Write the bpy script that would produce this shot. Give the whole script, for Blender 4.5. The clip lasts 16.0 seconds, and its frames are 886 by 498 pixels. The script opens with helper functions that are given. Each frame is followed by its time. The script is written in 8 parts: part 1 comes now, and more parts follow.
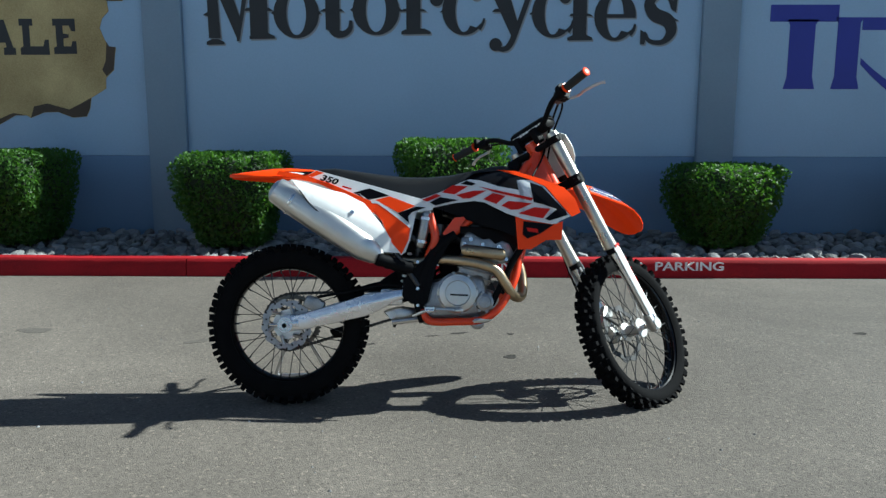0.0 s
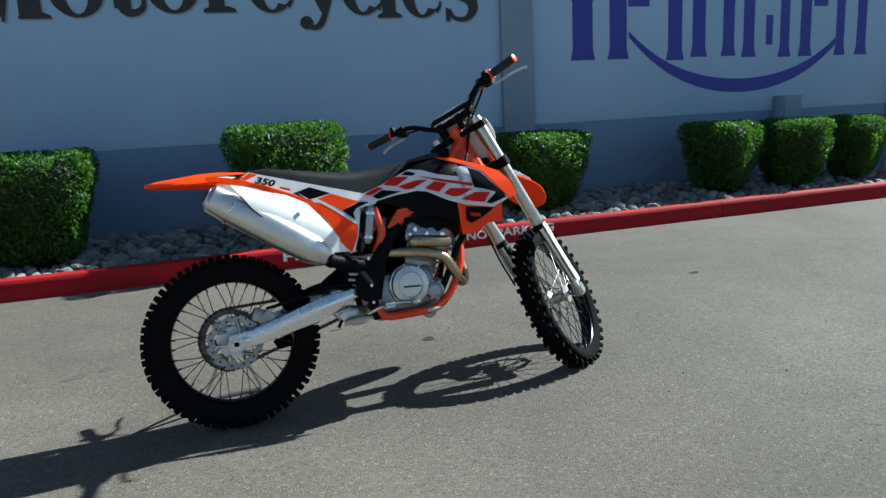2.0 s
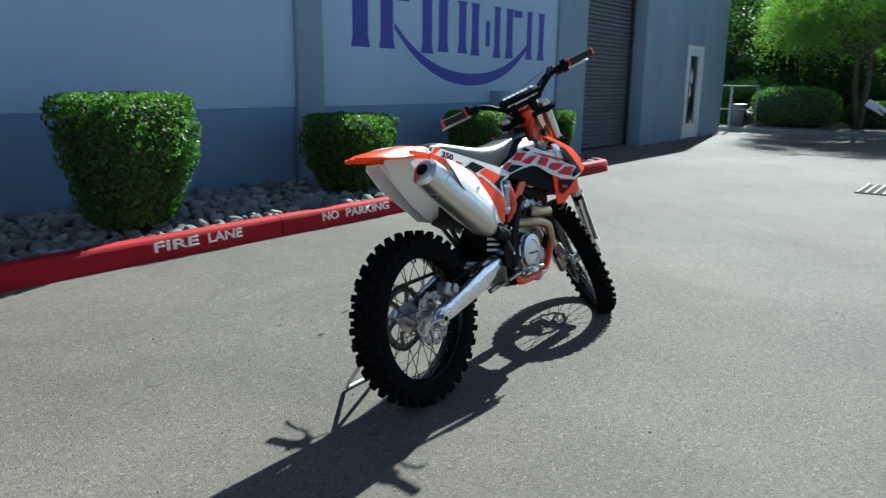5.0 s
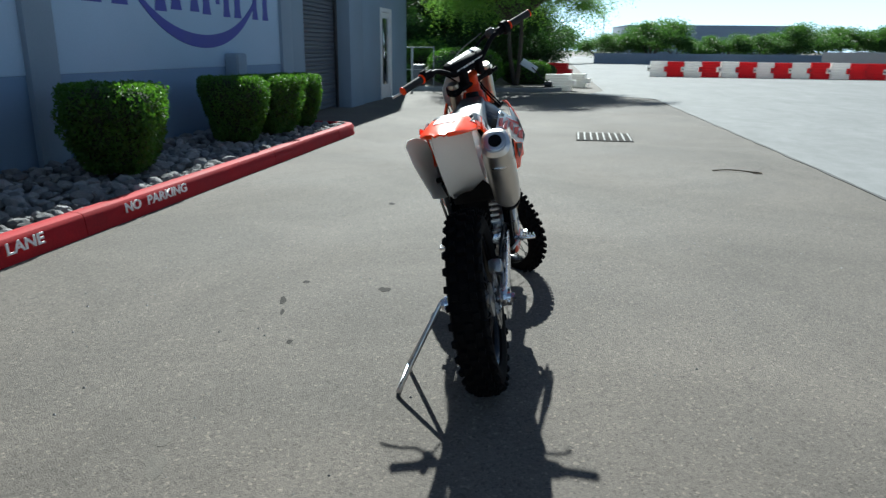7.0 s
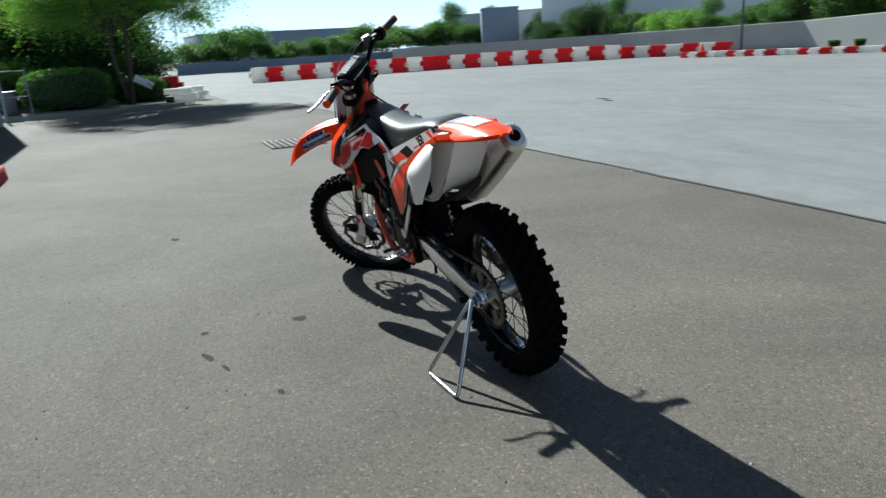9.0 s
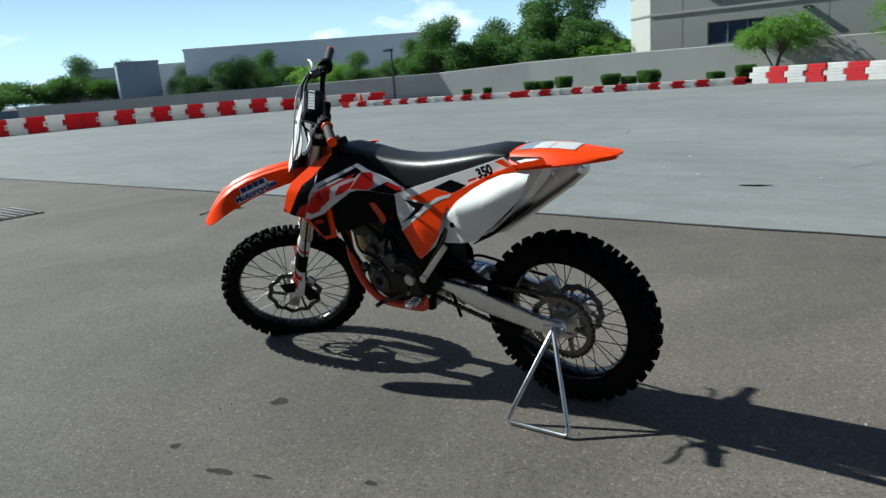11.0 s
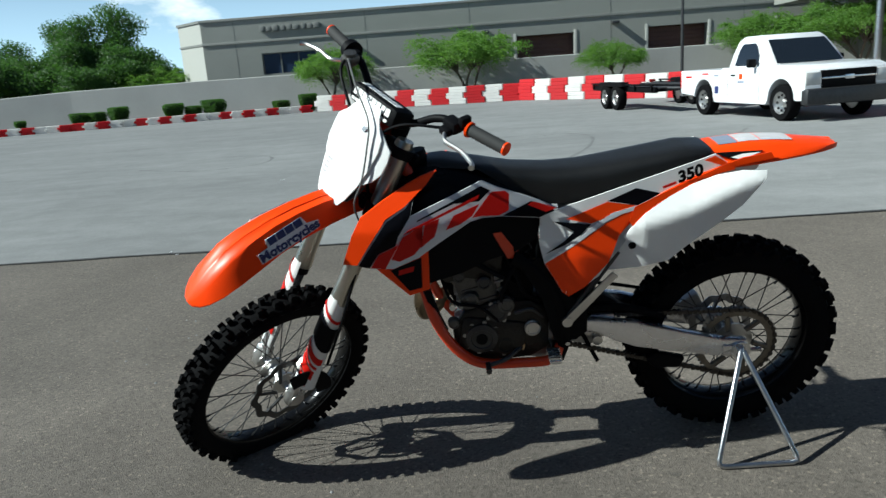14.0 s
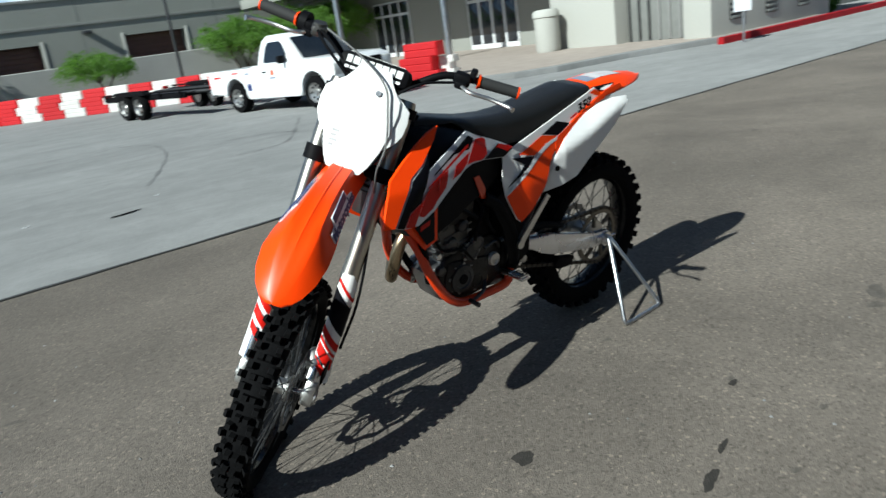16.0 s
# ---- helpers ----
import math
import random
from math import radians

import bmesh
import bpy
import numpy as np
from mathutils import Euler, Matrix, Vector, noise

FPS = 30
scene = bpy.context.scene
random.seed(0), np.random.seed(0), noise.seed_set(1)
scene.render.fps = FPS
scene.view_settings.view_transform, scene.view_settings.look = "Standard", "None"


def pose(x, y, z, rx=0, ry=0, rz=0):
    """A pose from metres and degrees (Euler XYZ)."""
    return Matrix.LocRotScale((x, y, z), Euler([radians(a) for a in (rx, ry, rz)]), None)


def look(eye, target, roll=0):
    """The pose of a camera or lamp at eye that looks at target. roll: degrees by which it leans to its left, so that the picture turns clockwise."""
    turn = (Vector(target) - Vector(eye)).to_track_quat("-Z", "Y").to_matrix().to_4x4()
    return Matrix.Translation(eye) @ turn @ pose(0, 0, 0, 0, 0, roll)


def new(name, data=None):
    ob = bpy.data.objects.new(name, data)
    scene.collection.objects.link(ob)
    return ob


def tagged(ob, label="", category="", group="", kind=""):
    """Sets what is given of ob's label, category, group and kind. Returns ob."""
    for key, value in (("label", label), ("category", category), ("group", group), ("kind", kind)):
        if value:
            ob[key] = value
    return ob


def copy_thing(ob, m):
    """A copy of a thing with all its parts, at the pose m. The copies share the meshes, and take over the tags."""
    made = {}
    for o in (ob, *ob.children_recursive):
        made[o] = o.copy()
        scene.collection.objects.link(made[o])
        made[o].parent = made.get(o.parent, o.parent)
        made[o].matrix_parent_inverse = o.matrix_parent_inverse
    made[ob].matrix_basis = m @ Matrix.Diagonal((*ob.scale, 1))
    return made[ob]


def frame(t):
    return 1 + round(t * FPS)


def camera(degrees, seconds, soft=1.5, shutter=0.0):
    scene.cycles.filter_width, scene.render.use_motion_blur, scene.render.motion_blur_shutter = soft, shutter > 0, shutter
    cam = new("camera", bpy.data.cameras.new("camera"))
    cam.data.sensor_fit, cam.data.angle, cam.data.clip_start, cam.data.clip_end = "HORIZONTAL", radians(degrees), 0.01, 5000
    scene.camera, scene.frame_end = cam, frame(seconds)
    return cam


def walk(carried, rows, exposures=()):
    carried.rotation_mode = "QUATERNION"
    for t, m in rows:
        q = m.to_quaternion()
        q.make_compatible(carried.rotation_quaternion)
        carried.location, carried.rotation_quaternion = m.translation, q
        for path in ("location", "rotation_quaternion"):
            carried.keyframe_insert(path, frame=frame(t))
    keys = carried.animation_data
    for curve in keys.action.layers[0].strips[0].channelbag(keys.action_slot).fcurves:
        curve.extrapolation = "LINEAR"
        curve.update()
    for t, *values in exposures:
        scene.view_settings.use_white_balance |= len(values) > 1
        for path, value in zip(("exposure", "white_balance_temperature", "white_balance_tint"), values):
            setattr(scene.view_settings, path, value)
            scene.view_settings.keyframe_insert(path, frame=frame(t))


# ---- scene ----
cam = camera(63.6, 16.0, soft=1.4, shutter=0.25)
PATH = [
    (0, (0.686, -2.969, 1.112), (0.666, -0.992, 0.813), 0.1),
    (0.5, (0.655, -2.976, 1.134), (0.669, -1.0, 0.826), 0.3),
    (1, (0.481, -2.973, 1.186), (0.704, -1.017, 0.834), -0.8),
    (1.5, (0.245, -2.911, 1.201), (0.691, -1.005, 0.791), -2.7),
    (2, (-0.092, -2.822, 1.202), (0.551, -0.969, 0.812), -2.9),
    (2.5, (-0.466, -2.774, 1.23), (0.351, -1.001, 0.794), -0.7),
    (3, (-0.826, -2.587, 1.229), (0.179, -0.918, 0.775), -1.0),
    (3.2, (-0.951, -2.55, 1.231), (0.099, -0.901, 0.808), -0.1),
    (5.3, (-2.16, -1.487, 1.224), (-0.513, -0.446, 0.772), -0.2),
    (5.5, (-2.218, -1.363, 1.222), (-0.506, -0.432, 0.775), -0.7),
    (6, (-2.327, -1.026, 1.217), (-0.531, -0.281, 0.745), 0.6),
    (6.5, (-2.424, -0.675, 1.223), (-0.561, -0.148, 0.725), 0.4),
    (7, (-2.436, -0.278, 1.216), (-0.539, 0.056, 0.676), 0.5),
    (7.5, (-2.472, 0.104, 1.217), (-0.543, 0.18, 0.695), -0.9),
    (8, (-2.458, 0.485, 1.221), (-0.527, 0.379, 0.71), -2.2),
    (8.5, (-2.379, 0.82, 1.227), (-0.487, 0.477, 0.678), -2.7),
    (9, (-2.323, 1.174, 1.245), (-0.534, 0.466, 0.697), -3.5),
    (9.5, (-2.146, 1.455, 1.252), (-0.467, 0.496, 0.74), -5.0),
    (11.8, (-0.731, 2.39, 1.221), (0.279, 0.739, 0.716), -4.5),
    (12, (-0.588, 2.383, 1.21), (0.363, 0.702, 0.691), -4.9),
    (12.5, (-0.257, 2.316, 1.218), (0.515, 0.537, 0.728), -4.3),
    (13, (0.068, 2.297, 1.224), (0.514, 0.41, 0.735), -5.7),
    (13.5, (0.404, 2.267, 1.221), (0.676, 0.34, 0.76), -4.4),
    (14, (0.76, 2.298, 1.234), (0.895, 0.361, 0.755), -4.1),
    (14.5, (1.157, 2.355, 1.233), (1.065, 0.455, 0.617), -4.8),
    (15, (1.555, 2.278, 1.205), (1.236, 0.428, 0.515), -4.7),
    (15.5, (1.888, 2.15, 1.232), (1.177, 0.384, 0.618), -5.6),
    (16, (2.189, 2.048, 1.263), (1.083, 0.494, 0.663), -8.2),
]
EXPOSURE = [(0, 1.21, 5800, -4), (3.2, 1.22, 5800, -4), (5.4, 1.46, 5800, -4), (7.0, 1.20, 5950, -1), (8.6, 1.14, 5950, -1), (9.6, 0.93, 5950, -1), (11.9, 0.74, 5900, -3), (14, 0.69, 5900, -3), (16, 0.68, 5950, -2)]
walk(cam, [(t, look(eye, target, roll)) for t, eye, target, roll in PATH], EXPOSURE)

# world, sun
SUN_AZ, SUN_EL = math.atan2(0.262, 1.265), math.atan2(1.0, 1.292)
SUN_DIR = Vector((math.cos(SUN_EL) * math.cos(SUN_AZ), math.cos(SUN_EL) * math.sin(SUN_AZ), math.sin(SUN_EL)))
world = bpy.data.worlds.new("world")
scene.world = world
world.use_nodes = True
wn, wl = world.node_tree.nodes, world.node_tree.links
wn.clear()
sky = wn.new("ShaderNodeTexSky")
sky.sky_type = "NISHITA"
sky.sun_disc = False
sky.sun_elevation = SUN_EL
sky.sun_rotation = math.pi / 2 - SUN_AZ
sky.air_density = 0.55
sky.dust_density = 0.2
sky.ozone_density = 1.6
sky.altitude = 400
wtc = wn.new("ShaderNodeTexCoord")
wmap = wn.new("ShaderNodeMapping")
wmap.inputs["Scale"].default_value = (1.0, 1.0, 2.2)
wnoise = wn.new("ShaderNodeTexNoise")
wnoise.inputs["Scale"].default_value = 4.2
wnoise.inputs["Detail"].default_value = 8
wnoise.inputs["Roughness"].default_value = 0.55
wramp = wn.new("ShaderNodeValToRGB")
wramp.color_ramp.elements[0].position = 0.57
wramp.color_ramp.elements[1].position = 0.66
wmix = wn.new("ShaderNodeMix")
wmix.data_type = "RGBA"
wmix.inputs["B"].default_value = (15, 15.2, 15.6, 1)
wsep = wn.new("ShaderNodeSeparateXYZ")
whaze = wn.new("ShaderNodeMapRange")
whaze.inputs["From Min"].default_value = 0.0
whaze.inputs["From Max"].default_value = 0.22
whaze.inputs["To Min"].default_value = 0.85
whaze.inputs["To Max"].default_value = 0.0
wair = wn.new("ShaderNodeMix")
wair.data_type = "RGBA"
wair.inputs["B"].default_value = (10.4, 13.6, 16.2, 1)
bg = wn.new("ShaderNodeBackground")
bg.inputs["Strength"].default_value = 0.05
wout = wn.new("ShaderNodeOutputWorld")
wl.new(wtc.outputs["Generated"], wmap.inputs["Vector"])
wl.new(wmap.outputs["Vector"], wnoise.inputs["Vector"])
wl.new(wnoise.outputs["Fac"], wramp.inputs["Fac"])
wl.new(wramp.outputs["Color"], wmix.inputs["Factor"])
wl.new(wtc.outputs["Generated"], wsep.inputs["Vector"])
wl.new(wsep.outputs["Z"], whaze.inputs["Value"])
wl.new(whaze.outputs["Result"], wair.inputs["Factor"])
wl.new(sky.outputs["Color"], wair.inputs["A"])
wl.new(wair.outputs["Result"], wmix.inputs["A"])
wl.new(wmix.outputs["Result"], bg.inputs["Color"])
wl.new(bg.outputs["Background"], wout.inputs["Surface"])

sun = new("sun", bpy.data.lights.new("sun", "SUN"))
sun.data.energy = 5.0
sun.data.angle = radians(0.53)
sun.data.color = (1.0, 0.965, 0.91)
sun.matrix_world = look(SUN_DIR * 60, (0, 0, 0))

# ---- materials ----
def mat(name, base, rough=0.5, metal=0.0, var=0.12, scale=6.0, bump=0.0, bscale=120.0, spec=0.5, coat=0.0, rvar=0.08, alt=None, rand=0.0, trans=0.0):
    """A surface with broad stains, fine grain and a fine relief."""
    m = bpy.data.materials.new(name)
    m.use_nodes = True
    n, l = m.node_tree.nodes, m.node_tree.links
    b = n["Principled BSDF"]
    tc = n.new("ShaderNodeTexCoord")
    big = n.new("ShaderNodeTexNoise")
    big.inputs["Scale"].default_value = scale
    big.inputs["Detail"].default_value = 6
    fine = n.new("ShaderNodeTexNoise")
    fine.inputs["Scale"].default_value = bscale
    fine.inputs["Detail"].default_value = 3
    l.new(tc.outputs["Object"], big.inputs["Vector"])
    l.new(tc.outputs["Object"], fine.inputs["Vector"])
    add = n.new("ShaderNodeMath")
    add.operation = "ADD"
    half = n.new("ShaderNodeMath")
    half.operation = "MULTIPLY"
    half.inputs[1].default_value = 0.6
    l.new(fine.outputs["Fac"], half.inputs[0])
    l.new(big.outputs["Fac"], add.inputs[0])
    l.new(half.outputs[0], add.inputs[1])
    r = n.new("ShaderNodeMapRange")
    r.inputs["From Min"].default_value = 0.5
    r.inputs["From Max"].default_value = 1.1
    l.new(add.outputs[0], r.inputs["Value"])
    mix = n.new("ShaderNodeMix")
    mix.data_type = "RGBA"
    lo = alt or tuple(c * (1 - var) for c in base)
    hi = tuple(min(1, c * (1 + var)) for c in base)
    mix.inputs["A"].default_value = (*lo, 1)
    mix.inputs["B"].default_value = (*hi, 1)
    l.new(r.outputs["Result"], mix.inputs["Factor"])
    col = mix.outputs["Result"]
    if rand:
        oi = n.new("ShaderNodeObjectInfo")
        geo = n.new("ShaderNodeNewGeometry")
        s = n.new("ShaderNodeMath")
        s.operation = "ADD"
        l.new(oi.outputs["Random"], s.inputs[0])
        l.new(geo.outputs["Random Per Island"], s.inputs[1])
        fr = n.new("ShaderNodeMath")
        fr.operation = "FRACT"
        l.new(s.outputs[0], fr.inputs[0])
        mr = n.new("ShaderNodeMapRange")
        mr.inputs["To Min"].default_value = 1 - rand
        mr.inputs["To Max"].default_value = 1 + rand
        l.new(fr.outputs[0], mr.inputs["Value"])
        mul = n.new("ShaderNodeMix")
        mul.data_type = "RGBA"
        mul.blend_type = "MULTIPLY"
        mul.inputs["Factor"].default_value = 1
        l.new(col, mul.inputs["A"])
        l.new(mr.outputs["Result"], mul.inputs["B"])
        col = mul.outputs["Result"]
    l.new(col, b.inputs["Base Color"])
    rr = n.new("ShaderNodeMapRange")
    rr.inputs["To Min"].default_value = max(0.02, rough - rvar)
    rr.inputs["To Max"].default_value = min(1, rough + rvar)
    l.new(big.outputs["Fac"], rr.inputs["Value"])
    l.new(rr.outputs["Result"], b.inputs["Roughness"])
    b.inputs["Metallic"].default_value = metal
    b.inputs["Specular IOR Level"].default_value = spec
    b.inputs["Coat Weight"].default_value = coat
    b.inputs["Coat Roughness"].default_value = 0.08
    if bump:
        bp = n.new("ShaderNodeBump")
        bp.inputs["Strength"].default_value = min(1, bump)
        bp.inputs["Distance"].default_value = 0.004 * bump
        l.new(fine.outputs["Fac"], bp.inputs["Height"])
        l.new(bp.outputs["Normal"], b.inputs["Normal"])
    return m


def leaf_mat(name, base, rand=0.35, thin=1.0):
    m = mat(name, base, 0.5, 0, 0.25, 3.0, 0, 60, 0.35, rand=rand)
    n, l = m.node_tree.nodes, m.node_tree.links
    b = n["Principled BSDF"]
    tr = n.new("ShaderNodeBsdfTranslucent")
    tr.inputs["Color"].default_value = (base[0] * 1.9 * thin, base[1] * 2.0 * thin, base[2] * thin, 1)
    mx = n.new("ShaderNodeMixShader")
    mx.inputs["Fac"].default_value = 0.42
    l.new(b.outputs["BSDF"], mx.inputs[1])
    l.new(tr.outputs["BSDF"], mx.inputs[2])
    l.new(mx.outputs["Shader"], n["Material Output"].inputs["Surface"])
    return m


def asphalt_mat():
    """Worn asphalt: pale and dark stone chips in a grey-brown binder, with broad bleached patches."""
    m = mat("asphalt", (0.122, 0.105, 0.089), 0.87, 0, 0.16, 0.7, 1.0, 170, 0.36)
    n, l = m.node_tree.nodes, m.node_tree.links
    b = n["Principled BSDF"]
    old = b.inputs["Base Color"].links[0].from_socket
    tc = n.new("ShaderNodeTexCoord")
    vor = n.new("ShaderNodeTexVoronoi")
    vor.inputs["Scale"].default_value = 115
    vor.inputs["Randomness"].default_value = 1
    l.new(tc.outputs["Object"], vor.inputs["Vector"])
    sep = n.new("ShaderNodeSeparateColor")
    l.new(vor.outputs["Color"], sep.inputs["Color"])
    ramp = n.new("ShaderNodeValToRGB")
    e = ramp.color_ramp.elements
    e[0].position, e[0].color = 0.0, (0.60, 0.60, 0.60, 1)
    e[1].position, e[1].color = 1.0, (1.70, 1.66, 1.60, 1)
    for pos, v in ((0.12, 0.82), (0.5, 0.975), (0.85, 1.08), (0.95, 1.20)):
        k = ramp.color_ramp.elements.new(pos)
        k.color = (v, v, v, 1)
    l.new(sep.outputs[0], ramp.inputs["Fac"])
    mul = n.new("ShaderNodeMix")
    mul.data_type, mul.blend_type = "RGBA", "MULTIPLY"
    mul.inputs["Factor"].default_value = 1
    l.new(old, mul.inputs["A"])
    l.new(ramp.outputs["Color"], mul.inputs["B"])
    patch = n.new("ShaderNodeTexNoise")
    patch.inputs["Scale"].default_value = 0.55
    patch.inputs["Detail"].default_value = 9
    patch.inputs["Roughness"].default_value = 0.68
    patch.inputs["Distortion"].default_value = 0.6
    l.new(tc.outputs["Object"], patch.inputs["Vector"])
    pr = n.new("ShaderNodeMapRange")
    pr.inputs["From Min"].default_value = 0.32
    pr.inputs["From Max"].default_value = 0.70
    pr.inputs["To Min"].default_value = 0.74
    pr.inputs["To Max"].default_value = 1.24
    l.new(patch.outputs["Fac"], pr.inputs["Value"])
    mul2 = n.new("ShaderNodeMix")
    mul2.data_type, mul2.blend_type = "RGBA", "MULTIPLY"
    mul2.inputs["Factor"].default_value = 1
    l.new(mul.outputs["Result"], mul2.inputs["A"])
    l.new(pr.outputs["Result"], mul2.inputs["B"])
    l.new(mul2.outputs["Result"], b.inputs["Base Color"])
    b.inputs["Diffuse Roughness"].default_value = 0.3
    return m


def concrete_mat():
    """Broom-finished yard concrete with drawn-out tyre grime and blotches."""
    m = mat("yard concrete", (0.205, 0.207, 0.205), 0.85, 0, 0.14, 0.25, 0.5, 45, 0.3)
    n, l = m.node_tree.nodes, m.node_tree.links
    b = n["Principled BSDF"]
    col = b.inputs["Base Color"].links[0].from_socket
    tc = n.new("ShaderNodeTexCoord")
    for scale, turn, stretch, lo, hi in ((0.5, 0.35, (0.6, 1.6, 1), 0.92, 1.05), (1.1, -0.5, (0.6, 1.8, 1), 0.93, 1.04), (3.0, 0.0, (1, 1, 1), 0.93, 1.05)):
        mp = n.new("ShaderNodeMapping")
        mp.inputs["Rotation"].default_value = (0, 0, turn)
        mp.inputs["Scale"].default_value = stretch
        no = n.new("ShaderNodeTexNoise")
        no.inputs["Scale"].default_value = scale
        no.inputs["Detail"].default_value = 8
        no.inputs["Roughness"].default_value = 0.65
        no.inputs["Distortion"].default_value = 0.8
        mr = n.new("ShaderNodeMapRange")
        mr.inputs["From Min"].default_value = 0.38
        mr.inputs["From Max"].default_value = 0.62
        mr.inputs["To Min"].default_value = lo
        mr.inputs["To Max"].default_value = hi
        mu = n.new("ShaderNodeMix")
        mu.data_type, mu.blend_type = "RGBA", "MULTIPLY"
        mu.inputs["Factor"].default_value = 1
        l.new(tc.outputs["Object"], mp.inputs["Vector"])
        l.new(mp.outputs["Vector"], no.inputs["Vector"])
        l.new(no.outputs["Fac"], mr.inputs["Value"])
        l.new(col, mu.inputs["A"])
        l.new(mr.outputs["Result"], mu.inputs["B"])
        col = mu.outputs["Result"]
    l.new(col, b.inputs["Base Color"])
    b.inputs["Diffuse Roughness"].default_value = 0.3
    return m


ASPHALT = asphalt_mat()
CONCRETE = concrete_mat()
TYREMARK = mat("rubber-marked concrete", (0.13, 0.131, 0.13), 0.85, 0, 0.3, 3, 0.4, 45)
JOINT = mat("joint sealant", (0.03, 0.03, 0.03), 0.8, 0, 0.3, 8)
KERB = mat("red kerb paint", (0.29, 0.007, 0.012), 0.75, 0, 0.24, 2.5, 0.5, 70, 0.2)
KERB_TEXT = mat("white stencil paint", (0.75, 0.74, 0.72), 0.7, 0, 0.2, 30, 0.3)
WALL = mat("painted tilt-up panel", (0.32, 0.445, 0.60), 0.75, 0, 0.07, 0.8, 0.35, 55, 0.3)
WALL_LOW = mat("darker painted wall base", (0.145, 0.22, 0.33), 0.75, 0, 0.08, 0.9, 0.35, 55, 0.3)
PILASTER = mat("grey pilaster paint", (0.20, 0.265, 0.34), 0.75, 0, 0.08, 1.2, 0.35, 60, 0.3)
SIGN_BLACK = mat("black sign paint", (0.012, 0.012, 0.014), 0.55)
SIGN_GREY = mat("grey sign outline", (0.25, 0.26, 0.28), 0.6)
SIGN_BLUE = mat("blue sign paint", (0.02, 0.028, 0.27), 0.55, var=0.06)
SCROLL = mat("parchment sign print", (0.42, 0.33, 0.15), 0.6, 0, 0.3, 1.6, alt=(0.24, 0.165, 0.055))
SCROLL_EDGE = mat("burnt parchment edge", (0.045, 0.028, 0.015), 0.6, 0, 0.5, 4.0)
ROLLUP = mat("dark roll-up steel", (0.10, 0.115, 0.14), 0.5, 0.3, 0.1)
DOORWHITE = mat("white door frame", (0.62, 0.63, 0.64), 0.5)
GLASSBLUE = mat("far blue window glass", (0.02, 0.035, 0.07), 0.3, 0, 0.1, 2, spec=0.2)
GLASSDARK = mat("dark window glass", (0.012, 0.016, 0.022), 0.06, 0, 0.1, 2, spec=0.8)
ROCK = mat("river rock", (0.178, 0.178, 0.178), 0.85, 0, 0.3, 9, 0.6, 60, 0.3, rand=0.45)
SOIL = mat("planter soil", (0.10, 0.085, 0.07), 0.95, 0, 0.3, 6, 1.0, 40)
LEAF = leaf_mat("boxwood leaf", (0.046, 0.110, 0.017), thin=0.95)
# Near-black green: the shade deep between the leaves, put into a colour.
LEAF_CORE = mat("shade-dark foliage core", (0.018, 0.03, 0.012), 0.9)
LEAF_TREE = leaf_mat("mesquite leaf", (0.095, 0.180, 0.036), thin=1.2)
LEAF_DARK = leaf_mat("dark tree leaf", (0.022, 0.055, 0.016), thin=0.7)
LEAF_FAR = leaf_mat("far tree leaf", (0.044, 0.096, 0.026))
BARK = mat("bark", (0.06, 0.047, 0.036), 0.9, 0, 0.3, 12, 1.0, 50)
ORANGE = mat("orange plastic", (0.94, 0.056, 0.0005), 0.36, 0, 0.04, 8, 0.0, 200, 0.22)
ORANGE_STEEL = mat("orange powder coat", (0.66, 0.042, 0.003), 0.38, 0, 0.06, 8, coat=0.2)
RED = mat("red decal", (0.52, 0.008, 0.005), 0.42, 0, 0.05, 8, spec=0.18)
WHITE = mat("white plastic", (0.78, 0.78, 0.77), 0.38, 0, 0.03, 6, coat=0.1)
WHITE_DECAL = mat("white decal", (0.70, 0.71, 0.73), 0.35, 0, 0.04, 8, coat=0.2)
BLACK = mat("black plastic", (0.005, 0.005, 0.006), 0.55, 0, 0.2, 10, spec=0.06)
BLACK_DECAL = mat("black decal", (0.004, 0.004, 0.006), 0.34, 0, 0.15, 8, spec=0.06)
SEAT = mat("black gripper seat cover", (0.009, 0.009, 0.009), 0.40, 0, 0.15, 20, 0.25, 700, 0.42)
RUBBER = mat("tyre rubber", (0.0055, 0.0055, 0.006), 0.88, 0, 0.25, 18, 0.4, 150, 0.05)
GRIP = mat("grip rubber", (0.015, 0.015, 0.015), 0.8)
DISC = mat("drilled brake disc", (0.30, 0.30, 0.31), 0.30, 1.0, 0.25, 30, 0.3, 300)
RIM_BLACK = mat("black anodised rim", (0.02, 0.02, 0.021), 0.18, 0.8, 0.1, 12)
STEEL = mat("bright steel", (0.66, 0.66, 0.67), 0.22, 1.0, 0.08, 20)
GALV = mat("zinc-plated steel rod", (0.55, 0.56, 0.58), 0.3, 1.0, 0.15, 20)
ALU = mat("brushed aluminium", (0.60, 0.59, 0.57), 0.36, 1.0, 0.08, 14, 0.2, 400)
ALU_CAST = mat("cast engine aluminium", (0.33, 0.33, 0.335), 0.34, 1.0, 0.25, 25, 0.5, 250)
ALU_SWING = mat("silver swingarm paint", (0.76, 0.76, 0.78), 0.27, 0.95, 0.08, 10)
FORK = mat("grey anodised fork tube", (0.50, 0.47, 0.41), 0.3, 1.0, 0.05, 12)
TITAN = mat("heat-tinted header pipe", (0.40, 0.31, 0.20), 0.28, 1.0, 0.2, 6)
PIT = mat("dark drain pit", (0.09, 0.085, 0.08), 1.0, 0, 0.2, 10, spec=0.0)
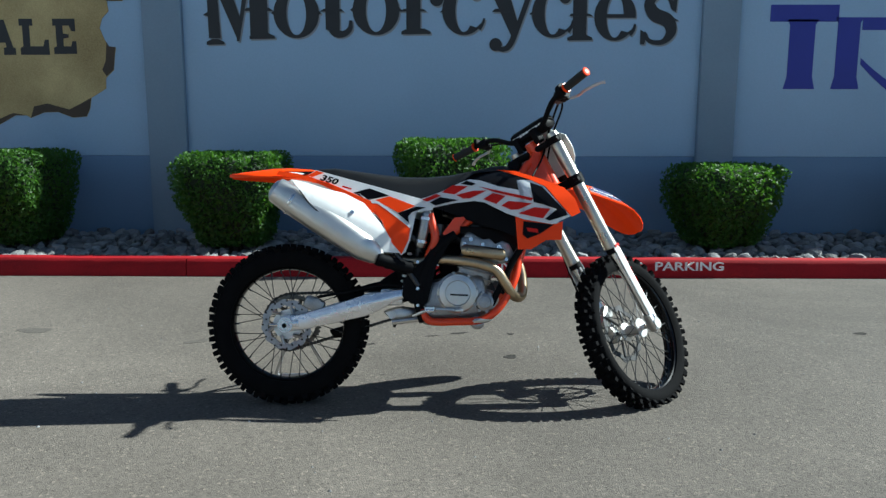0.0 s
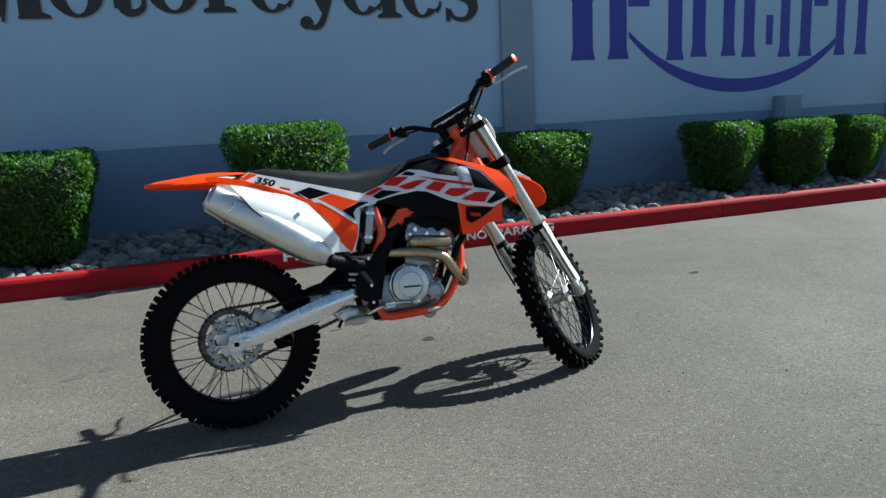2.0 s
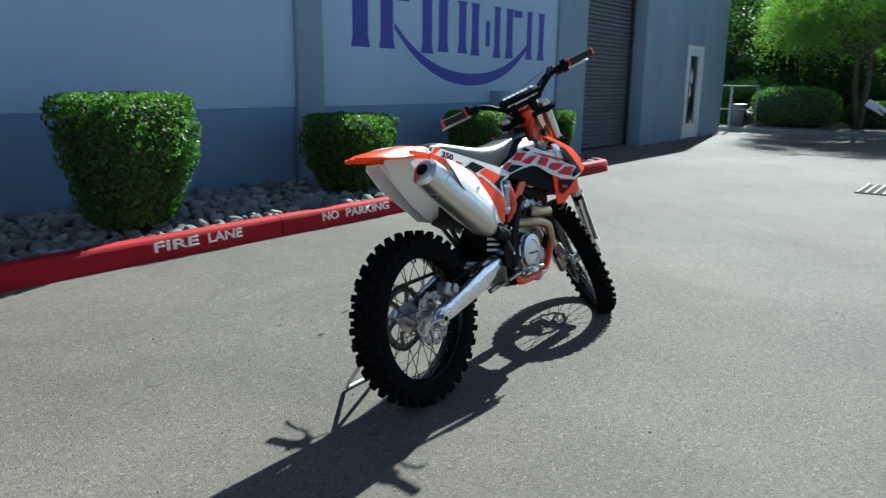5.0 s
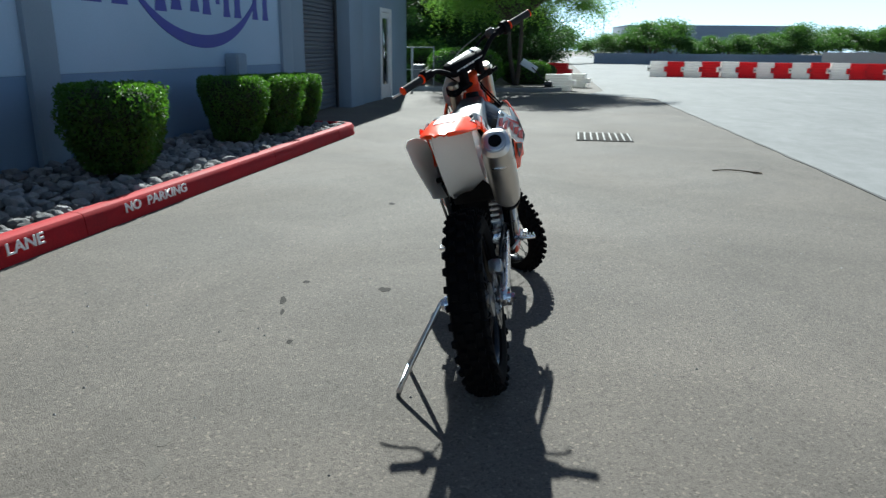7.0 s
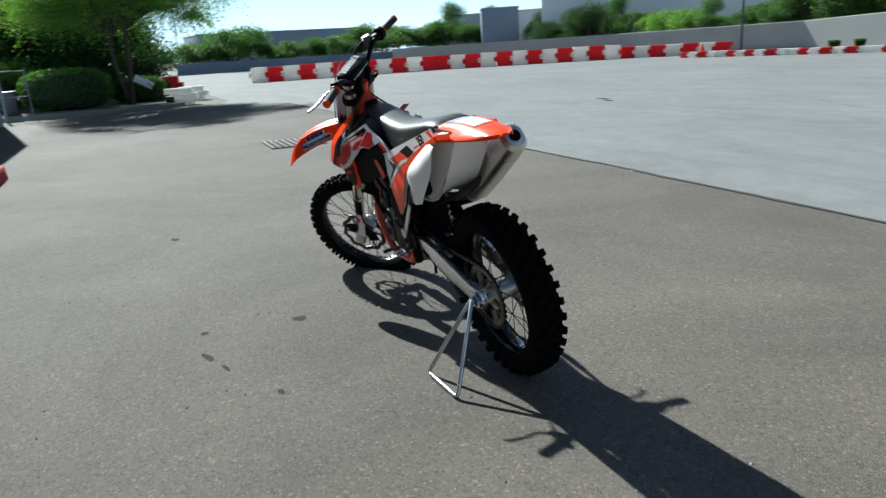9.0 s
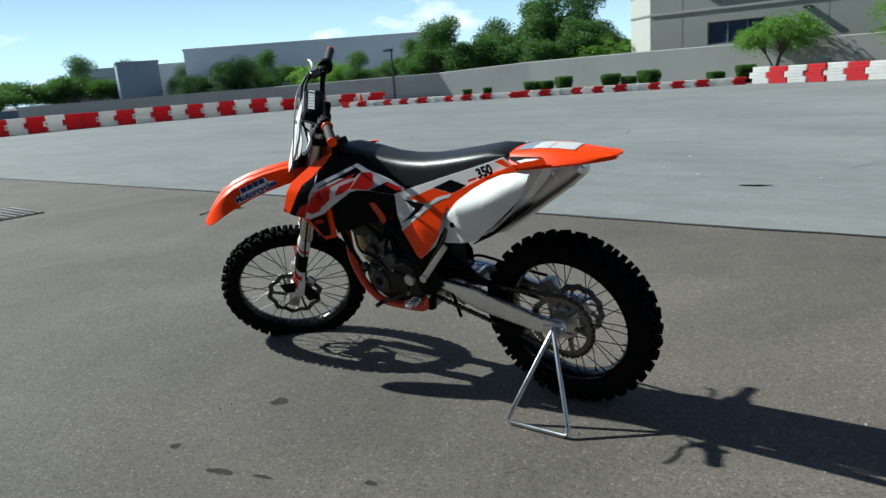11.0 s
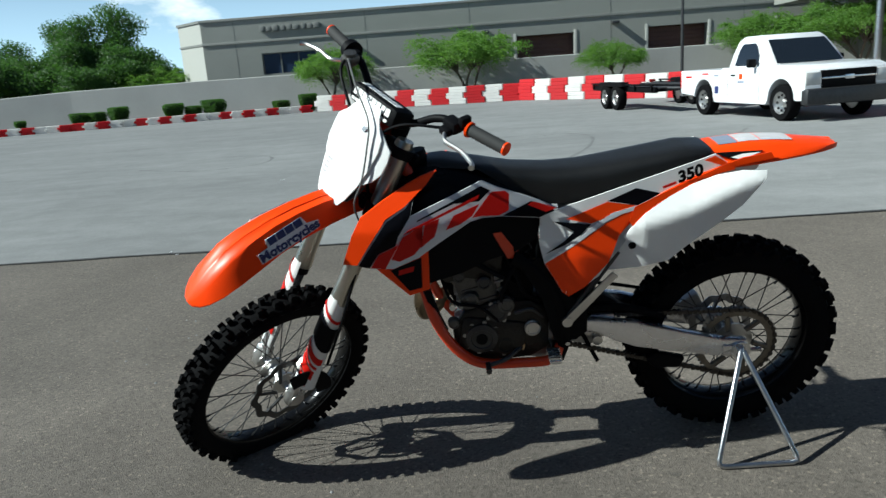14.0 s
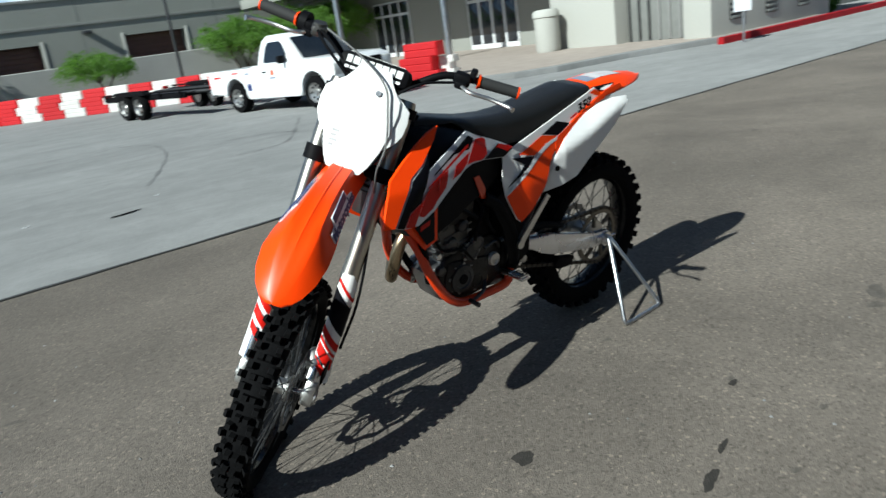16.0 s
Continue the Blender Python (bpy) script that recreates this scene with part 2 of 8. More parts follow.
GRATE = mat("worn grate steel", (0.20, 0.20, 0.195), 0.7, 0, 0.2, 30, spec=0.3)
DARKMETAL = mat("dark metal", (0.06, 0.06, 0.062), 0.42, 0.7, 0.2, 15)
# Near-black casting; on the left head it also carries the painted shade.
ENGINE_DARK = mat("dark and shade-darkened engine casting", (0.022, 0.020, 0.018), 0.42, 0.5, 0.5, 14, 0.6, 120)
CHAIN = mat("steel chain", (0.06, 0.055, 0.05), 0.4, 0.9, 0.2, 40)
STICKER = mat("matt printed sticker", (0.50, 0.49, 0.50), 0.65, 0, 0.12, 40, spec=0.15)
PALE = mat("pale label", (0.62, 0.64, 0.68), 0.45)
GREYLABEL = mat("grey label", (0.22, 0.25, 0.32), 0.45)
NAVY = mat("navy sticker print", (0.02, 0.03, 0.12), 0.4)
TRUCKWHITE = mat("white truck paint", (0.80, 0.81, 0.82), 0.25, 0, 0.02, 3, coat=0.5)
def shell_mat(name, base, glow):
    """Thin moulded plastic that lets some of the sun through."""
    m = mat(name, base, 0.5, 0, 0.08, 3, rand=0.08)
    n, l = m.node_tree.nodes, m.node_tree.links
    tr = n.new("ShaderNodeBsdfTranslucent")
    tr.inputs["Color"].default_value = (*glow, 1)
    mx = n.new("ShaderNodeMixShader")
    mx.inputs["Fac"].default_value = 0.4
    l.new(n["Principled BSDF"].outputs["BSDF"], mx.inputs[1])
    l.new(tr.outputs["BSDF"], mx.inputs[2])
    l.new(mx.outputs["Shader"], n["Material Output"].inputs["Surface"])
    return m


# Cast aluminium with shade put in, for the left cylinder; also the reservoir.
ENGINE_MID = mat("dark and shade-darkened cast metal", (0.11, 0.108, 0.104), 0.45, 0.85, 0.25, 25, 0.5, 250)
TANK_BLACK = mat("smooth black tank plastic", (0.004, 0.004, 0.005), 0.28, 0, 0.1, 8, spec=0.10)
DARKGREY = mat("dark grey plastic", (0.03, 0.03, 0.032), 0.55, spec=0.25)
PRINT_GREY = mat("pale grey print", (0.42, 0.42, 0.43), 0.5)
CABLE_GREY = mat("grey cable sheath", (0.10, 0.10, 0.10), 0.5)
SPROCKET = mat("oiled brown-grey sprocket steel", (0.17, 0.155, 0.13), 0.42, 0.9, 0.25, 25)
BAR_RED = shell_mat("red barrier plastic", (0.60, 0.014, 0.022), (0.70, 0.02, 0.03))
BAR_WHITE = shell_mat("white barrier plastic", (0.80, 0.79, 0.76), (0.80, 0.79, 0.76))
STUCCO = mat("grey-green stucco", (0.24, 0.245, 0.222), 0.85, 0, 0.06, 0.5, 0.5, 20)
# Lighter stucco: sunlight painted into sun-facing walls, plain pale on trim and bin.
STUCCO_LIGHT = mat("pale and sun-toned stucco", (0.37, 0.37, 0.34), 0.85, 0, 0.05, 0.5, 0.5, 20)
STUCCO_TRIM = mat("dark stucco trim", (0.16, 0.165, 0.155), 0.8)
PWALL = mat("perimeter block wall", (0.34, 0.337, 0.322), 0.85, 0, 0.10, 0.6, 0.5, 25)
BROWNDOOR = mat("brown roll-up door", (0.11, 0.05, 0.038), 0.6)
BLUEGREY = mat("far blue-grey wall", (0.18, 0.22, 0.28), 0.8)
FARWHITE = mat("far white wall", (0.66, 0.67, 0.68), 0.8, 0, 0.04, 0.2)
PAVER = mat("pinkish pavers", (0.31, 0.265, 0.23), 0.85, 0, 0.15, 3, 0.4, 30)
OIL = mat("oil-stained asphalt", (0.034, 0.031, 0.028), 0.95, 0, 0.35, 30, 0.8, 170, 0.15)
HEADLIGHT = mat("clear headlight lens", (0.62, 0.61, 0.58), 0.15, 0, 0.1, 8, coat=0.6)
TAILRED = mat("red lamp lens", (0.5, 0.02, 0.02), 0.2)
OIL_FAINT = mat("faintly stained asphalt", (0.086, 0.076, 0.065), 0.88, 0, 0.35, 30, 0.8, 170, 0.36)
WOODCHIP = mat("dry twig", (0.16, 0.12, 0.08), 0.9)


# ---- mesh tools ----
def smooth_path(pts, k=6):
    """A Catmull-Rom line through the points."""
    p = [Vector(q) for q in pts]
    p = [p[0] * 2 - p[1]] + p + [p[-1] * 2 - p[-2]]
    out = []
    for i in range(1, len(p) - 2):
        a, b, c, d = p[i - 1:i + 3]
        for j in range(k):
            t = j / k
            out.append(0.5 * ((2 * b) + (c - a) * t + (2 * a - 5 * b + 4 * c - d) * t * t + (3 * b - a - 3 * c + d) * t ** 3))
    out.append(p[-2])
    return out


def tube(bm, pts, r, n=10, caps=True):
    """A tube along the points; r is one radius or one for each point."""
    pts = [Vector(q) for q in pts]
    rs = r if isinstance(r, (list, tuple)) else [r] * len(pts)
    t0 = (pts[1] - pts[0]).normalized()
    side = t0.orthogonal().normalized()
    rings = []
    for i, p in enumerate(pts):
        t = (pts[min(i + 1, len(pts) - 1)] - pts[max(i - 1, 0)]).normalized()
        side = (side - t * side.dot(t)).normalized()
        up = t.cross(side)
        rings.append([bm.verts.new(p + (side * math.cos(a) + up * math.sin(a)) * rs[i]) for a in (2 * math.pi * j / n for j in range(n))])
    for a, b in zip(rings, rings[1:]):
        for j in range(n):
            bm.faces.new((a[j], a[(j + 1) % n], b[(j + 1) % n], b[j]))
    if caps:
        bm.faces.new(rings[0][::-1])
        bm.faces.new(rings[-1])
    return bm


def cyl(bm, a, b, r, r2=None, n=20):
    return tube(bm, [a, b], [r, r if r2 is None else r2], n)


def box(bm, c, size, m=None, bevel=0.0):
    """A box with its centre at c, bevelled by so many metres."""
    made = bmesh.ops.create_cube(bm, size=1)
    v = made["verts"]
    bmesh.ops.scale(bm, vec=size, verts=v)
    if bevel:
        e = list({e for q in v for e in q.link_edges})
        res = bmesh.ops.bevel(bm, geom=e, offset=bevel, segments=2, affect="EDGES", profile=0.5)
        v = list({q for f in res["faces"] for q in f.verts} | {q for q in v if q.is_valid})
    if m is not None:
        bmesh.ops.transform(bm, matrix=m, verts=v)
    bmesh.ops.translate(bm, vec=c, verts=v)
    return bm


def lathe(bm, prof, n=48, closed=False):
    """Turns (radius, y) about the y axis."""
    rings = []
    for r, y in prof:
        rings.append([bm.verts.new((r * math.cos(2 * math.pi * j / n), y, r * math.sin(2 * math.pi * j / n))) for j in range(n)])
    pairs = list(zip(rings, rings[1:])) + ([(rings[-1], rings[0])] if closed else [])
    for a, b in pairs:
        for j in range(n):
            bm.faces.new((a[j], b[j], b[(j + 1) % n], a[(j + 1) % n]))
    if not closed:
        for ring in (rings[0], rings[-1]):
            if (ring[0].co - ring[n // 2].co).length > 1e-4:
                bm.faces.new(ring)
    bmesh.ops.recalc_face_normals(bm, faces=bm.faces)
    return bm


def loft(bm, rings, caps=True):
    """Skins rings of equally many points."""
    rows = [[bm.verts.new(p) for p in ring] for ring in rings]
    n = len(rows[0])
    for a, b in zip(rows, rows[1:]):
        for j in range(n):
            bm.faces.new((a[j], a[(j + 1) % n], b[(j + 1) % n], b[j]))
    if caps:
        bm.faces.new(rows[0][::-1])
        bm.faces.new(rows[-1])
    bmesh.ops.recalc_face_normals(bm, faces=bm.faces)
    return bm


def sheet(poly, lay, push, step=0.03):
    """A shell cut to the outline poly (two coordinates), bent by lay(a, b) -> point, and thickened by the vector push."""
    bm = bmesh.new()
    f = bm.faces.new([bm.verts.new((a, 0, b)) for a, b in poly])
    bmesh.ops.triangulate(bm, faces=[f])
    for k, no in ((0, (1, 0, 0)), (1, (0, 0, 1))):
        lo, hi = min(p[k] for p in poly), max(p[k] for p in poly)
        for i in range(1, int((hi - lo) / step) + 1):
            co = [0, 0, 0]
            co[2 * k] = lo + i * step
            bmesh.ops.bisect_plane(bm, geom=bm.verts[:] + bm.edges[:] + bm.faces[:], plane_co=co, plane_no=no, dist=1e-5)
    for v in bm.verts:
        v.co = Vector(lay(v.co.x, v.co.z))
    made = bmesh.ops.extrude_face_region(bm, geom=bm.faces[:])
    bmesh.ops.translate(bm, vec=push, verts=[v for v in made["geom"] if isinstance(v, bmesh.types.BMVert)])
    return bm


def prism(bm, poly, axis, lo, hi, bevel=0.0):
    """The outline poly pushed along an axis from lo to hi. Outline coordinates are the other two axes in order."""
    def at(a, b, c):
        return {"x": (c, a, b), "y": (a, c, b), "z": (a, b, c)}[axis]
    v0 = [bm.verts.new(at(a, b, lo)) for a, b in poly]
    v1 = [bm.verts.new(at(a, b, hi)) for a, b in poly]
    n = len(poly)
    faces = [bm.faces.new(v0[::-1]), bm.faces.new(v1)]
    for j in range(n):
        faces.append(bm.faces.new((v0[j], v0[(j + 1) % n], v1[(j + 1) % n], v1[j])))
    bmesh.ops.recalc_face_normals(bm, faces=faces)
    if bevel:
        e = list({e for v in v0 + v1 for e in v.link_edges})
        bmesh.ops.bevel(bm, geom=e, offset=bevel, segments=2, affect="EDGES", profile=0.5)
    return bm


def mesh_of(name, bm, material, smooth=True):
    me = bpy.data.meshes.new(name)
    bmesh.ops.recalc_face_normals(bm, faces=bm.faces)
    bm.to_mesh(me)
    bm.free()
    me.materials.append(material)
    if smooth:
        me.shade_smooth()
        me.set_sharp_from_angle(angle=radians(38))
    return me


def part(name, bm, material, parent=None, label="", m=None, smooth=True):
    """One mesh object under a thing or a part."""
    ob = new(name, mesh_of(name, bm, material, smooth))
    ob.parent = parent
    if m is not None:
        ob.matrix_basis = m
    return tagged(ob, label)


def empty(name, m, label, category, group="", kind=""):
    ob = new(name)
    ob.empty_display_size = 0.2
    ob.matrix_basis = m
    return tagged(ob, label, category, group, kind)


def letters(name, text, size, material, m, parent=None, depth=0.003, label="", shear=0.0, bold=0.0, width=None, align="LEFT", fat=0.0):
    """Flat raised lettering in the built-in font; m takes x along the line and y up it. width: stretched to that length."""
    cu = bpy.data.curves.new(name, "FONT")
    cu.body, cu.size, cu.extrude, cu.shear, cu.offset, cu.resolution_u, cu.align_x = text, size, depth, shear, bold, 3, align
    tmp = bpy.data.objects.new(name, cu)
    scene.collection.objects.link(tmp)
    bpy.context.view_layer.update()
    me = bpy.data.meshes.new_from_object(tmp.evaluated_get(bpy.context.evaluated_depsgraph_get()))
    bpy.data.objects.remove(tmp)
    if width:
        xs = [v.co.x for v in me.vertices]
        k, x0 = width / (max(xs) - min(xs)), min(xs)
        for v in me.vertices:
            v.co.x = (v.co.x - x0) * k
    if fat:
        bm = bmesh.new()
        for k in range(5):
            n0 = len(bm.verts)
            bm.from_mesh(me)
            bm.verts.ensure_lookup_table()
            for v in bm.verts[n0:]:
                v.co += Vector((fat * (k - 2) / 2, 0, 0.0004 * k))
        bm.to_mesh(me)
        bm.free()
    me.materials.clear()
    me.materials.append(material)
    ob = new(name, me)
    ob.parent = parent
    ob.matrix_basis = m
    return tagged(ob, label)


def leaf_mesh(name, points, size, material, rng, aspect=0.55, flat=0.3):
    """Many small folded leaves, one at each point."""
    pts = np.asarray(points, float)
    n = len(pts)
    d = rng.normal(size=(n, 3))
    d[:, 2] += flat
    d /= np.linalg.norm(d, axis=1, keepdims=True)
    a = np.cross(d, rng.normal(size=(n, 3)))
    a /= np.linalg.norm(a, axis=1, keepdims=True) + 1e-9
    b = np.cross(d, a)
    s = size * rng.uniform(0.6, 1.3, (n, 1))
    v = np.stack([pts - a * s, pts + b * s * aspect + d * s * 0.15, pts + a * s, pts - b * s * aspect + d * s * 0.15], 1).reshape(-1, 3)
    me = bpy.data.meshes.new(name)
    me.from_pydata(v.tolist(), [], np.arange(4 * n).reshape(n, 4).tolist())
    me.materials.append(material)
    return me

STAINS = [(1.0, 0.635, 0.04, 0.028, 10), (0.74, 1.09, 0.047, 0.018, 20), (0.585, 1.03, 0.036, 0.01, 20), (0.25, 0.86, 0.022, 0.012, 0), (0.56, 1.23, 0.016, 0.012, 0), (0.64, 0.79, 0.013, 0.009, 30), (0.22, 1.14, 0.022, 0.01, 10), (-0.72, 0.9, 0.065, 0.036, 30), (-1.77, 1.11, 0.115, 0.048, 0), (3.09, 1.12, 0.043, 0.024, 0), (1.04, 1.08, 0.022, 0.016, 0), (-3.17, -1.83, 0.058, 0.024, 0), (-3.69, -1.32, 0.058, 0.024, 0), (-0.59, 0.95, 0.036, 0.024, 0), (0.23, 0.84, 0.014, 0.01, 0), (0.24, 0.32, 0.02, 0.01, 0), (0.36, 0.34, 0.015, 0.012, 0), (1.25, 0.3, 0.012, 0.009, 0), (-0.3, 1.4, 0.02, 0.012, 40), (0.9, 1.25, 0.014, 0.01, 0), (2.15, -1.06, 0.05, 0.012, 160), (1.9, 0.9, 0.012, 0.01, 0)]


# ---- ground ----
def joint_y(x):
    return float(np.interp(x, (-40, -11, -5, -3, 1, 3.6, 6, 17.2), (-3.25, -3.17, -3.20, -3.15, -3.02, -2.99, -2.90, -2.38)))


bm = bmesh.new()
s = 900
bm.faces.new([bm.verts.new(p) for p in ((-s, -s, 0), (s, -s, 0), (s, s, 0), (-s, s, 0))])
tagged(part("ground", bm, ASPHALT), "worn grey-brown asphalt drive with pale stone chips", "ground", kind="structure")

bm = bmesh.new()
outline = [(-70, joint_y(-70))] + [(x, joint_y(x)) for x in (-40, -11, -5, -3, 1, 3.6, 6, 17.2)] + [(18.6, -0.6), (20.5, -1.2), (34, -0.8), (140, 2), (140, -120), (-70, -120)]
prism(bm, outline, "z", -0.2, 0.006)
tagged(part("pavement", bm, CONCRETE), "pale grey concrete yard with faint tyre marks", "pavement", kind="structure")
bm = bmesh.new()
seam = [(x, joint_y(x) + 0.006 * math.sin(x * 3.1) + 0.004 * math.sin(x * 9.7)) for x in np.arange(-40, 17.3, 0.25)]
prism(bm, [(x, y - 0.016) for x, y in seam] + [(x, y + 0.018 + 0.008 * math.sin(x * 5)) for x, y in reversed(seam)], "z", -0.01, 0.009)
tagged(part("trim", bm, JOINT), "dark cracked sealant joint between asphalt and concrete", "joint", kind="structure")

rs = np.random.default_rng(5)


def blot(name, x, y, rx, ry, turn, material, label, category):
    bm = bmesh.new()
    ring = []
    k = rs.uniform(0, 6.3, 3)
    for j in range(28):
        a = 2 * math.pi * j / 28
        w = 1 + 0.16 * math.sin(2 * a + k[0]) + 0.12 * math.sin(3 * a + k[1]) + 0.08 * math.sin(7 * a + k[2])
        ring.append((rx * w * math.cos(a), ry * w * math.sin(a)))
    prism(bm, ring, "z", -0.002, 0.0009)
    tagged(part(name, bm, material, m=pose(x, y, 0, 0, 0, turn)), label, category, "stains on the drive")


for i, (x, y, rx, ry, turn) in enumerate(STAINS):
    if i < 4 or i in (9, 10):
        blot("oil_stain", x, y, rx, ry, turn, OIL, "small dark oil stain on the asphalt", "stain")
    else:
        blot("oil_stain", x, y, rx, ry, turn, OIL_FAINT, "small faint old stain on the asphalt", "stain")

# drain grate
bm = bmesh.new()
grate = empty("drain_grate", pose(8.2, -0.75, 0), "steel storm drain grate with pale worn bars over a dark pit", "drain")
box(bm, (0, 0, 0.004), (0.98, 0.78, 0.012), bevel=0.003)
part("pit", bm, PIT, grate, "dark open pit")
for i in range(9):
    bm = bmesh.new()
    box(bm, (0, -0.36 + 0.09 * i, 0.013), (0.96, 0.024, 0.012), bevel=0.003)
    part("grate_bar", bm, GRATE, grate, "pale worn steel bar")

# a dry palm twig lying on the drive
bm = bmesh.new()
tube(bm, smooth_path([(5.42, -1.77, 0.006), (5.405, -1.95, 0.02), (5.39, -2.15, 0.008), (5.36, -2.24, 0.01), (5.30, -2.21, 0.012), (5.31, -2.15, 0.007)], 5), 0.007, 6)
tagged(part("twig", bm, WOODCHIP), "dry hooked twig lying on the asphalt", "twig")

# litter and marks on the drive and the yard
for x, y, w, turn in ((3.45, -6.91, 0.05, 10), (2.56, -6.44, 0.045, 40), (2.12, -6.75, 0.05, 0), (3.2, -2.98, 0.03, 70), (1.5, -5.37, 0.045, 5), (2.07, -5.81, 0.035, 0), (2.44, -5.59, 0.04, 20),
                      (0.31, -5.38, 0.03, 0), (3.28, -3.04, 0.025, 80)):
    w *= 0.65
    bm = bmesh.new()
    z0 = 0.007 if y < joint_y(x) else 0.001
    prism(bm, [(-w, -0.35 * w), (-0.2 * w, -0.45 * w), (w, -0.2 * w), (0.8 * w, 0.4 * w), (-0.1 * w, 0.5 * w), (-0.9 * w, 0.3 * w)], "z", 0, 0.003)
    for v in bm.verts:
        v.co.z += 0.15 * w * (v.co.x / w) ** 2
    tagged(part("paper_scrap", bm, DOORWHITE, m=pose(x, y, z0, 0, 0, turn), smooth=False), "small pale scrap of litter on the ground", "litter", "litter scraps")
for x0, y0, x1, y1, w in ((0.9, -4.77, 0.61, -4.84, 0.03), (10.25, -7.36, 10.02, -7.52, 0.03), (9.91, -7.31, 9.52, -7.26, 0.04)):
    bm = bmesh.new()
    tube(bm, smooth_path([(x0, y0, 0.012), ((x0 + x1) / 2, (y0 + y1) / 2 + 0.02, 0.014), (x1, y1, 0.012)], 4), [w * k for k in (0.3, 0.6, 0.5, 0.7, 0.6, 0.8, 0.5, 0.4, 0.2)], 6)
    for v in bm.verts:
        v.co.z = 0.006 + (v.co.z + 0.02) * 0.25
    tagged(part("rubber_strip", bm, RUBBER), "torn dark strip of rubber on the concrete", "litter", "litter scraps")
for line in ([(-3.54, -9.8), (-2.94, -8.71), (-2.07, -7.23), (-1.56, -6.89), (-1.15, -6.86)], [(0.19, -6.11), (-0.28, -7.2), (-0.81, -8.69), (-1.03, -10.15), (-0.68, -10.89), (-0.28, -10.72)], [(-1.7, -8.65), (-2.35, -8.42), (-2.67, -7.53)], [(6.5, -9.2), (5.2, -8.6), (4.4, -9.1), (4.6, -10.2), (5.6, -10.6)]):
    p = smooth_path([(x, y, 0) for x, y in line], 6)
    bm = bmesh.new()
    lo, hi = [], []
    for i, q in enumerate(p):
        d = (p[min(i + 1, len(p) - 1)] - p[max(i - 1, 0)]).normalized()
        w = 0.022 + 0.012 * math.sin(i * 1.7) + 0.006 * math.sin(i * 4.1)
        lo.append(bm.verts.new((q.x - d.y * w, q.y + d.x * w, 0.0075)))
        hi.append(bm.verts.new((q.x + d.y * w, q.y - d.x * w, 0.0075)))
    for i in range(len(p) - 1):
        bm.faces.new((lo[i], lo[i + 1], hi[i + 1], hi[i]))
    tagged(part("tyre_mark", bm, TYREMARK), "thin curved dark tyre mark on the concrete", "tyre mark", "tyre marks")
rs2 = np.random.default_rng(8)
bm = bmesh.new()
for i in range(420):
    x, y = rs2.uniform(-4, 9), rs2.uniform(-3.0, 2.7)
    if y < joint_y(x) + 0.1:
        continue
    r = rs2.uniform(0.003, 0.008)
    q = [Vector((x, y, 0)) + Vector((r * math.cos(a) * rs2.uniform(0.7, 1.2), r * math.sin(a), 0)) for a in (0.3, 1.8, 3.1, 4.4, 5.4)]
    base = [bm.verts.new(p) for p in q]
    tip = bm.verts.new((x, y, r * 0.8))
    for a, b in zip(base, base[1:] + base[:1]):
        bm.faces.new((a, b, tip))
tagged(part("loose_stones", bm, ROCK, smooth=False), "scattered loose pale stone chips on the asphalt", "stones", kind="stuff")

# ---- planter, kerb ----
KY, KX0, KX1 = 2.83, -9.0, 8.0
bm = bmesh.new()
prism(bm, [(KX0, KY + 0.12), (KX1 - 0.25, KY + 0.12), (KX1 - 0.1, KY + 0.4), (KX1 - 0.1, 4.36), (KX0, 4.36)], "z", -0.1, 0.10)
tagged(part("planter_soil", bm, SOIL), "dusty soil under river rock beside the wall", "planter", kind="structure")

kerb = empty("kerb", pose(0, 0, 0), "red-painted concrete kerb with white stencilled words", "kerb", kind="structure")


def kerb_ring(p, along):
    """The kerb's cross-section at p, with its road side to the right of the way along."""
    side = Vector((along[1], -along[0], 0)).normalized()
    prof = [(-0.02, -0.12), (0.0, 0.02), (0.012, 0.125), (0.03, 0.148), (0.06, 0.155), (0.135, 0.152), (0.15, 0.14), (0.15, -0.12)]
    return [Vector(p) - side * d + Vector((0, 0, z)) for d, z in prof]


cuts = [KX0, -7.7, -4.6, -1.5, 1.66, 4.8, 7.0]
for a, b in zip(cuts, cuts[1:]):
    bm = bmesh.new()
    xs = np.linspace(a + 0.004, b - 0.004, 9)
    loft(bm, [kerb_ring((x, KY + 0.003 * math.sin(x * 2.1), 0.003 * math.sin(x * 1.3)), (1, 0)) for x in xs])
    part("kerb_stone", bm, KERB, kerb)
bm = bmesh.new()
rings = [kerb_ring((7.0 + 0.004, KY, 0), (1, 0)), kerb_ring((7.5, KY + 0.005, 0), (1, 0.02))]
for i in range(7):
    a = math.radians(15 * i)
    rings.append(kerb_ring((7.66 + 0.36 * math.sin(a), KY + 0.37 - 0.36 * math.cos(a), 0), (math.cos(a), math.sin(a))))
rings.append(kerb_ring((8.02, 4.36, 0), (0, 1)))
loft(bm, rings)
part("kerb_stone", bm, KERB, kerb, "rounded end of the red kerb")


def kerb_words(text, x0, x1, height=0.068, z=0.065):
    letters("lettering", text, height / 0.70, KERB_TEXT, Matrix.Translation((x0, KY - 0.006, z)) @ pose(0, 0, 0, 86), kerb, 0.0035, "white stencilled words", bold=0.0016, width=x1 - x0)


kerb_words("FIRE", 0.53, 0.88)
kerb_words("LANE", 0.96, 1.26)
kerb_words("NO", 2.09, 2.28)
kerb_words("PARKING", 2.37, 2.93)

# ---- the shop wall ----
WY, TOP = 4.36, 4.72
GX0, GX1 = 9.85, 12.35
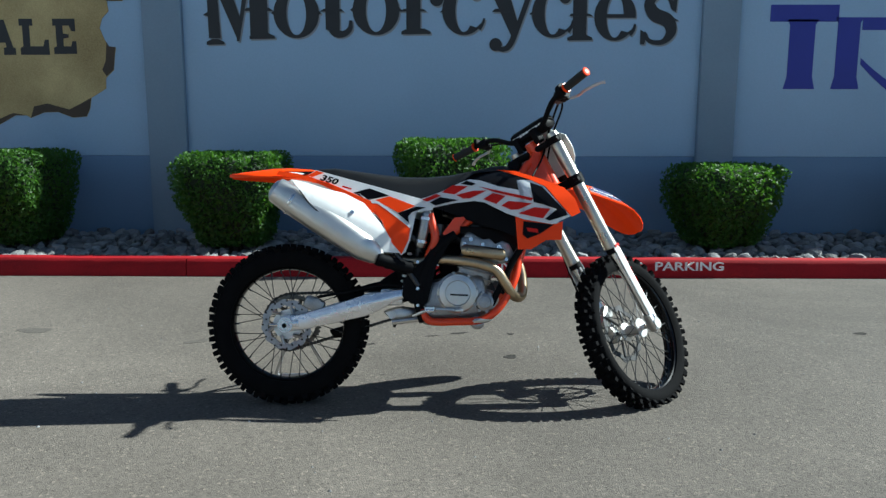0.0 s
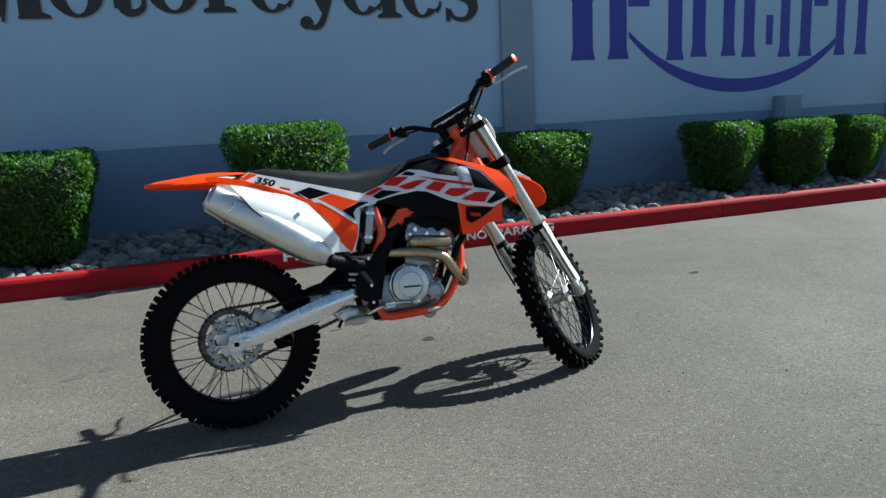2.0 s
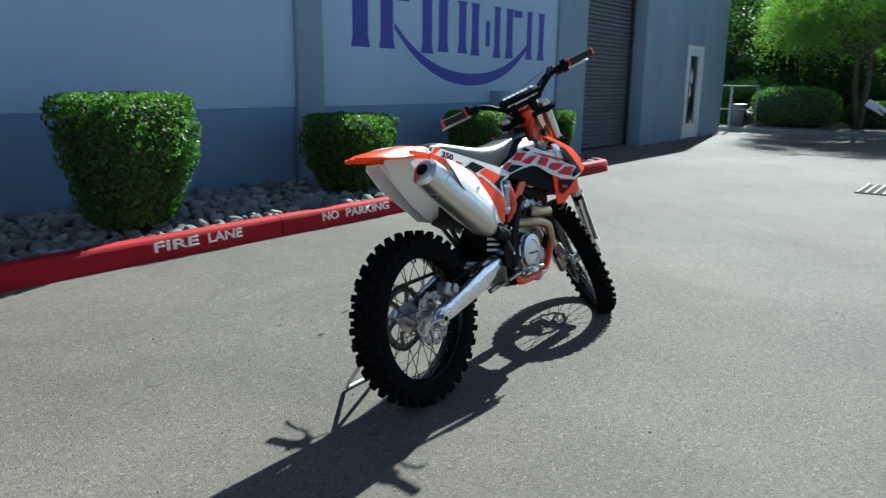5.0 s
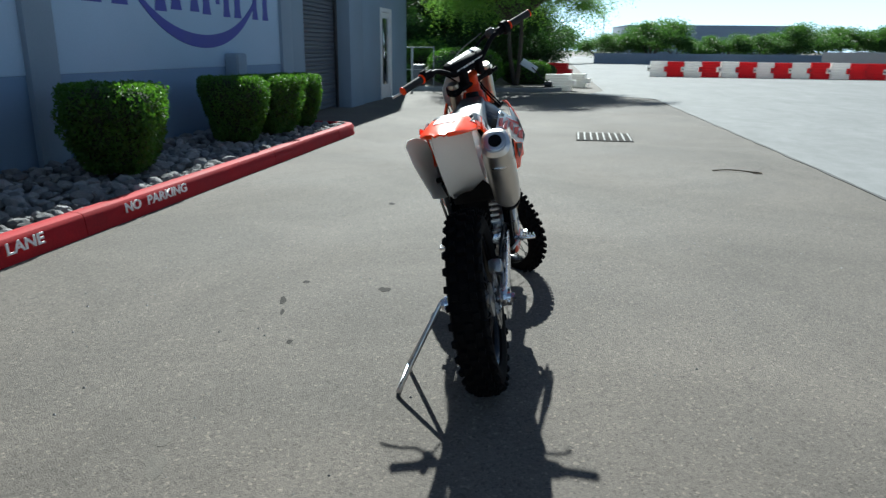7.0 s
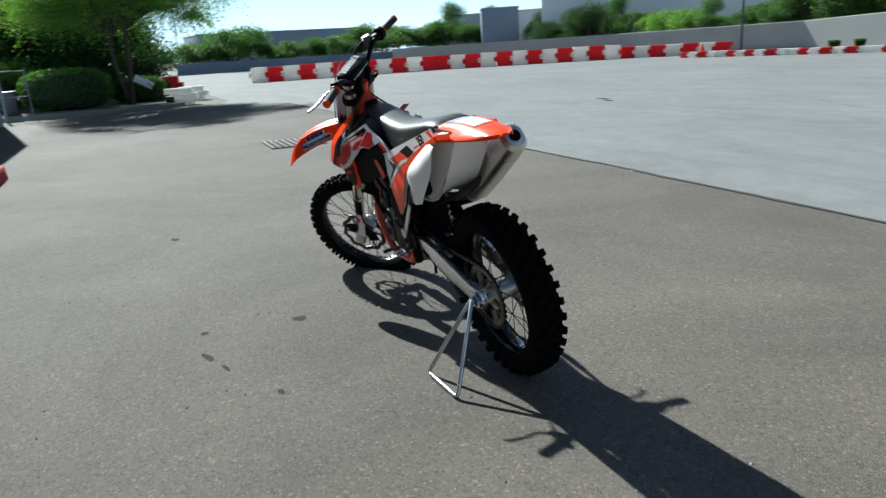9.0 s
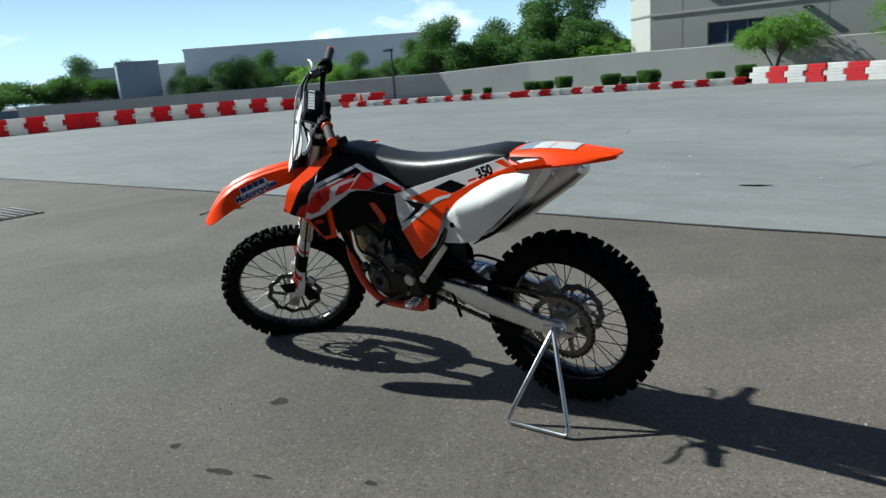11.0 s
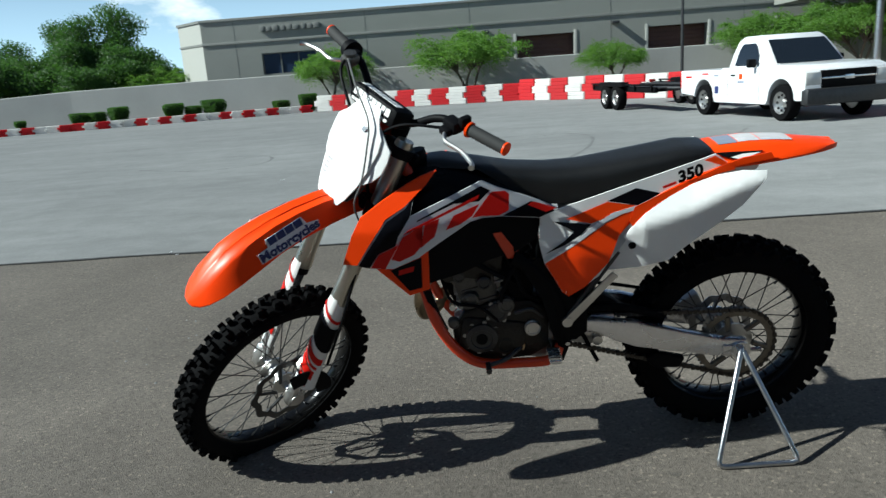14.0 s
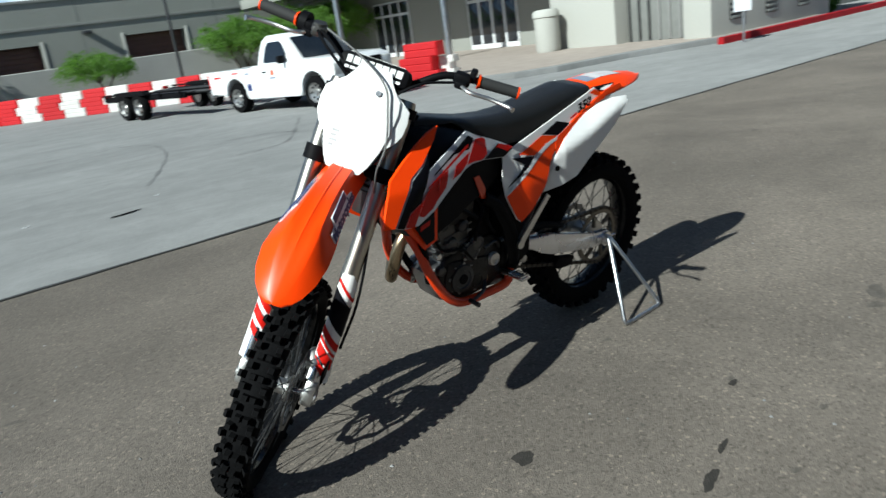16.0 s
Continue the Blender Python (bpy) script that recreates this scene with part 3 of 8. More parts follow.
DX0, DX1 = 15.0, 15.95
CX = 17.75


def slab(name, x0, x1, y0, y1, z0, z1, material, parent=None, label="", bevel=0.006):
    bm = bmesh.new()
    box(bm, ((x0 + x1) / 2, (y0 + y1) / 2, (z0 + z1) / 2), (x1 - x0, y1 - y0, z1 - z0), bevel=bevel)
    return part(name, bm, material, parent, label)


shop = empty("wall_north", pose(0, 0, 0), "tall blue-grey painted concrete shop wall in shade", "wall", kind="structure")
BAND = 0.96
for x0, x1 in ((-14, -2.37), (-1.98, 3.16), (3.53, 8.76)):
    slab("wall_panel", x0, x1, WY, WY + 0.3, BAND, TOP, WALL, shop)
    slab("wall_base", x0, x1, WY + 0.003, WY + 0.3, -0.2, BAND, WALL_LOW, shop)
for x0, x1 in ((-2.37, -1.98), (3.16, 3.53), (8.76, 9.2)):
    slab("pilaster", x0, x1, WY - 0.05, WY + 0.3, -0.2, TOP, PILASTER, shop, bevel=0.012)
slab("wall_panel", 9.2, GX0, WY, WY + 0.4, -0.2, TOP, PILASTER, shop)
slab("wall_panel", GX0, GX1, WY, WY + 0.4, 3.1, TOP, WALL, shop)
slab("pilaster", GX1, GX1 + 0.95, WY - 0.05, WY + 0.4, -0.2, TOP, PILASTER, shop, bevel=0.012)
slab("wall_panel", GX1 + 0.95, DX0 - 0.06, WY, WY + 0.3, -0.2, TOP, PILASTER, shop)
slab("wall_panel", DX0 - 0.06, DX1 + 0.06, WY, WY + 0.3, 2.16, TOP, PILASTER, shop)
slab("wall_panel", DX1 + 0.06, CX, WY, WY + 0.3, -0.2, TOP, PILASTER, shop)
tagged(slab("wall_east", CX - 0.3, CX, WY + 0.3, 30, -0.2, TOP, WALL), "painted concrete end wall of the shop", "wall", kind="structure")
tagged(slab("roof", -14, CX, WY + 0.31, 30, TOP - 0.5, TOP - 0.2, PWALL), "flat shop roof behind the parapet", "roof", kind="structure")
tagged(slab("wall_west", -14.3, -14, WY, 30, -0.2, TOP, WALL), "plain painted end wall of the shop", "wall", kind="structure")

gate = empty("rollup_door", pose(0, 0, 0), "dark ribbed steel roll-up door, shut, deep in the wall", "door", kind="structure")
for i in range(40):
    bm = bmesh.new()
    z = 0.02 + 0.0775 * i
    prism(bm, [(WY + 0.30, z), (WY + 0.278, z + 0.012), (WY + 0.272, z + 0.05), (WY + 0.296, z + 0.0765), (WY + 0.33, z + 0.0765), (WY + 0.33, z)], "x", GX0, GX1)
    part("slat", bm, ROLLUP, gate)
for x in (GX0 + 0.04, GX1 - 0.04):
    slab("guide_rail", x - 0.04, x + 0.04, WY + 0.22, WY + 0.27, 0, 3.1, DARKMETAL, gate)

door = empty("door_1", pose(0, 0, 0), "white-framed shop door with a narrow glass light, shut", "door", kind="structure")
slab("door_frame", DX0 - 0.055, DX0 + 0.05, WY - 0.02, WY + 0.1, 0, 2.155, DOORWHITE, door)
slab("door_frame", DX1 - 0.05, DX1 + 0.055, WY - 0.02, WY + 0.1, 0, 2.155, DOORWHITE, door)
slab("door_frame", DX0 + 0.05, DX1 - 0.05, WY - 0.02, WY + 0.1, 2.06, 2.155, DOORWHITE, door)
slab("door_leaf", DX0 + 0.052, DX1 - 0.052, WY + 0.02, WY + 0.07, 0.01, 2.055, DOORWHITE, door)
slab("pane", DX0 + 0.22, DX1 - 0.22, WY + 0.012, WY + 0.05, 0.35, 1.92, GLASSDARK, door, "tall dark glass")
bm = bmesh.new()
cyl(bm, (DX0 + 0.16, WY - 0.04, 0.98), (DX0 + 0.16, WY - 0.04, 1.22), 0.013)
part("door_handle", bm, STEEL, door)

# signs
motor = empty("shop_sign", pose(0, 0, 0), "painted black serif shop lettering with a grey outline", "sign")


def arc_poly(cx, cz, rx, rz, ix, iz, a0, a1, n=22):
    """A band between two ellipses, from angle a0 to a1 in degrees."""
    aa = [radians(a0 + (a1 - a0) * i / n) for i in range(n + 1)]
    return [(cx + rx * math.cos(a), cz + rz * math.sin(a)) for a in aa] + [(cx + ix * math.cos(a), cz + iz * math.sin(a)) for a in reversed(aa)]


def oval(cx, cz, rx, rz, ix, iz):
    spur = [[(cx + s * k * rx, cz - 0.014), (cx + s * (k + d) * rx, cz + 0.004), (cx + s * k * rx, cz + 0.03)] for s in (-1, 1) for k, d in ((0.97, 0.14),)]
    return [arc_poly(cx, cz, rx, rz, ix, iz, 0, 180), arc_poly(cx, cz, rx, rz, ix, iz, 180, 360)] + spur


def foot(x0, x1, z, h=0.035):
    return [(x0, z - 0.004), (x1, z), (x1, z + h * 0.7), (x1 - 0.06, z + h * 1.5), (x0 + 0.06, z + h * 1.5), (x0, z + h * 0.7)]


def bent(line, widths):
    """A stroke of changing width along a line."""
    p = smooth_path([(x, 0, z) for x, z in line], 5)
    w = np.interp(np.linspace(0, 1, len(p)), np.linspace(0, 1, len(widths)), widths)
    lo, hi = [], []
    for i, q in enumerate(p):
        d = (p[min(i + 1, len(p) - 1)] - p[max(i - 1, 0)]).normalized()
        lo.append((q.x - d.z * w[i] / 2, q.z + d.x * w[i] / 2))
        hi.append((q.x + d.z * w[i] / 2, q.z - d.x * w[i] / 2))
    return lo + hi[::-1]


def dot(cx, cz, r):
    return [(cx + r * math.cos(a), cz + r * math.sin(a)) for a in np.linspace(0, 2 * math.pi, 17)[:-1]]


GLYPHS = [
    [[(-1.75, 2.08), (-1.635, 2.08), (-1.665, 2.80), (-1.76, 2.80)], foot(-1.775, -1.60, 2.02), [(-1.77, 2.80), (-1.60, 2.80), (-1.43, 2.26), (-1.46, 2.05)], [(-1.475, 2.05), (-1.45, 2.05), (-1.29, 2.80), (-1.35, 2.80)], [(-1.335, 2.11), (-1.16, 2.11), (-1.16, 2.80), (-1.335, 2.80)], foot(-1.345, -1.093, 2.075), [(-1.80, 2.30), (-1.74, 2.285), (-1.74, 2.34)], [(-1.40, 2.34), (-1.10, 2.34), (-1.14, 2.37), (-1.36, 2.37)]],
    oval(-0.875, 2.315, 0.225, 0.235, 0.098, 0.205),
    [[(-0.585, 2.16), (-0.445, 2.16), (-0.445, 2.70), (-0.585, 2.62)], bent([(-0.515, 2.22), (-0.49, 2.135), (-0.41, 2.12), (-0.345, 2.17), (-0.335, 2.25)], [0.14, 0.085, 0.06, 0.05, 0.03]), [(-0.64, 2.335), (-0.40, 2.335), (-0.43, 2.36), (-0.60, 2.36)], [(-0.65, 2.50), (-0.36, 2.50), (-0.36, 2.545), (-0.65, 2.545)]],
    oval(-0.085, 2.345, 0.232, 0.235, 0.10, 0.205),
    [[(0.215, 2.14), (0.355, 2.14), (0.355, 2.56), (0.215, 2.58)], foot(0.165, 0.455, 2.12), [(0.15, 2.335), (0.42, 2.335), (0.38, 2.36), (0.19, 2.36)], bent([(0.33, 2.44), (0.40, 2.54), (0.48, 2.55), (0.53, 2.48)], [0.03, 0.05, 0.07, 0.07]), dot(0.515, 2.45, 0.066)],
    [arc_poly(0.785, 2.345, 0.215, 0.235, 0.085, 0.205, 62, 315), dot(0.90, 2.50, 0.06), [(0.545, 2.33), (0.60, 2.32), (0.60, 2.37)], bent([(0.93, 2.17), (0.97, 2.22), (0.985, 2.27)], [0.05, 0.03, 0.02])],
    [[(1.03, 2.56), (1.21, 2.56), (1.335, 2.17), (1.27, 2.07)], bent([(1.45, 2.56), (1.34, 2.25), (1.25, 2.03), (1.18, 1.975), (1.10, 1.99)], [0.05, 0.05, 0.06, 0.05, 0.03]), dot(1.10, 2.02, 0.062), foot(1.0, 1.25, 2.54), foot(1.36, 1.54, 2.54), [(1.06, 2.33), (1.25, 2.33), (1.21, 2.36), (1.09, 2.36)]],
    [arc_poly(1.665, 2.32, 0.21, 0.235, 0.085, 0.205, 62, 315), dot(1.78, 2.47, 0.06), [(1.43, 2.31), (1.48, 2.30), (1.48, 2.35)], bent([(1.81, 2.145), (1.85, 2.195), (1.862, 2.25)], [0.05, 0.03, 0.02])],
    [[(1.86, 2.09), (1.995, 2.085), (1.995, 2.80), (1.86, 2.80)], foot(1.81, 2.055, 2.062), [(1.82, 2.29), (2.06, 2.29), (2.02, 2.315), (1.84, 2.315)]],
    [arc_poly(2.275, 2.29, 0.205, 0.235, 0.085, 0.205, 0, 318), [(2.19, 2.275), (2.475, 2.275), (2.475, 2.31), (2.19, 2.31)], bent([(2.42, 2.12), (2.46, 2.16), (2.475, 2.215)], [0.05, 0.03, 0.02])],
    [bent([(2.84, 2.36), (2.80, 2.46), (2.70, 2.49), (2.61, 2.42), (2.66, 2.31), (2.79, 2.25), (2.83, 2.14), (2.75, 2.045), (2.62, 2.055), (2.565, 2.14)], [0.03, 0.04, 0.05, 0.10, 0.13, 0.13, 0.10, 0.05, 0.04, 0.03]), [(2.53, 2.02), (2.57, 2.02), (2.60, 2.12), (2.53, 2.16)], [(2.84, 2.47), (2.88, 2.46), (2.87, 2.33), (2.835, 2.35)], [(2.80, 2.24), (2.90, 2.25), (2.82, 2.29)]],
]
for glyph in GLYPHS:
    for mt, dx, dz, y, grow, lab in ((SIGN_GREY, 0.014, -0.014, 0.003, 0, "grey outline of a letter"), (SIGN_BLACK, 0, 0, 0.010, 0, "painted letter")):
        bm = bmesh.new()
        for i, poly in enumerate(glyph):
            prism(bm, [(x + 0.03 + dx, z + 0.04 + dz) for x, z in poly], "y", WY - y - 0.0006 * i, WY - 0.0004)
        part("lettering", bm, mt, motor, lab, smooth=False)

brand = empty("blue_wall_sign", pose(0, 0, 0), "painted blue emblem of upright strokes over a sweeping arc", "sign")
strokes = [(3.83, 4.50, 2.28, 2.44), (4.03, 4.28, 1.63, 2.3), (4.50, 4.72, 1.63, 2.32), (4.74, 5.02, 2.2, 2.32), (5.28, 5.47, 1.60, 2.31), (5.62, 5.80, 1.63, 2.31),
           (6.06, 6.22, 1.63, 2.31), (6.36, 6.52, 1.61, 2.31), (6.70, 6.80, 1.75, 2.1), (6.92, 7.06, 1.60, 2.31), (7.24, 7.40, 1.60, 2.31), (7.44, 7.66, 2.2, 2.3), (7.82, 7.95, 1.60, 2.31), (8.17, 8.32, 1.60, 2.31)]
for i, (x0, x1, z0, z1) in enumerate(strokes):
    bm = bmesh.new()
    f = 0.03 if z1 - z0 > 0.5 else 0.0
    prism(bm, [(x0 - f, z0), (x1 + f, z0), (x1, z0 + 0.12), (x1, z1 - 0.05), (x1 + f, z1), (x0 - f, z1), (x0, z1 - 0.05), (x0, z0 + 0.12)] if f else [(x0, z0), (x1, z0), (x1, z1), (x0, z1)], "y", WY - 0.006, WY - 0.0005)
    part("stroke", bm, SIGN_BLUE, brand, smooth=False)
bm = bmesh.new()
arc_o, arc_i = [], []
for i in range(41):
    u = i / 40
    x = 4.75 + 3.2 * u
    q = (2 * u - 1)
    zc = 1.28 + 0.62 * q * q * (0.75 + 0.25 * q * q)
    w = 0.03 + 0.05 * (1 - q * q)
    arc_o.append((x, zc - w))
    arc_i.append((x, zc + w))
prism(bm, arc_o + arc_i[::-1], "y", WY - 0.008, WY - 0.0005)
part("arc", bm, SIGN_BLUE, brand, smooth=False)

scroll = empty("scroll_sign", pose(0, 0, 0), "painted torn parchment scroll with black capitals and burnt edges", "sign")
torn = [(-5.2, 3.2), (-2.5, 3.2), (-2.56, 2.46), (-2.60, 2.425), (-2.752, 2.428), (-2.74, 2.33), (-2.81, 2.26), (-2.84, 2.17), (-2.80, 2.06), (-2.76, 1.99), (-2.69, 1.98), (-2.705, 1.90), (-2.724, 1.76), (-2.81, 1.68), (-2.815, 1.577), (-2.97, 1.487), (-2.99, 1.38), (-3.03, 1.30), (-3.17, 1.288), (-3.32, 1.345), (-3.46, 1.34), (-3.60, 1.285), (-3.64, 1.31), (-3.76, 1.31), (-3.93, 1.215), (-4.3, 1.25), (-5.2, 1.22)]
bm = bmesh.new()
prism(bm, [(x + 0.03, z + 0.05) for x, z in torn], "y", WY - 0.006, WY - 0.0005)
part("parchment", bm, SCROLL, scroll, smooth=False)
for poly in ([(-2.505, 3.1), (-2.56, 2.46), (-2.60, 2.428), (-2.752, 2.43), (-2.93, 2.47), (-2.80, 2.52), (-2.70, 2.8)], [(-2.78, 2.03), (-2.76, 1.992), (-2.692, 1.982), (-2.707, 1.90), (-2.726, 1.762), (-2.80, 1.70), (-2.84, 1.76), (-2.80, 1.85)],
             [(-2.972, 1.487), (-2.992, 1.38), (-3.032, 1.302), (-3.17, 1.291), (-3.32, 1.347), (-3.46, 1.342), (-3.60, 1.288), (-3.56, 1.40), (-3.42, 1.43), (-3.20, 1.37), (-3.08, 1.43)], [(-3.64, 1.312), (-3.76, 1.312), (-3.93, 1.218), (-3.96, 1.26), (-3.78, 1.335)]):
    bm = bmesh.new()
    prism(bm, [(x + 0.03, z + 0.05) for x, z in poly], "y", WY - 0.008, WY - 0.0005)
    part("burnt_edge", bm, SCROLL_EDGE, scroll, smooth=False)
SLAB = ([[(-3.65, 1.883), (-3.36, 1.883), (-3.362, 2.03), (-3.40, 2.03), (-3.42, 1.965), (-3.55, 1.965), (-3.55, 2.165), (-3.515, 2.165), (-3.515, 2.231), (-3.65, 2.231), (-3.65, 2.165), (-3.62, 2.165), (-3.62, 1.965), (-3.65, 1.95)]],
        [[(-3.314, 1.89), (-3.085, 1.893), (-3.087, 2.015), (-3.125, 2.015), (-3.14, 1.965), (-3.215, 1.965), (-3.215, 2.04), (-3.16, 2.05), (-3.16, 2.08), (-3.215, 2.09), (-3.215, 2.165), (-3.15, 2.165), (-3.13, 2.11), (-3.09, 2.11), (-3.09, 2.232), (-3.314, 2.232), (-3.314, 2.165), (-3.285, 2.165), (-3.285, 1.965), (-3.314, 1.95)]],
        [[(-3.99, 1.882), (-3.87, 1.882), (-3.87, 1.95), (-3.90, 1.955), (-3.885, 2.0), (-3.80, 2.0), (-3.79, 1.955), (-3.82, 1.95), (-3.82, 1.882), (-3.70, 1.882), (-3.70, 1.95), (-3.725, 1.955), (-3.80, 2.222), (-3.90, 2.222), (-3.90, 2.165), (-3.875, 2.165), (-3.965, 1.955), (-3.99, 1.95)]])
for glyph in SLAB:
    bm = bmesh.new()
    prism(bm, [(x + 0.035, z + 0.075) for x, z in glyph[0]], "y", WY - 0.009, WY - 0.0005)
    part("lettering", bm, SIGN_BLACK, scroll, "black slab capital", smooth=False)

cabinet = empty("electrical_box", pose(0, 0, 0), "small grey electrical box fixed to the wall", "electrical box")
slab("box_body", 6.84, 7.14, WY - 0.17, WY, 0.62, 1.13, PILASTER, cabinet, bevel=0.012)
slab("box_lid", 6.86, 7.12, WY - 0.185, WY - 0.172, 0.64, 1.11, PILASTER, cabinet, bevel=0.006)
slab("conduit", 6.96, 7.02, WY - 0.08, WY - 0.02, 0.08, 0.63, PILASTER, cabinet, bevel=0.012)

# ---- trimmed bushes ----
rng = np.random.default_rng(11)


def bush_points(n, w, d, h, rng):
    """Points in the outer leafy skin of a clipped bush that narrows to its foot."""
    out = []
    while len(out) < n:
        p = rng.uniform(-1, 1, 3)
        q = np.array([abs(p[0]) ** 6, abs(p[1]) ** 6, abs(p[2]) ** 10]).sum()
        wob = 0.26 * math.sin(5 * p[0] + 3 * p[2]) + 0.20 * math.sin(7 * p[1] - 4 * p[2] + 1) + 0.16 * math.sin(13 * p[0] + 9 * p[2] + 2)
        if q > 1 + wob or q < 0.22:
            continue
        z = (p[2] + 1) / 2
        k = 0.60 + 0.40 * min(1, z / 0.7)
        out.append((p[0] * w / 2 * k, p[1] * d / 2 * k, 0.05 + z * (h - 0.05)))
    return out


def bush(seed, w, d, h, n, label):
    r = np.random.default_rng(seed)
    ob = empty("clipped_bush", pose(0, 0, 0), label, "bush", "clipped bushes along the wall")
    leaf = new("foliage", leaf_mesh("foliage", bush_points(n, w, d, h, r), 0.019, LEAF, r))
    leaf.parent = ob
    # A solid dark body stands in for the shade inside the bush.
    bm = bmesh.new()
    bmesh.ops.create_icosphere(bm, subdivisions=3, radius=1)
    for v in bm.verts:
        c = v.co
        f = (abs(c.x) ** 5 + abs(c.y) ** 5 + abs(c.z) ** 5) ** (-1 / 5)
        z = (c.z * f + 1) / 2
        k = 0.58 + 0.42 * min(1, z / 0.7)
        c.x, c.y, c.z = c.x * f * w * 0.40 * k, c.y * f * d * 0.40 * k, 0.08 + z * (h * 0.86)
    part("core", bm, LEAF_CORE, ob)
    bm = bmesh.new()
    for i in range(4):
        tube(bm, [(0.02 * i - 0.03, 0.01 * i, -0.06), (0.05 * i - 0.08, 0.03 * i - 0.05, 0.25)], [0.02, 0.012], 6)
    part("stem", bm, BARK, ob)
    return ob


BL = "clipped dark green bush on river rock beside the wall"
bush_a = bush(1, 0.98, 0.80, 0.90, 15000, BL)
bush_a.matrix_basis = pose(-1.28, 3.5, 0.12)
bush_b = bush(2, 0.92, 0.84, 0.80, 13000, BL)
bush_b.matrix_basis = pose(3.15, 3.55, 0.12, 0, 0, 20)
for src, x, y, sx, sy, sz, turn in ((bush_a, -3.25, 3.62, 1.0, 0.9, 1.02, 90), (bush_a, 0.70, 3.36, 0.95, 0.95, 1.13, 200), (bush_b, 5.38, 3.55, 0.85, 0.9, 0.98, 120),
                                    (bush_b, 6.3, 3.5, 0.85, 0.85, 0.96, 250), (bush_a, 7.22, 3.5, 0.8, 0.8, 0.84, 30), (bush_b, -5.4, 3.6, 1.05, 1, 1.1, 70)):
    copy_thing(src, Matrix.Translation((x, y, 0.12)) @ pose(0, 0, 0, 0, 0, turn) @ Matrix.Diagonal((sx, sy, sz, 1)))


# ---- trees ----
def tree(name, seed, height, spread, n, leaf, size, label, trunk_h=0.3, droop=0.0, r0=0.11, lo=0.6):
    """A tapered trunk, forking limbs, and leaves in clumps round the twigs."""
    r = np.random.default_rng(seed)
    ob = empty(name, pose(0, 0, 0), label, "tree", "trees round the yard")
    bm = bmesh.new()
    fork = Vector((r.normal() * 0.1, r.normal() * 0.1, height * trunk_h))
    tube(bm, smooth_path([(0, 0, -0.1), fork * 0.5 + Vector((r.normal() * 0.06, r.normal() * 0.06, 0)), fork], 4), [r0 * (1 - 0.04 * i) for i in range(9)], 8)
    tips = []
    for i in range(6):
        a = 2 * math.pi * (i + r.uniform(-0.3, 0.3)) / 6
        reach = spread * r.uniform(0.45, 0.8)
        end = Vector((math.cos(a) * reach, math.sin(a) * reach, height * r.uniform(lo, 0.92)))
        mid = fork.lerp(end, 0.5) + Vector((r.normal() * 0.15, r.normal() * 0.15, height * 0.06))
        line = smooth_path([fork * 0.97, mid, end], 4)
        tube(bm, line, [r0 * 0.55 * (1 - 0.1 * j) for j in range(len(line))], 6)
        tips.append(end)
        for j in range(4):
            b = a + r.uniform(-1.1, 1.1)
            e2 = mid.lerp(end, r.uniform(0.1, 0.9)) + Vector((math.cos(b), math.sin(b), r.uniform(-0.25, 0.5))) * spread * r.uniform(0.2, 0.45)
            tube(bm, [mid.lerp(end, 0.3), e2], [r0 * 0.2, r0 * 0.06], 5)
            tips.append(e2)
    part("trunk", bm, BARK, ob)
    pts = []
    for c in tips:
        k = spread * r.uniform(0.14, 0.30)
        m = int(n / len(tips))
        g = r.normal(size=(m, 3)) * np.array([k, k, k * 0.62])
        far = np.linalg.norm(g / np.array([k, k, k * 0.62]), axis=1)
        g *= np.where(far > 1.9, r.uniform(0.5, 1.9, m) / np.maximum(far, 1e-6), 1.0)[:, None]
        if droop:
            g[:, 2] -= droop * np.abs(g[:, 0] + g[:, 1])
        pts.append(np.array(c) + g)
    crown = new("crown", leaf_mesh("crown", np.concatenate(pts), size, leaf, r))
    crown.parent = ob
    return ob


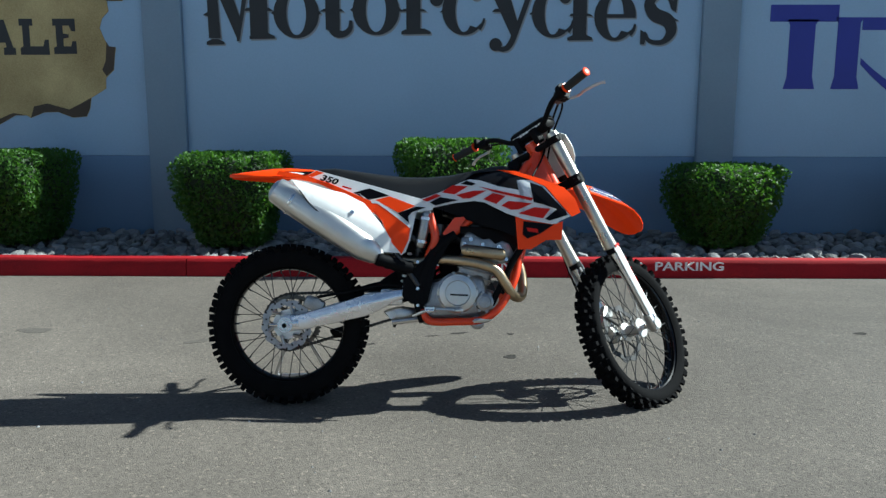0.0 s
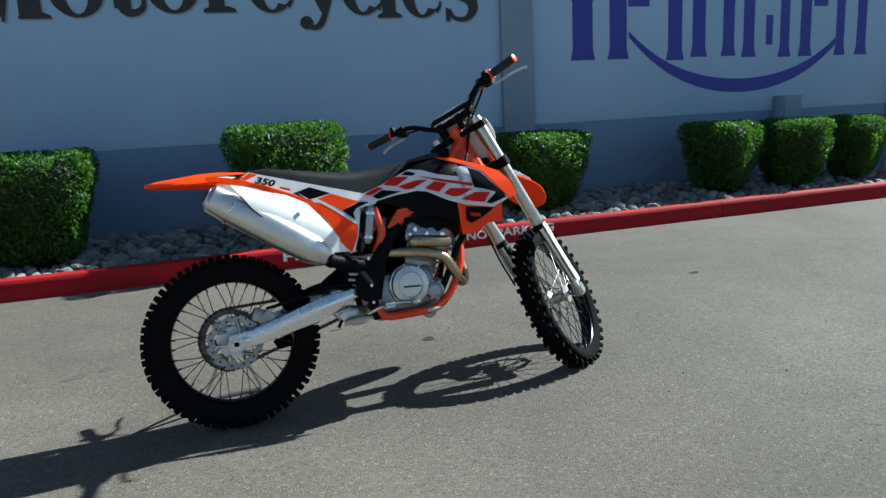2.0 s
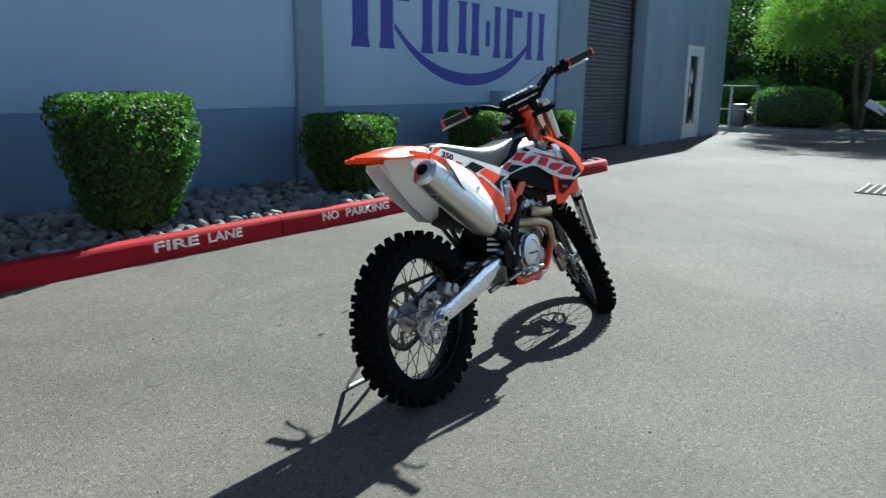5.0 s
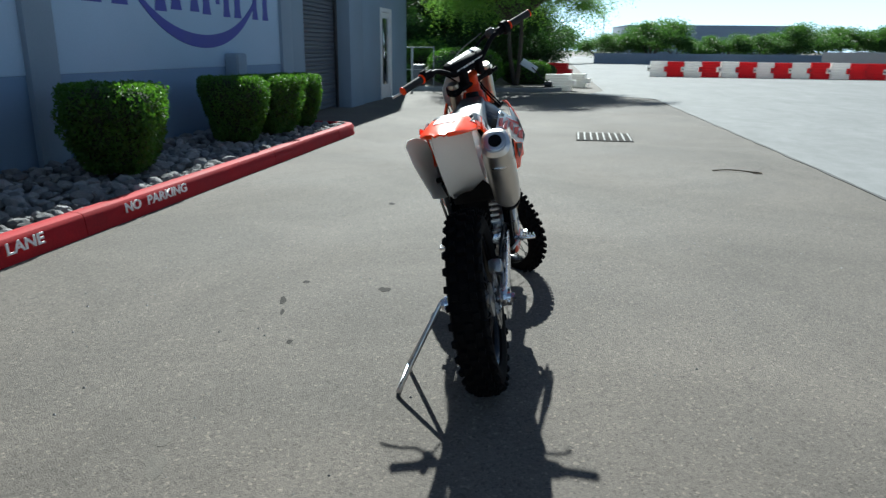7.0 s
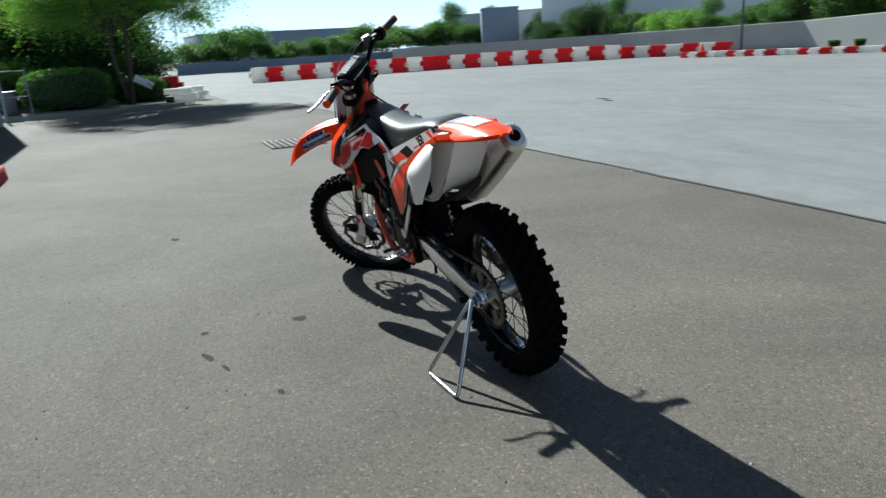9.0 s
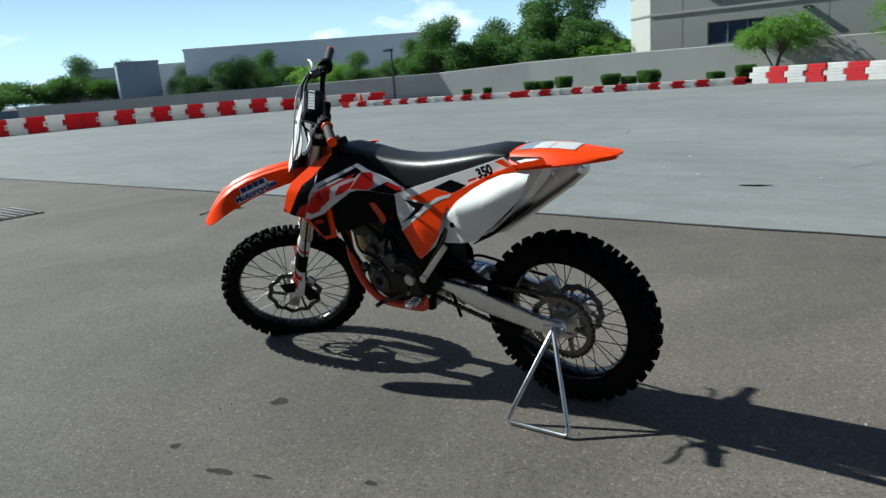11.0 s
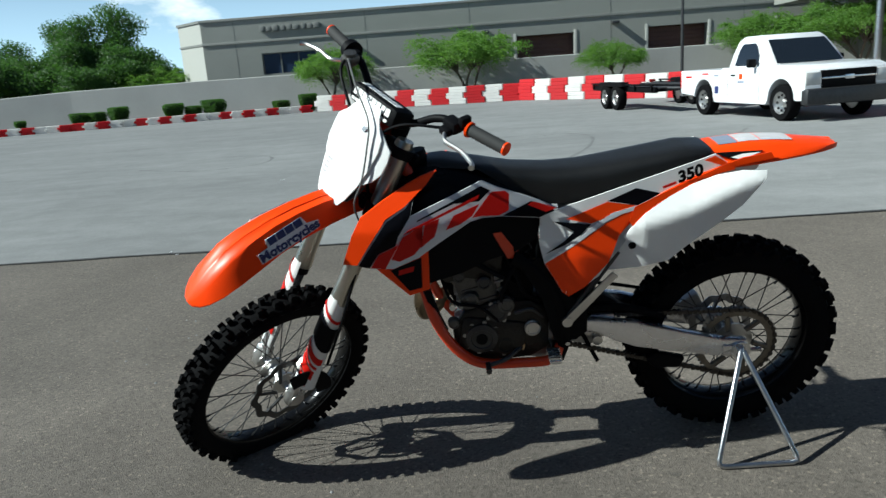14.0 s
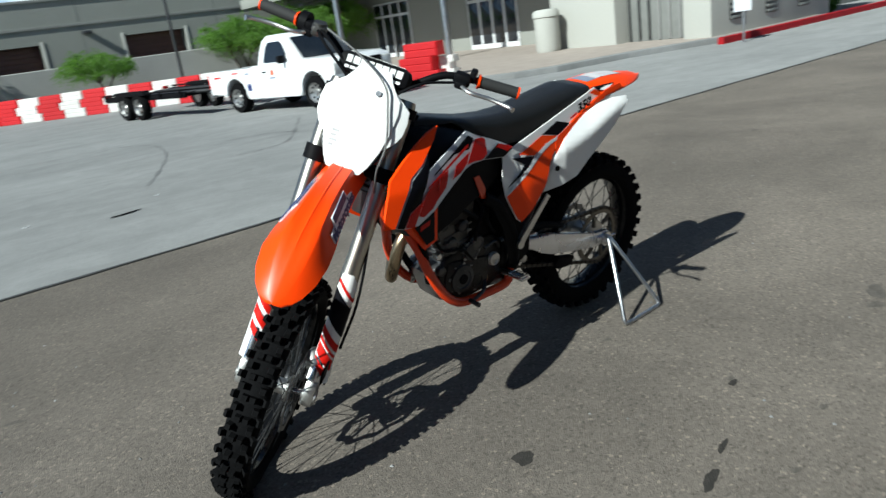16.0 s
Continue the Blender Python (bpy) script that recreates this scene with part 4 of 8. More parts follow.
def airy_tree(name, seed, height, spread, low, clumps, strands, leaf, size, label, r0=0.06, hang=0.5, stems=3):
    """Several leaning stems under a wide, uneven crown of feathery strands that hang from many clumps."""
    r = np.random.default_rng(seed)
    ob = empty(name, pose(0, 0, 0), label, "tree", "trees round the yard")
    bm = bmesh.new()
    forks = []
    for i in range(stems):
        a = 2 * math.pi * (i + r.uniform(-0.3, 0.3)) / stems
        f = Vector((math.cos(a) * spread * 0.22, math.sin(a) * spread * 0.22, low * r.uniform(0.85, 1.1)))
        line = smooth_path([(0.04 * math.cos(a), 0.04 * math.sin(a), -0.1), f * 0.45 + Vector((r.normal() * 0.05, r.normal() * 0.05, 0.1)), f], 4)
        tube(bm, line, [r0 * (1 - 0.05 * j) for j in range(len(line))], 7)
        forks.append(f)
    pts = []
    mid, half = (height + low) / 2, (height - low) / 2
    bulge = r.uniform(0.72, 1.12, 9)
    for i in range(clumps):
        a = r.uniform(0, 2 * math.pi)
        sn = r.uniform(-0.75, 1)
        rho = r.uniform(0.45, 1.0) * bulge[int(a / (2 * math.pi) * 9) % 9]
        c = Vector((math.cos(a) * math.sqrt(1 - sn * sn) * spread * rho, math.sin(a) * math.sqrt(1 - sn * sn) * spread * rho, mid + sn * half * rho))
        f = min(forks, key=lambda q: (q - c).length)
        bend = f.lerp(c, 0.5) + Vector((0, 0, 0.12 * spread))
        tube(bm, smooth_path([f * 0.97, bend, c], 3), [r0 * k for k in (0.5, 0.42, 0.34, 0.28, 0.2, 0.14, 0.08)], 5)
        k = spread * r.uniform(0.16, 0.30)
        for j in range(strands):
            d = r.normal(size=3) * (1, 1, 0.45)
            d[:2] += np.array(c)[:2] / spread * 0.6
            d /= np.linalg.norm(d) + 1e-6
            n = int(r.integers(12, 22))
            u = np.linspace(0.1, 1, n)[:, None]
            line = np.array(c) + d * k * 1.25 * u
            line[:, 2] -= hang * k * u[:, 0] ** 2 * r.uniform(0.3, 1.5)
            pts.append(line + r.normal(size=(n, 3)) * size * 0.7)
    part("trunk", bm, BARK, ob)
    crown = new("crown", leaf_mesh("crown", np.concatenate(pts), size, leaf, r, 0.36))
    crown.parent = ob
    return ob


drive_tree = airy_tree("mesquite_tree", 21, 4.7, 2.85, 1.95, 165, 56, LEAF_TREE, 0.034, "airy light green mesquite tree on a planted island", 0.085, 0.6, 2)
drive_tree.matrix_basis = pose(20.6, 1.5, 0.1)
dark_tree = tree("shade_tree", 22, 5.0, 2.9, 64000, LEAF_DARK, 0.055, "dense dark green tree behind the hedges", 0.12, 0.1, 0.14, 0.12)
dark_tree.matrix_basis = pose(25.5, 6.5, 0)
yard_tree = airy_tree("young_tree", 23, 2.65, 1.75, 1.10, 52, 30, LEAF_TREE, 0.040, "young bright green tree before the yard wall", 0.05, 0.5)
yard_tree.matrix_basis = pose(7.3, -29.5, 0)
far_tree = tree("far_tree", 24, 4.6, 2.3, 22000, LEAF_FAR, 0.062, "rounded green tree beyond the yard wall", 0.14, 0.0, 0.13, 0.34)
far_tree.matrix_basis = pose(20.2, -36, 0) @ Matrix.Diagonal((0.95, 0.95, 1.26, 1))
low_tree = tree("shrub_tree", 25, 3.0, 2.4, 15000, LEAF_FAR, 0.070, "low spreading green shrub beyond the yard wall", 0.1, 0.0, 0.1)
low_tree.matrix_basis = pose(70, -2.5, 0) @ Matrix.Diagonal((1, 1, 0.85, 1))
i = 0
for src, spots in ((dark_tree, ((24.4, 4.4, 0.72), (26.2, 2.9, 0.85), (28, 4.8, 1.0), (29.5, 8, 1.3), (31.2, 4.2, 0.75), (25, 10, 1.3), (46.6, -31.5, 0.74), (49.6, -32.4, 0.84), (52.8, -33.0, 0.86), (56.0, -34.0, 0.8))),
                   (yard_tree, ((1.3, -29.4, 1.42), (-4.9, -29.3, 0.84), (-10.7, -29.0, 1.18), (-13.6, -26.5, 1.2), (-12.4, -27.8, 1.1), (22.2, 5.0, 0.65), (38.3, -32.5, 1.2), (35.9, -32.3, 0.95), (30.4, -35.5, 1.1), (25.2, -34.5, 1.2), (17.6, -34.5, 1.15))),
                   (far_tree, ((21.9, -37.2, 1.08), (24.6, -36.3, 0.92), (26.4, -37.5, 0.92), (28.4, -36.0, 0.74), (31.0, -37.5, 0.72), (33.6, -36.0, 0.66), (16.9, -37.0, 0.72), (18.8, -35.2, 0.84), (42.6, -32.5, 0.72), (28.0, -33.4, 0.76), (22.9, -34.6, 0.84), (30.2, -34.2, 0.66), (20.6, -33.9, 0.72), (25.9, -33.6, 0.80), (33.4, -32.0, 0.62), (67, -28, 1.0), (65.5, -31, 0.85))),
                   (low_tree, ((70, -7.3, 1.35), (71.5, -5.0, 1.0), (70, -11.8, 0.86), (72.5, -9.8, 1.02), (70.5, -14.2, 0.92), (69.8, -17.0, 1.12), (71, -19.7, 0.94), (70, -22.3, 1.30), (71.5, -25, 1.12), (70, -28.3, 1.28), (72, -31, 1.2), (66, 2.5, 1.2), (62, 6, 1.3)))):
    for x, y, k in spots:
        i += 1
        copy_thing(src, Matrix.Translation((x, y, 0)) @ pose(0, 0, 0, 0, 0, 73 * i) @ Matrix.Diagonal((k, k, min(k, 1.04 if src is yard_tree else 9) * (0.92 + 0.05 * (i % 4)), 1)))


# ---- hedges and island by the drive ----
island = empty("planted_island", pose(0, 0, 0), "planted island with a low concrete kerb", "island", kind="structure")
bm = bmesh.new()
prism(bm, [(19.0, 6.5), (19.0, 2.0), (19.2, 0.6), (19.8, 0.1), (22.5, -0.1), (36, 0.4), (36, 14), (19.0, 14)], "z", -0.1, 0.12, 0.02)
part("island_kerb", bm, CONCRETE, island)
bm = bmesh.new()
prism(bm, [(19.2, 6.4), (19.2, 2.0), (19.4, 0.75), (19.9, 0.3), (22.5, 0.1), (35.8, 0.6), (35.8, 13.8), (19.2, 13.8)], "z", 0.05, 0.135)
part("island_soil", bm, SOIL, island)


def hedge(x, y, sx, sy, sz, turn, seed):
    r = np.random.default_rng(seed)
    ob = empty("clipped_hedge", pose(x, y, 0.12, 0, 0, turn), "rounded clipped green hedge on the planted island", "hedge", "hedges by the drive")
    pts = []
    while len(pts) < 7000:
        p = r.uniform(-1, 1, 3)
        q = abs(p[0]) ** 3 + abs(p[1]) ** 3 + abs(p[2]) ** 3
        if 0.5 < q < 1:
            pts.append((p[0] * sx / 2, p[1] * sy / 2, (p[2] * 0.5 + 0.5) * sz))
    f = new("foliage", leaf_mesh("foliage", pts, 0.035, LEAF_DARK if seed % 2 else LEAF, r))
    f.parent = ob
    # Dark filler body, coloured for the shade inside the hedge.
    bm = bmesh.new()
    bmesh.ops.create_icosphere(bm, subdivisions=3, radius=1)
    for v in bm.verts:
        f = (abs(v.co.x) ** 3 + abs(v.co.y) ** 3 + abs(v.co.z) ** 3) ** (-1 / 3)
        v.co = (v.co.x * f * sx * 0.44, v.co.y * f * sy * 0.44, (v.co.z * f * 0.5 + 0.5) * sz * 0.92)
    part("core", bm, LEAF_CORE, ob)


hedge(20.3, 3.08, 1.5, 2.35, 1.14, -6, 30)
hedge(21.6, 1.25, 1.1, 1.6, 0.76, 0, 32)
hedge(22.4, 0.9, 1.0, 1.2, 0.65, 0, 35)
hedge(20.9, 5.1, 1.0, 1.0, 0.6, 0, 34)

rail = empty("metal_fence", pose(0, 0, 0), "low grey metal rail fence at the corner of the shop", "fence")
bm = bmesh.new()
cyl(bm, (19.4, 3.9, 1.25), (19.6, 8.2, 1.25), 0.016, n=8)
part("rail", bm, GRATE, rail)
bm = bmesh.new()
cyl(bm, (19.4, 3.9, 0.6), (19.6, 8.2, 0.6), 0.012, n=8)
part("rail", bm, GRATE, rail)
for y in (3.9, 5.3, 6.8, 8.2):
    bm = bmesh.new()
    cyl(bm, (19.4 + (y - 3.9) * 0.046, y, 0.1), (19.4 + (y - 3.9) * 0.046, y, 1.3), 0.018, n=8)
    part("post", bm, GRATE, rail)
bm = bmesh.new()
box(bm, (18.9, 4.45, 0.5), (0.06, 0.06, 1.5))
tagged(part("post", bm, GRATE), "pale square post at the corner of the shop", "post")
bm = bmesh.new()
box(bm, (19.6, 4.4, 0.4), (0.3, 0.35, 0.7), bevel=0.02)
tagged(part("utility_box", bm, DARKMETAL), "small dark utility box on the island", "utility box")
bm = bmesh.new()
box(bm, (20.1, 1.08, 0.74), (0.04, 0.52, 0.2), pose(0, 0, 0, 30, 0, 0), 0.01)
tagged(part("leaning_board", bm, PALE), "pale board leaning on the hedge", "board")
bm = bmesh.new()
tube(bm, [(19.95, 0.98, 0.70), (19.85, 0.50, 0.22)], 0.02, 6)
tube(bm, [(19.84, 0.58, 0.22), (19.82, 0.36, 0.22)], 0.09, 10)
tagged(part("hand_truck", bm, DARKMETAL), "dark hand tool leaning by the barrier", "hand tool")

# ---- plastic water barriers ----
BAR = {}
bm = bmesh.new()
tube(bm, [(0, -0.004, 0), (0, 0.006, 0)], 0.045, 14)
PIN_EYE = mesh_of("pin_eye", bm, DARKMETAL)
for tone, mt in (("red", BAR_RED), ("white", BAR_WHITE)):
    for low in (0, 1):
        bm = bmesh.new()
        h, half = (0.38, 0.352) if low else (0.80, 0.478)
        rings = []
        for k in range(6):
            lock = half * 0.36 if k in (2, 3) else 0.0
            for u in (0.0, 0.12, 0.88, 1.0):
                z = h * (k + u) / 6
                deep = 0.5 * (0.46 - 0.10 * z / h) - (0.0 if 0.05 < u < 0.95 else 0.013)
                c, x0, x1 = 0.035, -half - lock, half - lock
                rings.append([(x0 + c, -deep, z), (x1 - c, -deep, z), (x1, c - deep, z), (x1, deep - c, z), (x1 - c, deep, z), (x0 + c, deep, z), (x0, deep - c, z), (x0, c - deep, z)])
        loft(bm, rings)
        BAR[tone, low] = mesh_of("barrier", bm, mt, smooth=False)


def barrier_row(a, b, low, group, zs=1.0, start=0, unit=0.79):
    """A row of barriers, red and white in turn, from a to b."""
    a, b = Vector((*a, 0.006)), Vector((*b, 0.006))
    d = b - a
    pitch = 0.97 if not low else 0.72
    n = max(1, round(d.length / unit))
    tone = ("white", "red")[start]
    for i in range(n):
        if not (low and i % 7 == 4):
            tone = "white" if tone == "red" else "red"
        ob = new("water_barrier", BAR[tone, low])
        jit = 0.05 * math.sin(i * 7.3)
        ob.matrix_basis = Matrix.Translation(a + d * ((i + 0.5) / n)) @ pose(0, jit, 0, 0, 0, math.degrees(math.atan2(d.y, d.x)) + 3 * math.sin(i * 3.7)) @ Matrix.Diagonal((d.length / n / pitch, 1, zs * (1 + 0.02 * math.sin(i * 5.1)), 1))
        tagged(ob, f"{tone} plastic water-filled road barrier on the concrete yard", "barrier", group)
        if not low and zs == 0.9:
            for side in (1, -1):
                eye = new("pin_eye", PIN_EYE)
                eye.parent = ob
                eye.matrix_basis = Matrix.Translation((-0.555, side * 0.216, 0.40))


barrier_row((34.6, -3.9), (34.2, -13.5), 0, "tall barrier row", 0.9, 1)
barrier_row((34.2, -13.5), (30.4, -22.5), 0, "tall barrier row", 0.9, 0)
barrier_row((30.6, -22.8), (26.0, -26.0), 0, "tall barrier row", 0.74, 0)
barrier_row((25.6, -22.6), (16.8, -25.2), 1, "low barrier row", 0.68, 0, 0.47)
barrier_row((16.8, -25.2), (7.9, -27.8), 1, "low barrier row", 0.74, 0, 0.47)
barrier_row((7.6, -27.8), (-0.75, -25.5), 0, "yard edge barriers", 0.80, 1, 0.70)
barrier_row((-0.75, -25.5), (-7.6, -17.2), 0, "yard edge barriers", 0.95, 0, 0.80)
for x, y, z, turn, tone in ((-7.35, -11.0, 0, 112, "red"),):
    ob = new("water_barrier", BAR[tone, 0])
    ob.matrix_basis = pose(x, y, z + 0.006, 0, 0, turn) @ Matrix.Diagonal((0.9, 1, 1.12, 1))
    tagged(ob, "red plastic water-filled barrier at the edge of the yard", "barrier", "barriers by the walk")
ob = new("water_barrier", BAR["white", 0])
ob.matrix_basis = pose(-7.75, -10.75, 0.131, 0, 0, 112) @ Matrix.Diagonal((0.5, 0.8, 0.55, 1))
tagged(ob, "white plastic barrier on the pavement", "barrier", "barriers by the walk")
for x, y, turn, tone, k in ((20.5, 0.18, 78, "white", 0.60), (22.6, -0.30, 80, "white", 0.55)):
    ob = new("water_barrier", BAR[tone, 0])
    ob.matrix_basis = pose(x, y, 0.006, 0, 0, turn) @ Matrix.Diagonal((0.8, 1, k, 1))
    tagged(ob, "white plastic barrier beside the planted island", "barrier", "barriers by the island")
ob = new("water_barrier", BAR["red", 0])
ob.matrix_basis = pose(24.6, 0.35, 0.13, 0, 0, 80) @ Matrix.Diagonal((0.85, 1.0, 0.78, 1))
tagged(ob, "red plastic barrier beyond the planted island", "barrier", "barriers by the island")
cone = bmesh.new()
tube(cone, [(0, 0, 0.03), (0, 0, 0.6)], [0.14, 0.03], 12)
box(cone, (0, 0, 0.02), (0.36, 0.36, 0.04))
tagged(part("traffic_cone", cone, ORANGE, m=pose(25.4, -23.6, 0.006)), "orange traffic cone before the barriers", "cone")

# ---- perimeter wall and far buildings ----
pw = [(-45, -31.0, 1.62), (14, -31.0, 1.62), (20, -31.0, 1.57), (26, -30.7, 1.37), (36, -26.5, 1.28), (45.5, -15.0, 1.20)]
for i, (a, b) in enumerate(zip(pw, pw[1:])):
    bm = bmesh.new()
    d = Vector((b[0] - a[0], b[1] - a[1], 0)).normalized()
    n = Vector((-d.y, d.x, 0)) * 0.11
    rings = []
    for x, y, h in (a, b):
        q = Vector((x, y, 0))
        rings.append([q - n + Vector((0, 0, -0.1)), q + n + Vector((0, 0, -0.1)), q + n + Vector((0, 0, h - 0.03)), q + n * 0.8 + Vector((0, 0, h)), q - n * 0.8 + Vector((0, 0, h)), q - n + Vector((0, 0, h - 0.03))])
    loft(bm, rings)
    tagged(part(f"wall_yard_{i + 1}", bm, PWALL, smooth=False), "long pale block wall round the yard", "wall", kind="structure")
bm = bmesh.new()
box(bm, (67.2, -12.5, 0.42), (0.25, 21, 1.04))
tagged(part("wall_far", bm, BLUEGREY), "low blue-grey wall at the far edge of the lot", "wall", kind="structure")

for i, (x, k) in enumerate(((18.6, 0.82), (17.9, 0.8), (17.0, 1.0), (14.3, 0.98), (13.5, 0.78), (12.64, 1.05), (9.5, 0.75), (8.35, 1.0), (5.0, 0.7), (3.9, 0.72), (21.5, 0.6), (23.0, 0.55), (-3.3, 0.6))):
    copy_thing(bush_b, Matrix.Translation((x, -28.9 - 0.2 * (i % 3), -0.04)) @ pose(0, 0, 0, 0, 0, 67 * i) @ Matrix.Diagonal((k, k, k * 0.98, 1)))

depot = empty("warehouse", pose(0, 0, 0), "long grey-green stucco warehouse with brown roll-up doors", "building", kind="structure")
FY = -32.6
DOORS = ((-15.5, -12.8), (-9.7, -7.0), (-3.6, -0.95))
WX0, WX1 = 8.55, 11.2
edges = [-45.0]
for x0, x1 in DOORS:
    slab("wall", edges[-1], x0, FY - 0.6, FY, 0, 4.28, STUCCO, depot, bevel=0)
    slab("wall", x0, x1, FY - 0.6, FY, 2.62, 4.28, STUCCO, depot, bevel=0)
    edges.append(x1)
slab("wall", edges[-1], WX0, FY - 0.6, FY, 0, 4.28, STUCCO, depot, bevel=0)
slab("wall", WX0, WX1, FY - 0.6, FY, 0, 1.70, STUCCO, depot, bevel=0)
slab("wall", WX0, WX1, FY - 0.6, FY, 2.70, 4.28, STUCCO, depot, bevel=0)
slab("wall", WX1, 14.0, FY - 0.6, FY, 0, 4.28, STUCCO, depot, bevel=0)
slab("wall", -45, 14.0, FY - 20, FY - 0.62, 0, 4.2, STUCCO, depot, bevel=0)
# The corner turned to the sun gets a lighter colour for the sunlight.
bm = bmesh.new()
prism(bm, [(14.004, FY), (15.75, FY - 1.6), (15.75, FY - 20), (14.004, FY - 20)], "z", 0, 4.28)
part("wall", bm, STUCCO_LIGHT, depot, "corner wall with sunlight put into its paler colour", smooth=False)
bm = bmesh.new()
prism(bm, [(14.0, FY + 0.05), (14.03, FY + 0.05), (15.80, FY - 1.57), (15.80, FY - 20), (14.0, FY - 20)], "z", 4.284, 4.40)
part("coping", bm, STUCCO_TRIM, depot, smooth=False)
bm = bmesh.new()
prism(bm, [(14.0, FY + 0.03), (14.02, FY + 0.03), (15.78, FY - 1.585), (15.7, FY - 1.585), (14.0, FY - 0.02)], "z", 3.24, 3.34)
part("trim_band", bm, STUCCO_TRIM, depot, smooth=False)
slab("trim_band", -45, 14.0, FY, FY + 0.05, 3.22, 3.34, STUCCO_TRIM, depot)
slab("coping", -45, 13.998, FY - 0.3, FY + 0.06, 4.284, 4.40, STUCCO_TRIM, depot)
for x in (-11.3, -5.3, 1.2, 6.1, 12.4):
    slab("panel_joint", x - 0.015, x + 0.015, FY, FY + 0.006, 0, 4.27, STUCCO_TRIM, depot, bevel=0)
win = slab("window", WX0, WX1, FY - 0.2, FY - 0.15, 1.70, 2.70, GLASSBLUE, depot, "dark blue office window", bevel=0)
for z in (1.702, 2.655):
    slab("window_frame", WX0, WX1, FY - 0.149, FY - 0.10, z, z + 0.045, STUCCO_TRIM, win, bevel=0)
for k in range(4):
    x = WX0 + (WX1 - WX0 - 0.05) * k / 3
    slab("window_frame", x, x + 0.05, FY - 0.149, FY - 0.105, 1.75, 2.653, STUCCO_TRIM, win, bevel=0)
for x0, x1 in DOORS:
    d = slab("rollup_door", x0, x1, FY - 0.55, FY - 0.5, 0.3, 2.62, BROWNDOOR, depot, bevel=0)
    for k in range(11):
        slab("slat", x0 + 0.02, x1 - 0.02, FY - 0.499, FY - 0.475, 0.35 + k * 0.205, 0.53 + k * 0.205, BROWNDOOR, d)
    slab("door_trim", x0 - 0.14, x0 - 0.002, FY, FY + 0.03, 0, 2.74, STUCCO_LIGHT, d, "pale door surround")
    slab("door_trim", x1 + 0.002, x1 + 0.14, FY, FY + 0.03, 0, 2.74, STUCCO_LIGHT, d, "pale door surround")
for k in range(9):
    w = 0.30 - 0.05 * (k % 3)
    slab("sign_letter", 8.25 + 0.33 * k, 8.25 + 0.33 * k + w, FY + 0.003, FY + 0.12, 3.68, 3.93 - 0.03 * (k % 2), STUCCO_TRIM, depot, "dark block of a sign too far to read", bevel=0.01)
for x in (6.9, 0.5, -5.5):
    slab("wall_lamp", x - 0.15, x + 0.15, FY, FY + 0.3, 2.86, 2.98, DARKMETAL, depot)

for name, x, y, sx, sy, h, turn, mt, lab in (("far_building", 58, -52, 34, 22, 4.7, -48, FARWHITE, "large pale flat-roofed building beyond the trees"),
                                             ("far_building", 72, -40, 18, 12, 4.0, -48, FARWHITE, "pale flat-roofed building beyond the trees"),
                                             ("far_building", 61, -31.0, 3.6, 3.4, 4.1, -24, BLUEGREY, "blue-grey building block beyond the trees"),
                                             ("far_building", 112, -18.5, 12, 24, 4.45, 8, BLUEGREY, "low dark flat-roofed building far off")):
    b = empty(name, pose(x, y, 0, 0, 0, turn), lab, "building", kind="structure")
    slab("wall", -sx / 2, sx / 2, -sy / 2, sy / 2, 0, h, mt, b, bevel=0.03)
    slab("parapet", -sx / 2 - 0.05, sx / 2 + 0.05, -sy / 2 - 0.05, sy / 2 + 0.05, h, h + 0.2, mt, b, bevel=0.03)
    for k in range(3):
        slab("panel_joint", -sx / 2 + sx * (k + 1) / 4 - 0.04, -sx / 2 + sx * (k + 1) / 4 + 0.04, -sy / 2 - 0.012, -sy / 2, 0, h, STUCCO_TRIM, b, bevel=0)

for x, y, h in ((23.6, -24.2, 2.6), (-6.1, -23.4, 3.6), (87.5, -3.4, 6.0)):
    lamp = empty("street_lamp", pose(x, y, 0), "dark slender yard lamp post", "lamp post", "yard lamp posts")
    bm = bmesh.new()
    cyl(bm, (0, 0, -0.05), (0, 0, h), 0.06, 0.045, 10)
    part("pole", bm, DARKMETAL, lamp)
    bm = bmesh.new()
    box(bm, (0.12, 0.1, h), (0.45, 0.3, 0.12), bevel=0.02)
    part("lamp_head", bm, DARKMETAL, lamp)

# ---- shop front at the far side of the yard ----
walkway = empty("pavement_2", pose(0, 0, 0), "raised pink paver walk with a pale concrete kerb", "pavement", kind="structure")
bm = bmesh.new()
prism(bm, [(-12.6, -7.1), (-10.4, -7.95), (-8.5, -8.2), (-7.7, -8.6), (-7.2, -9.2), (-7.1, -10.5), (-7.6, -13.5), (-9.2, -30), (-17.5, -30), (-17.5, -7.1)], "z", -0.1, 0.125, 0.015)
part("kerb_edge", bm, CONCRETE, walkway)
bm = bmesh.new()
prism(bm, [(-12.6, -7.3), (-10.5, -8.15), (-8.6, -8.4), (-7.85, -8.75), (-7.4, -9.3), (-7.3, -10.5), (-7.8, -13.5), (-9.4, -30), (-17.4, -30), (-17.4, -7.3)], "z", 0.05, 0.13)
part("paver_field", bm, PAVER, walkway)

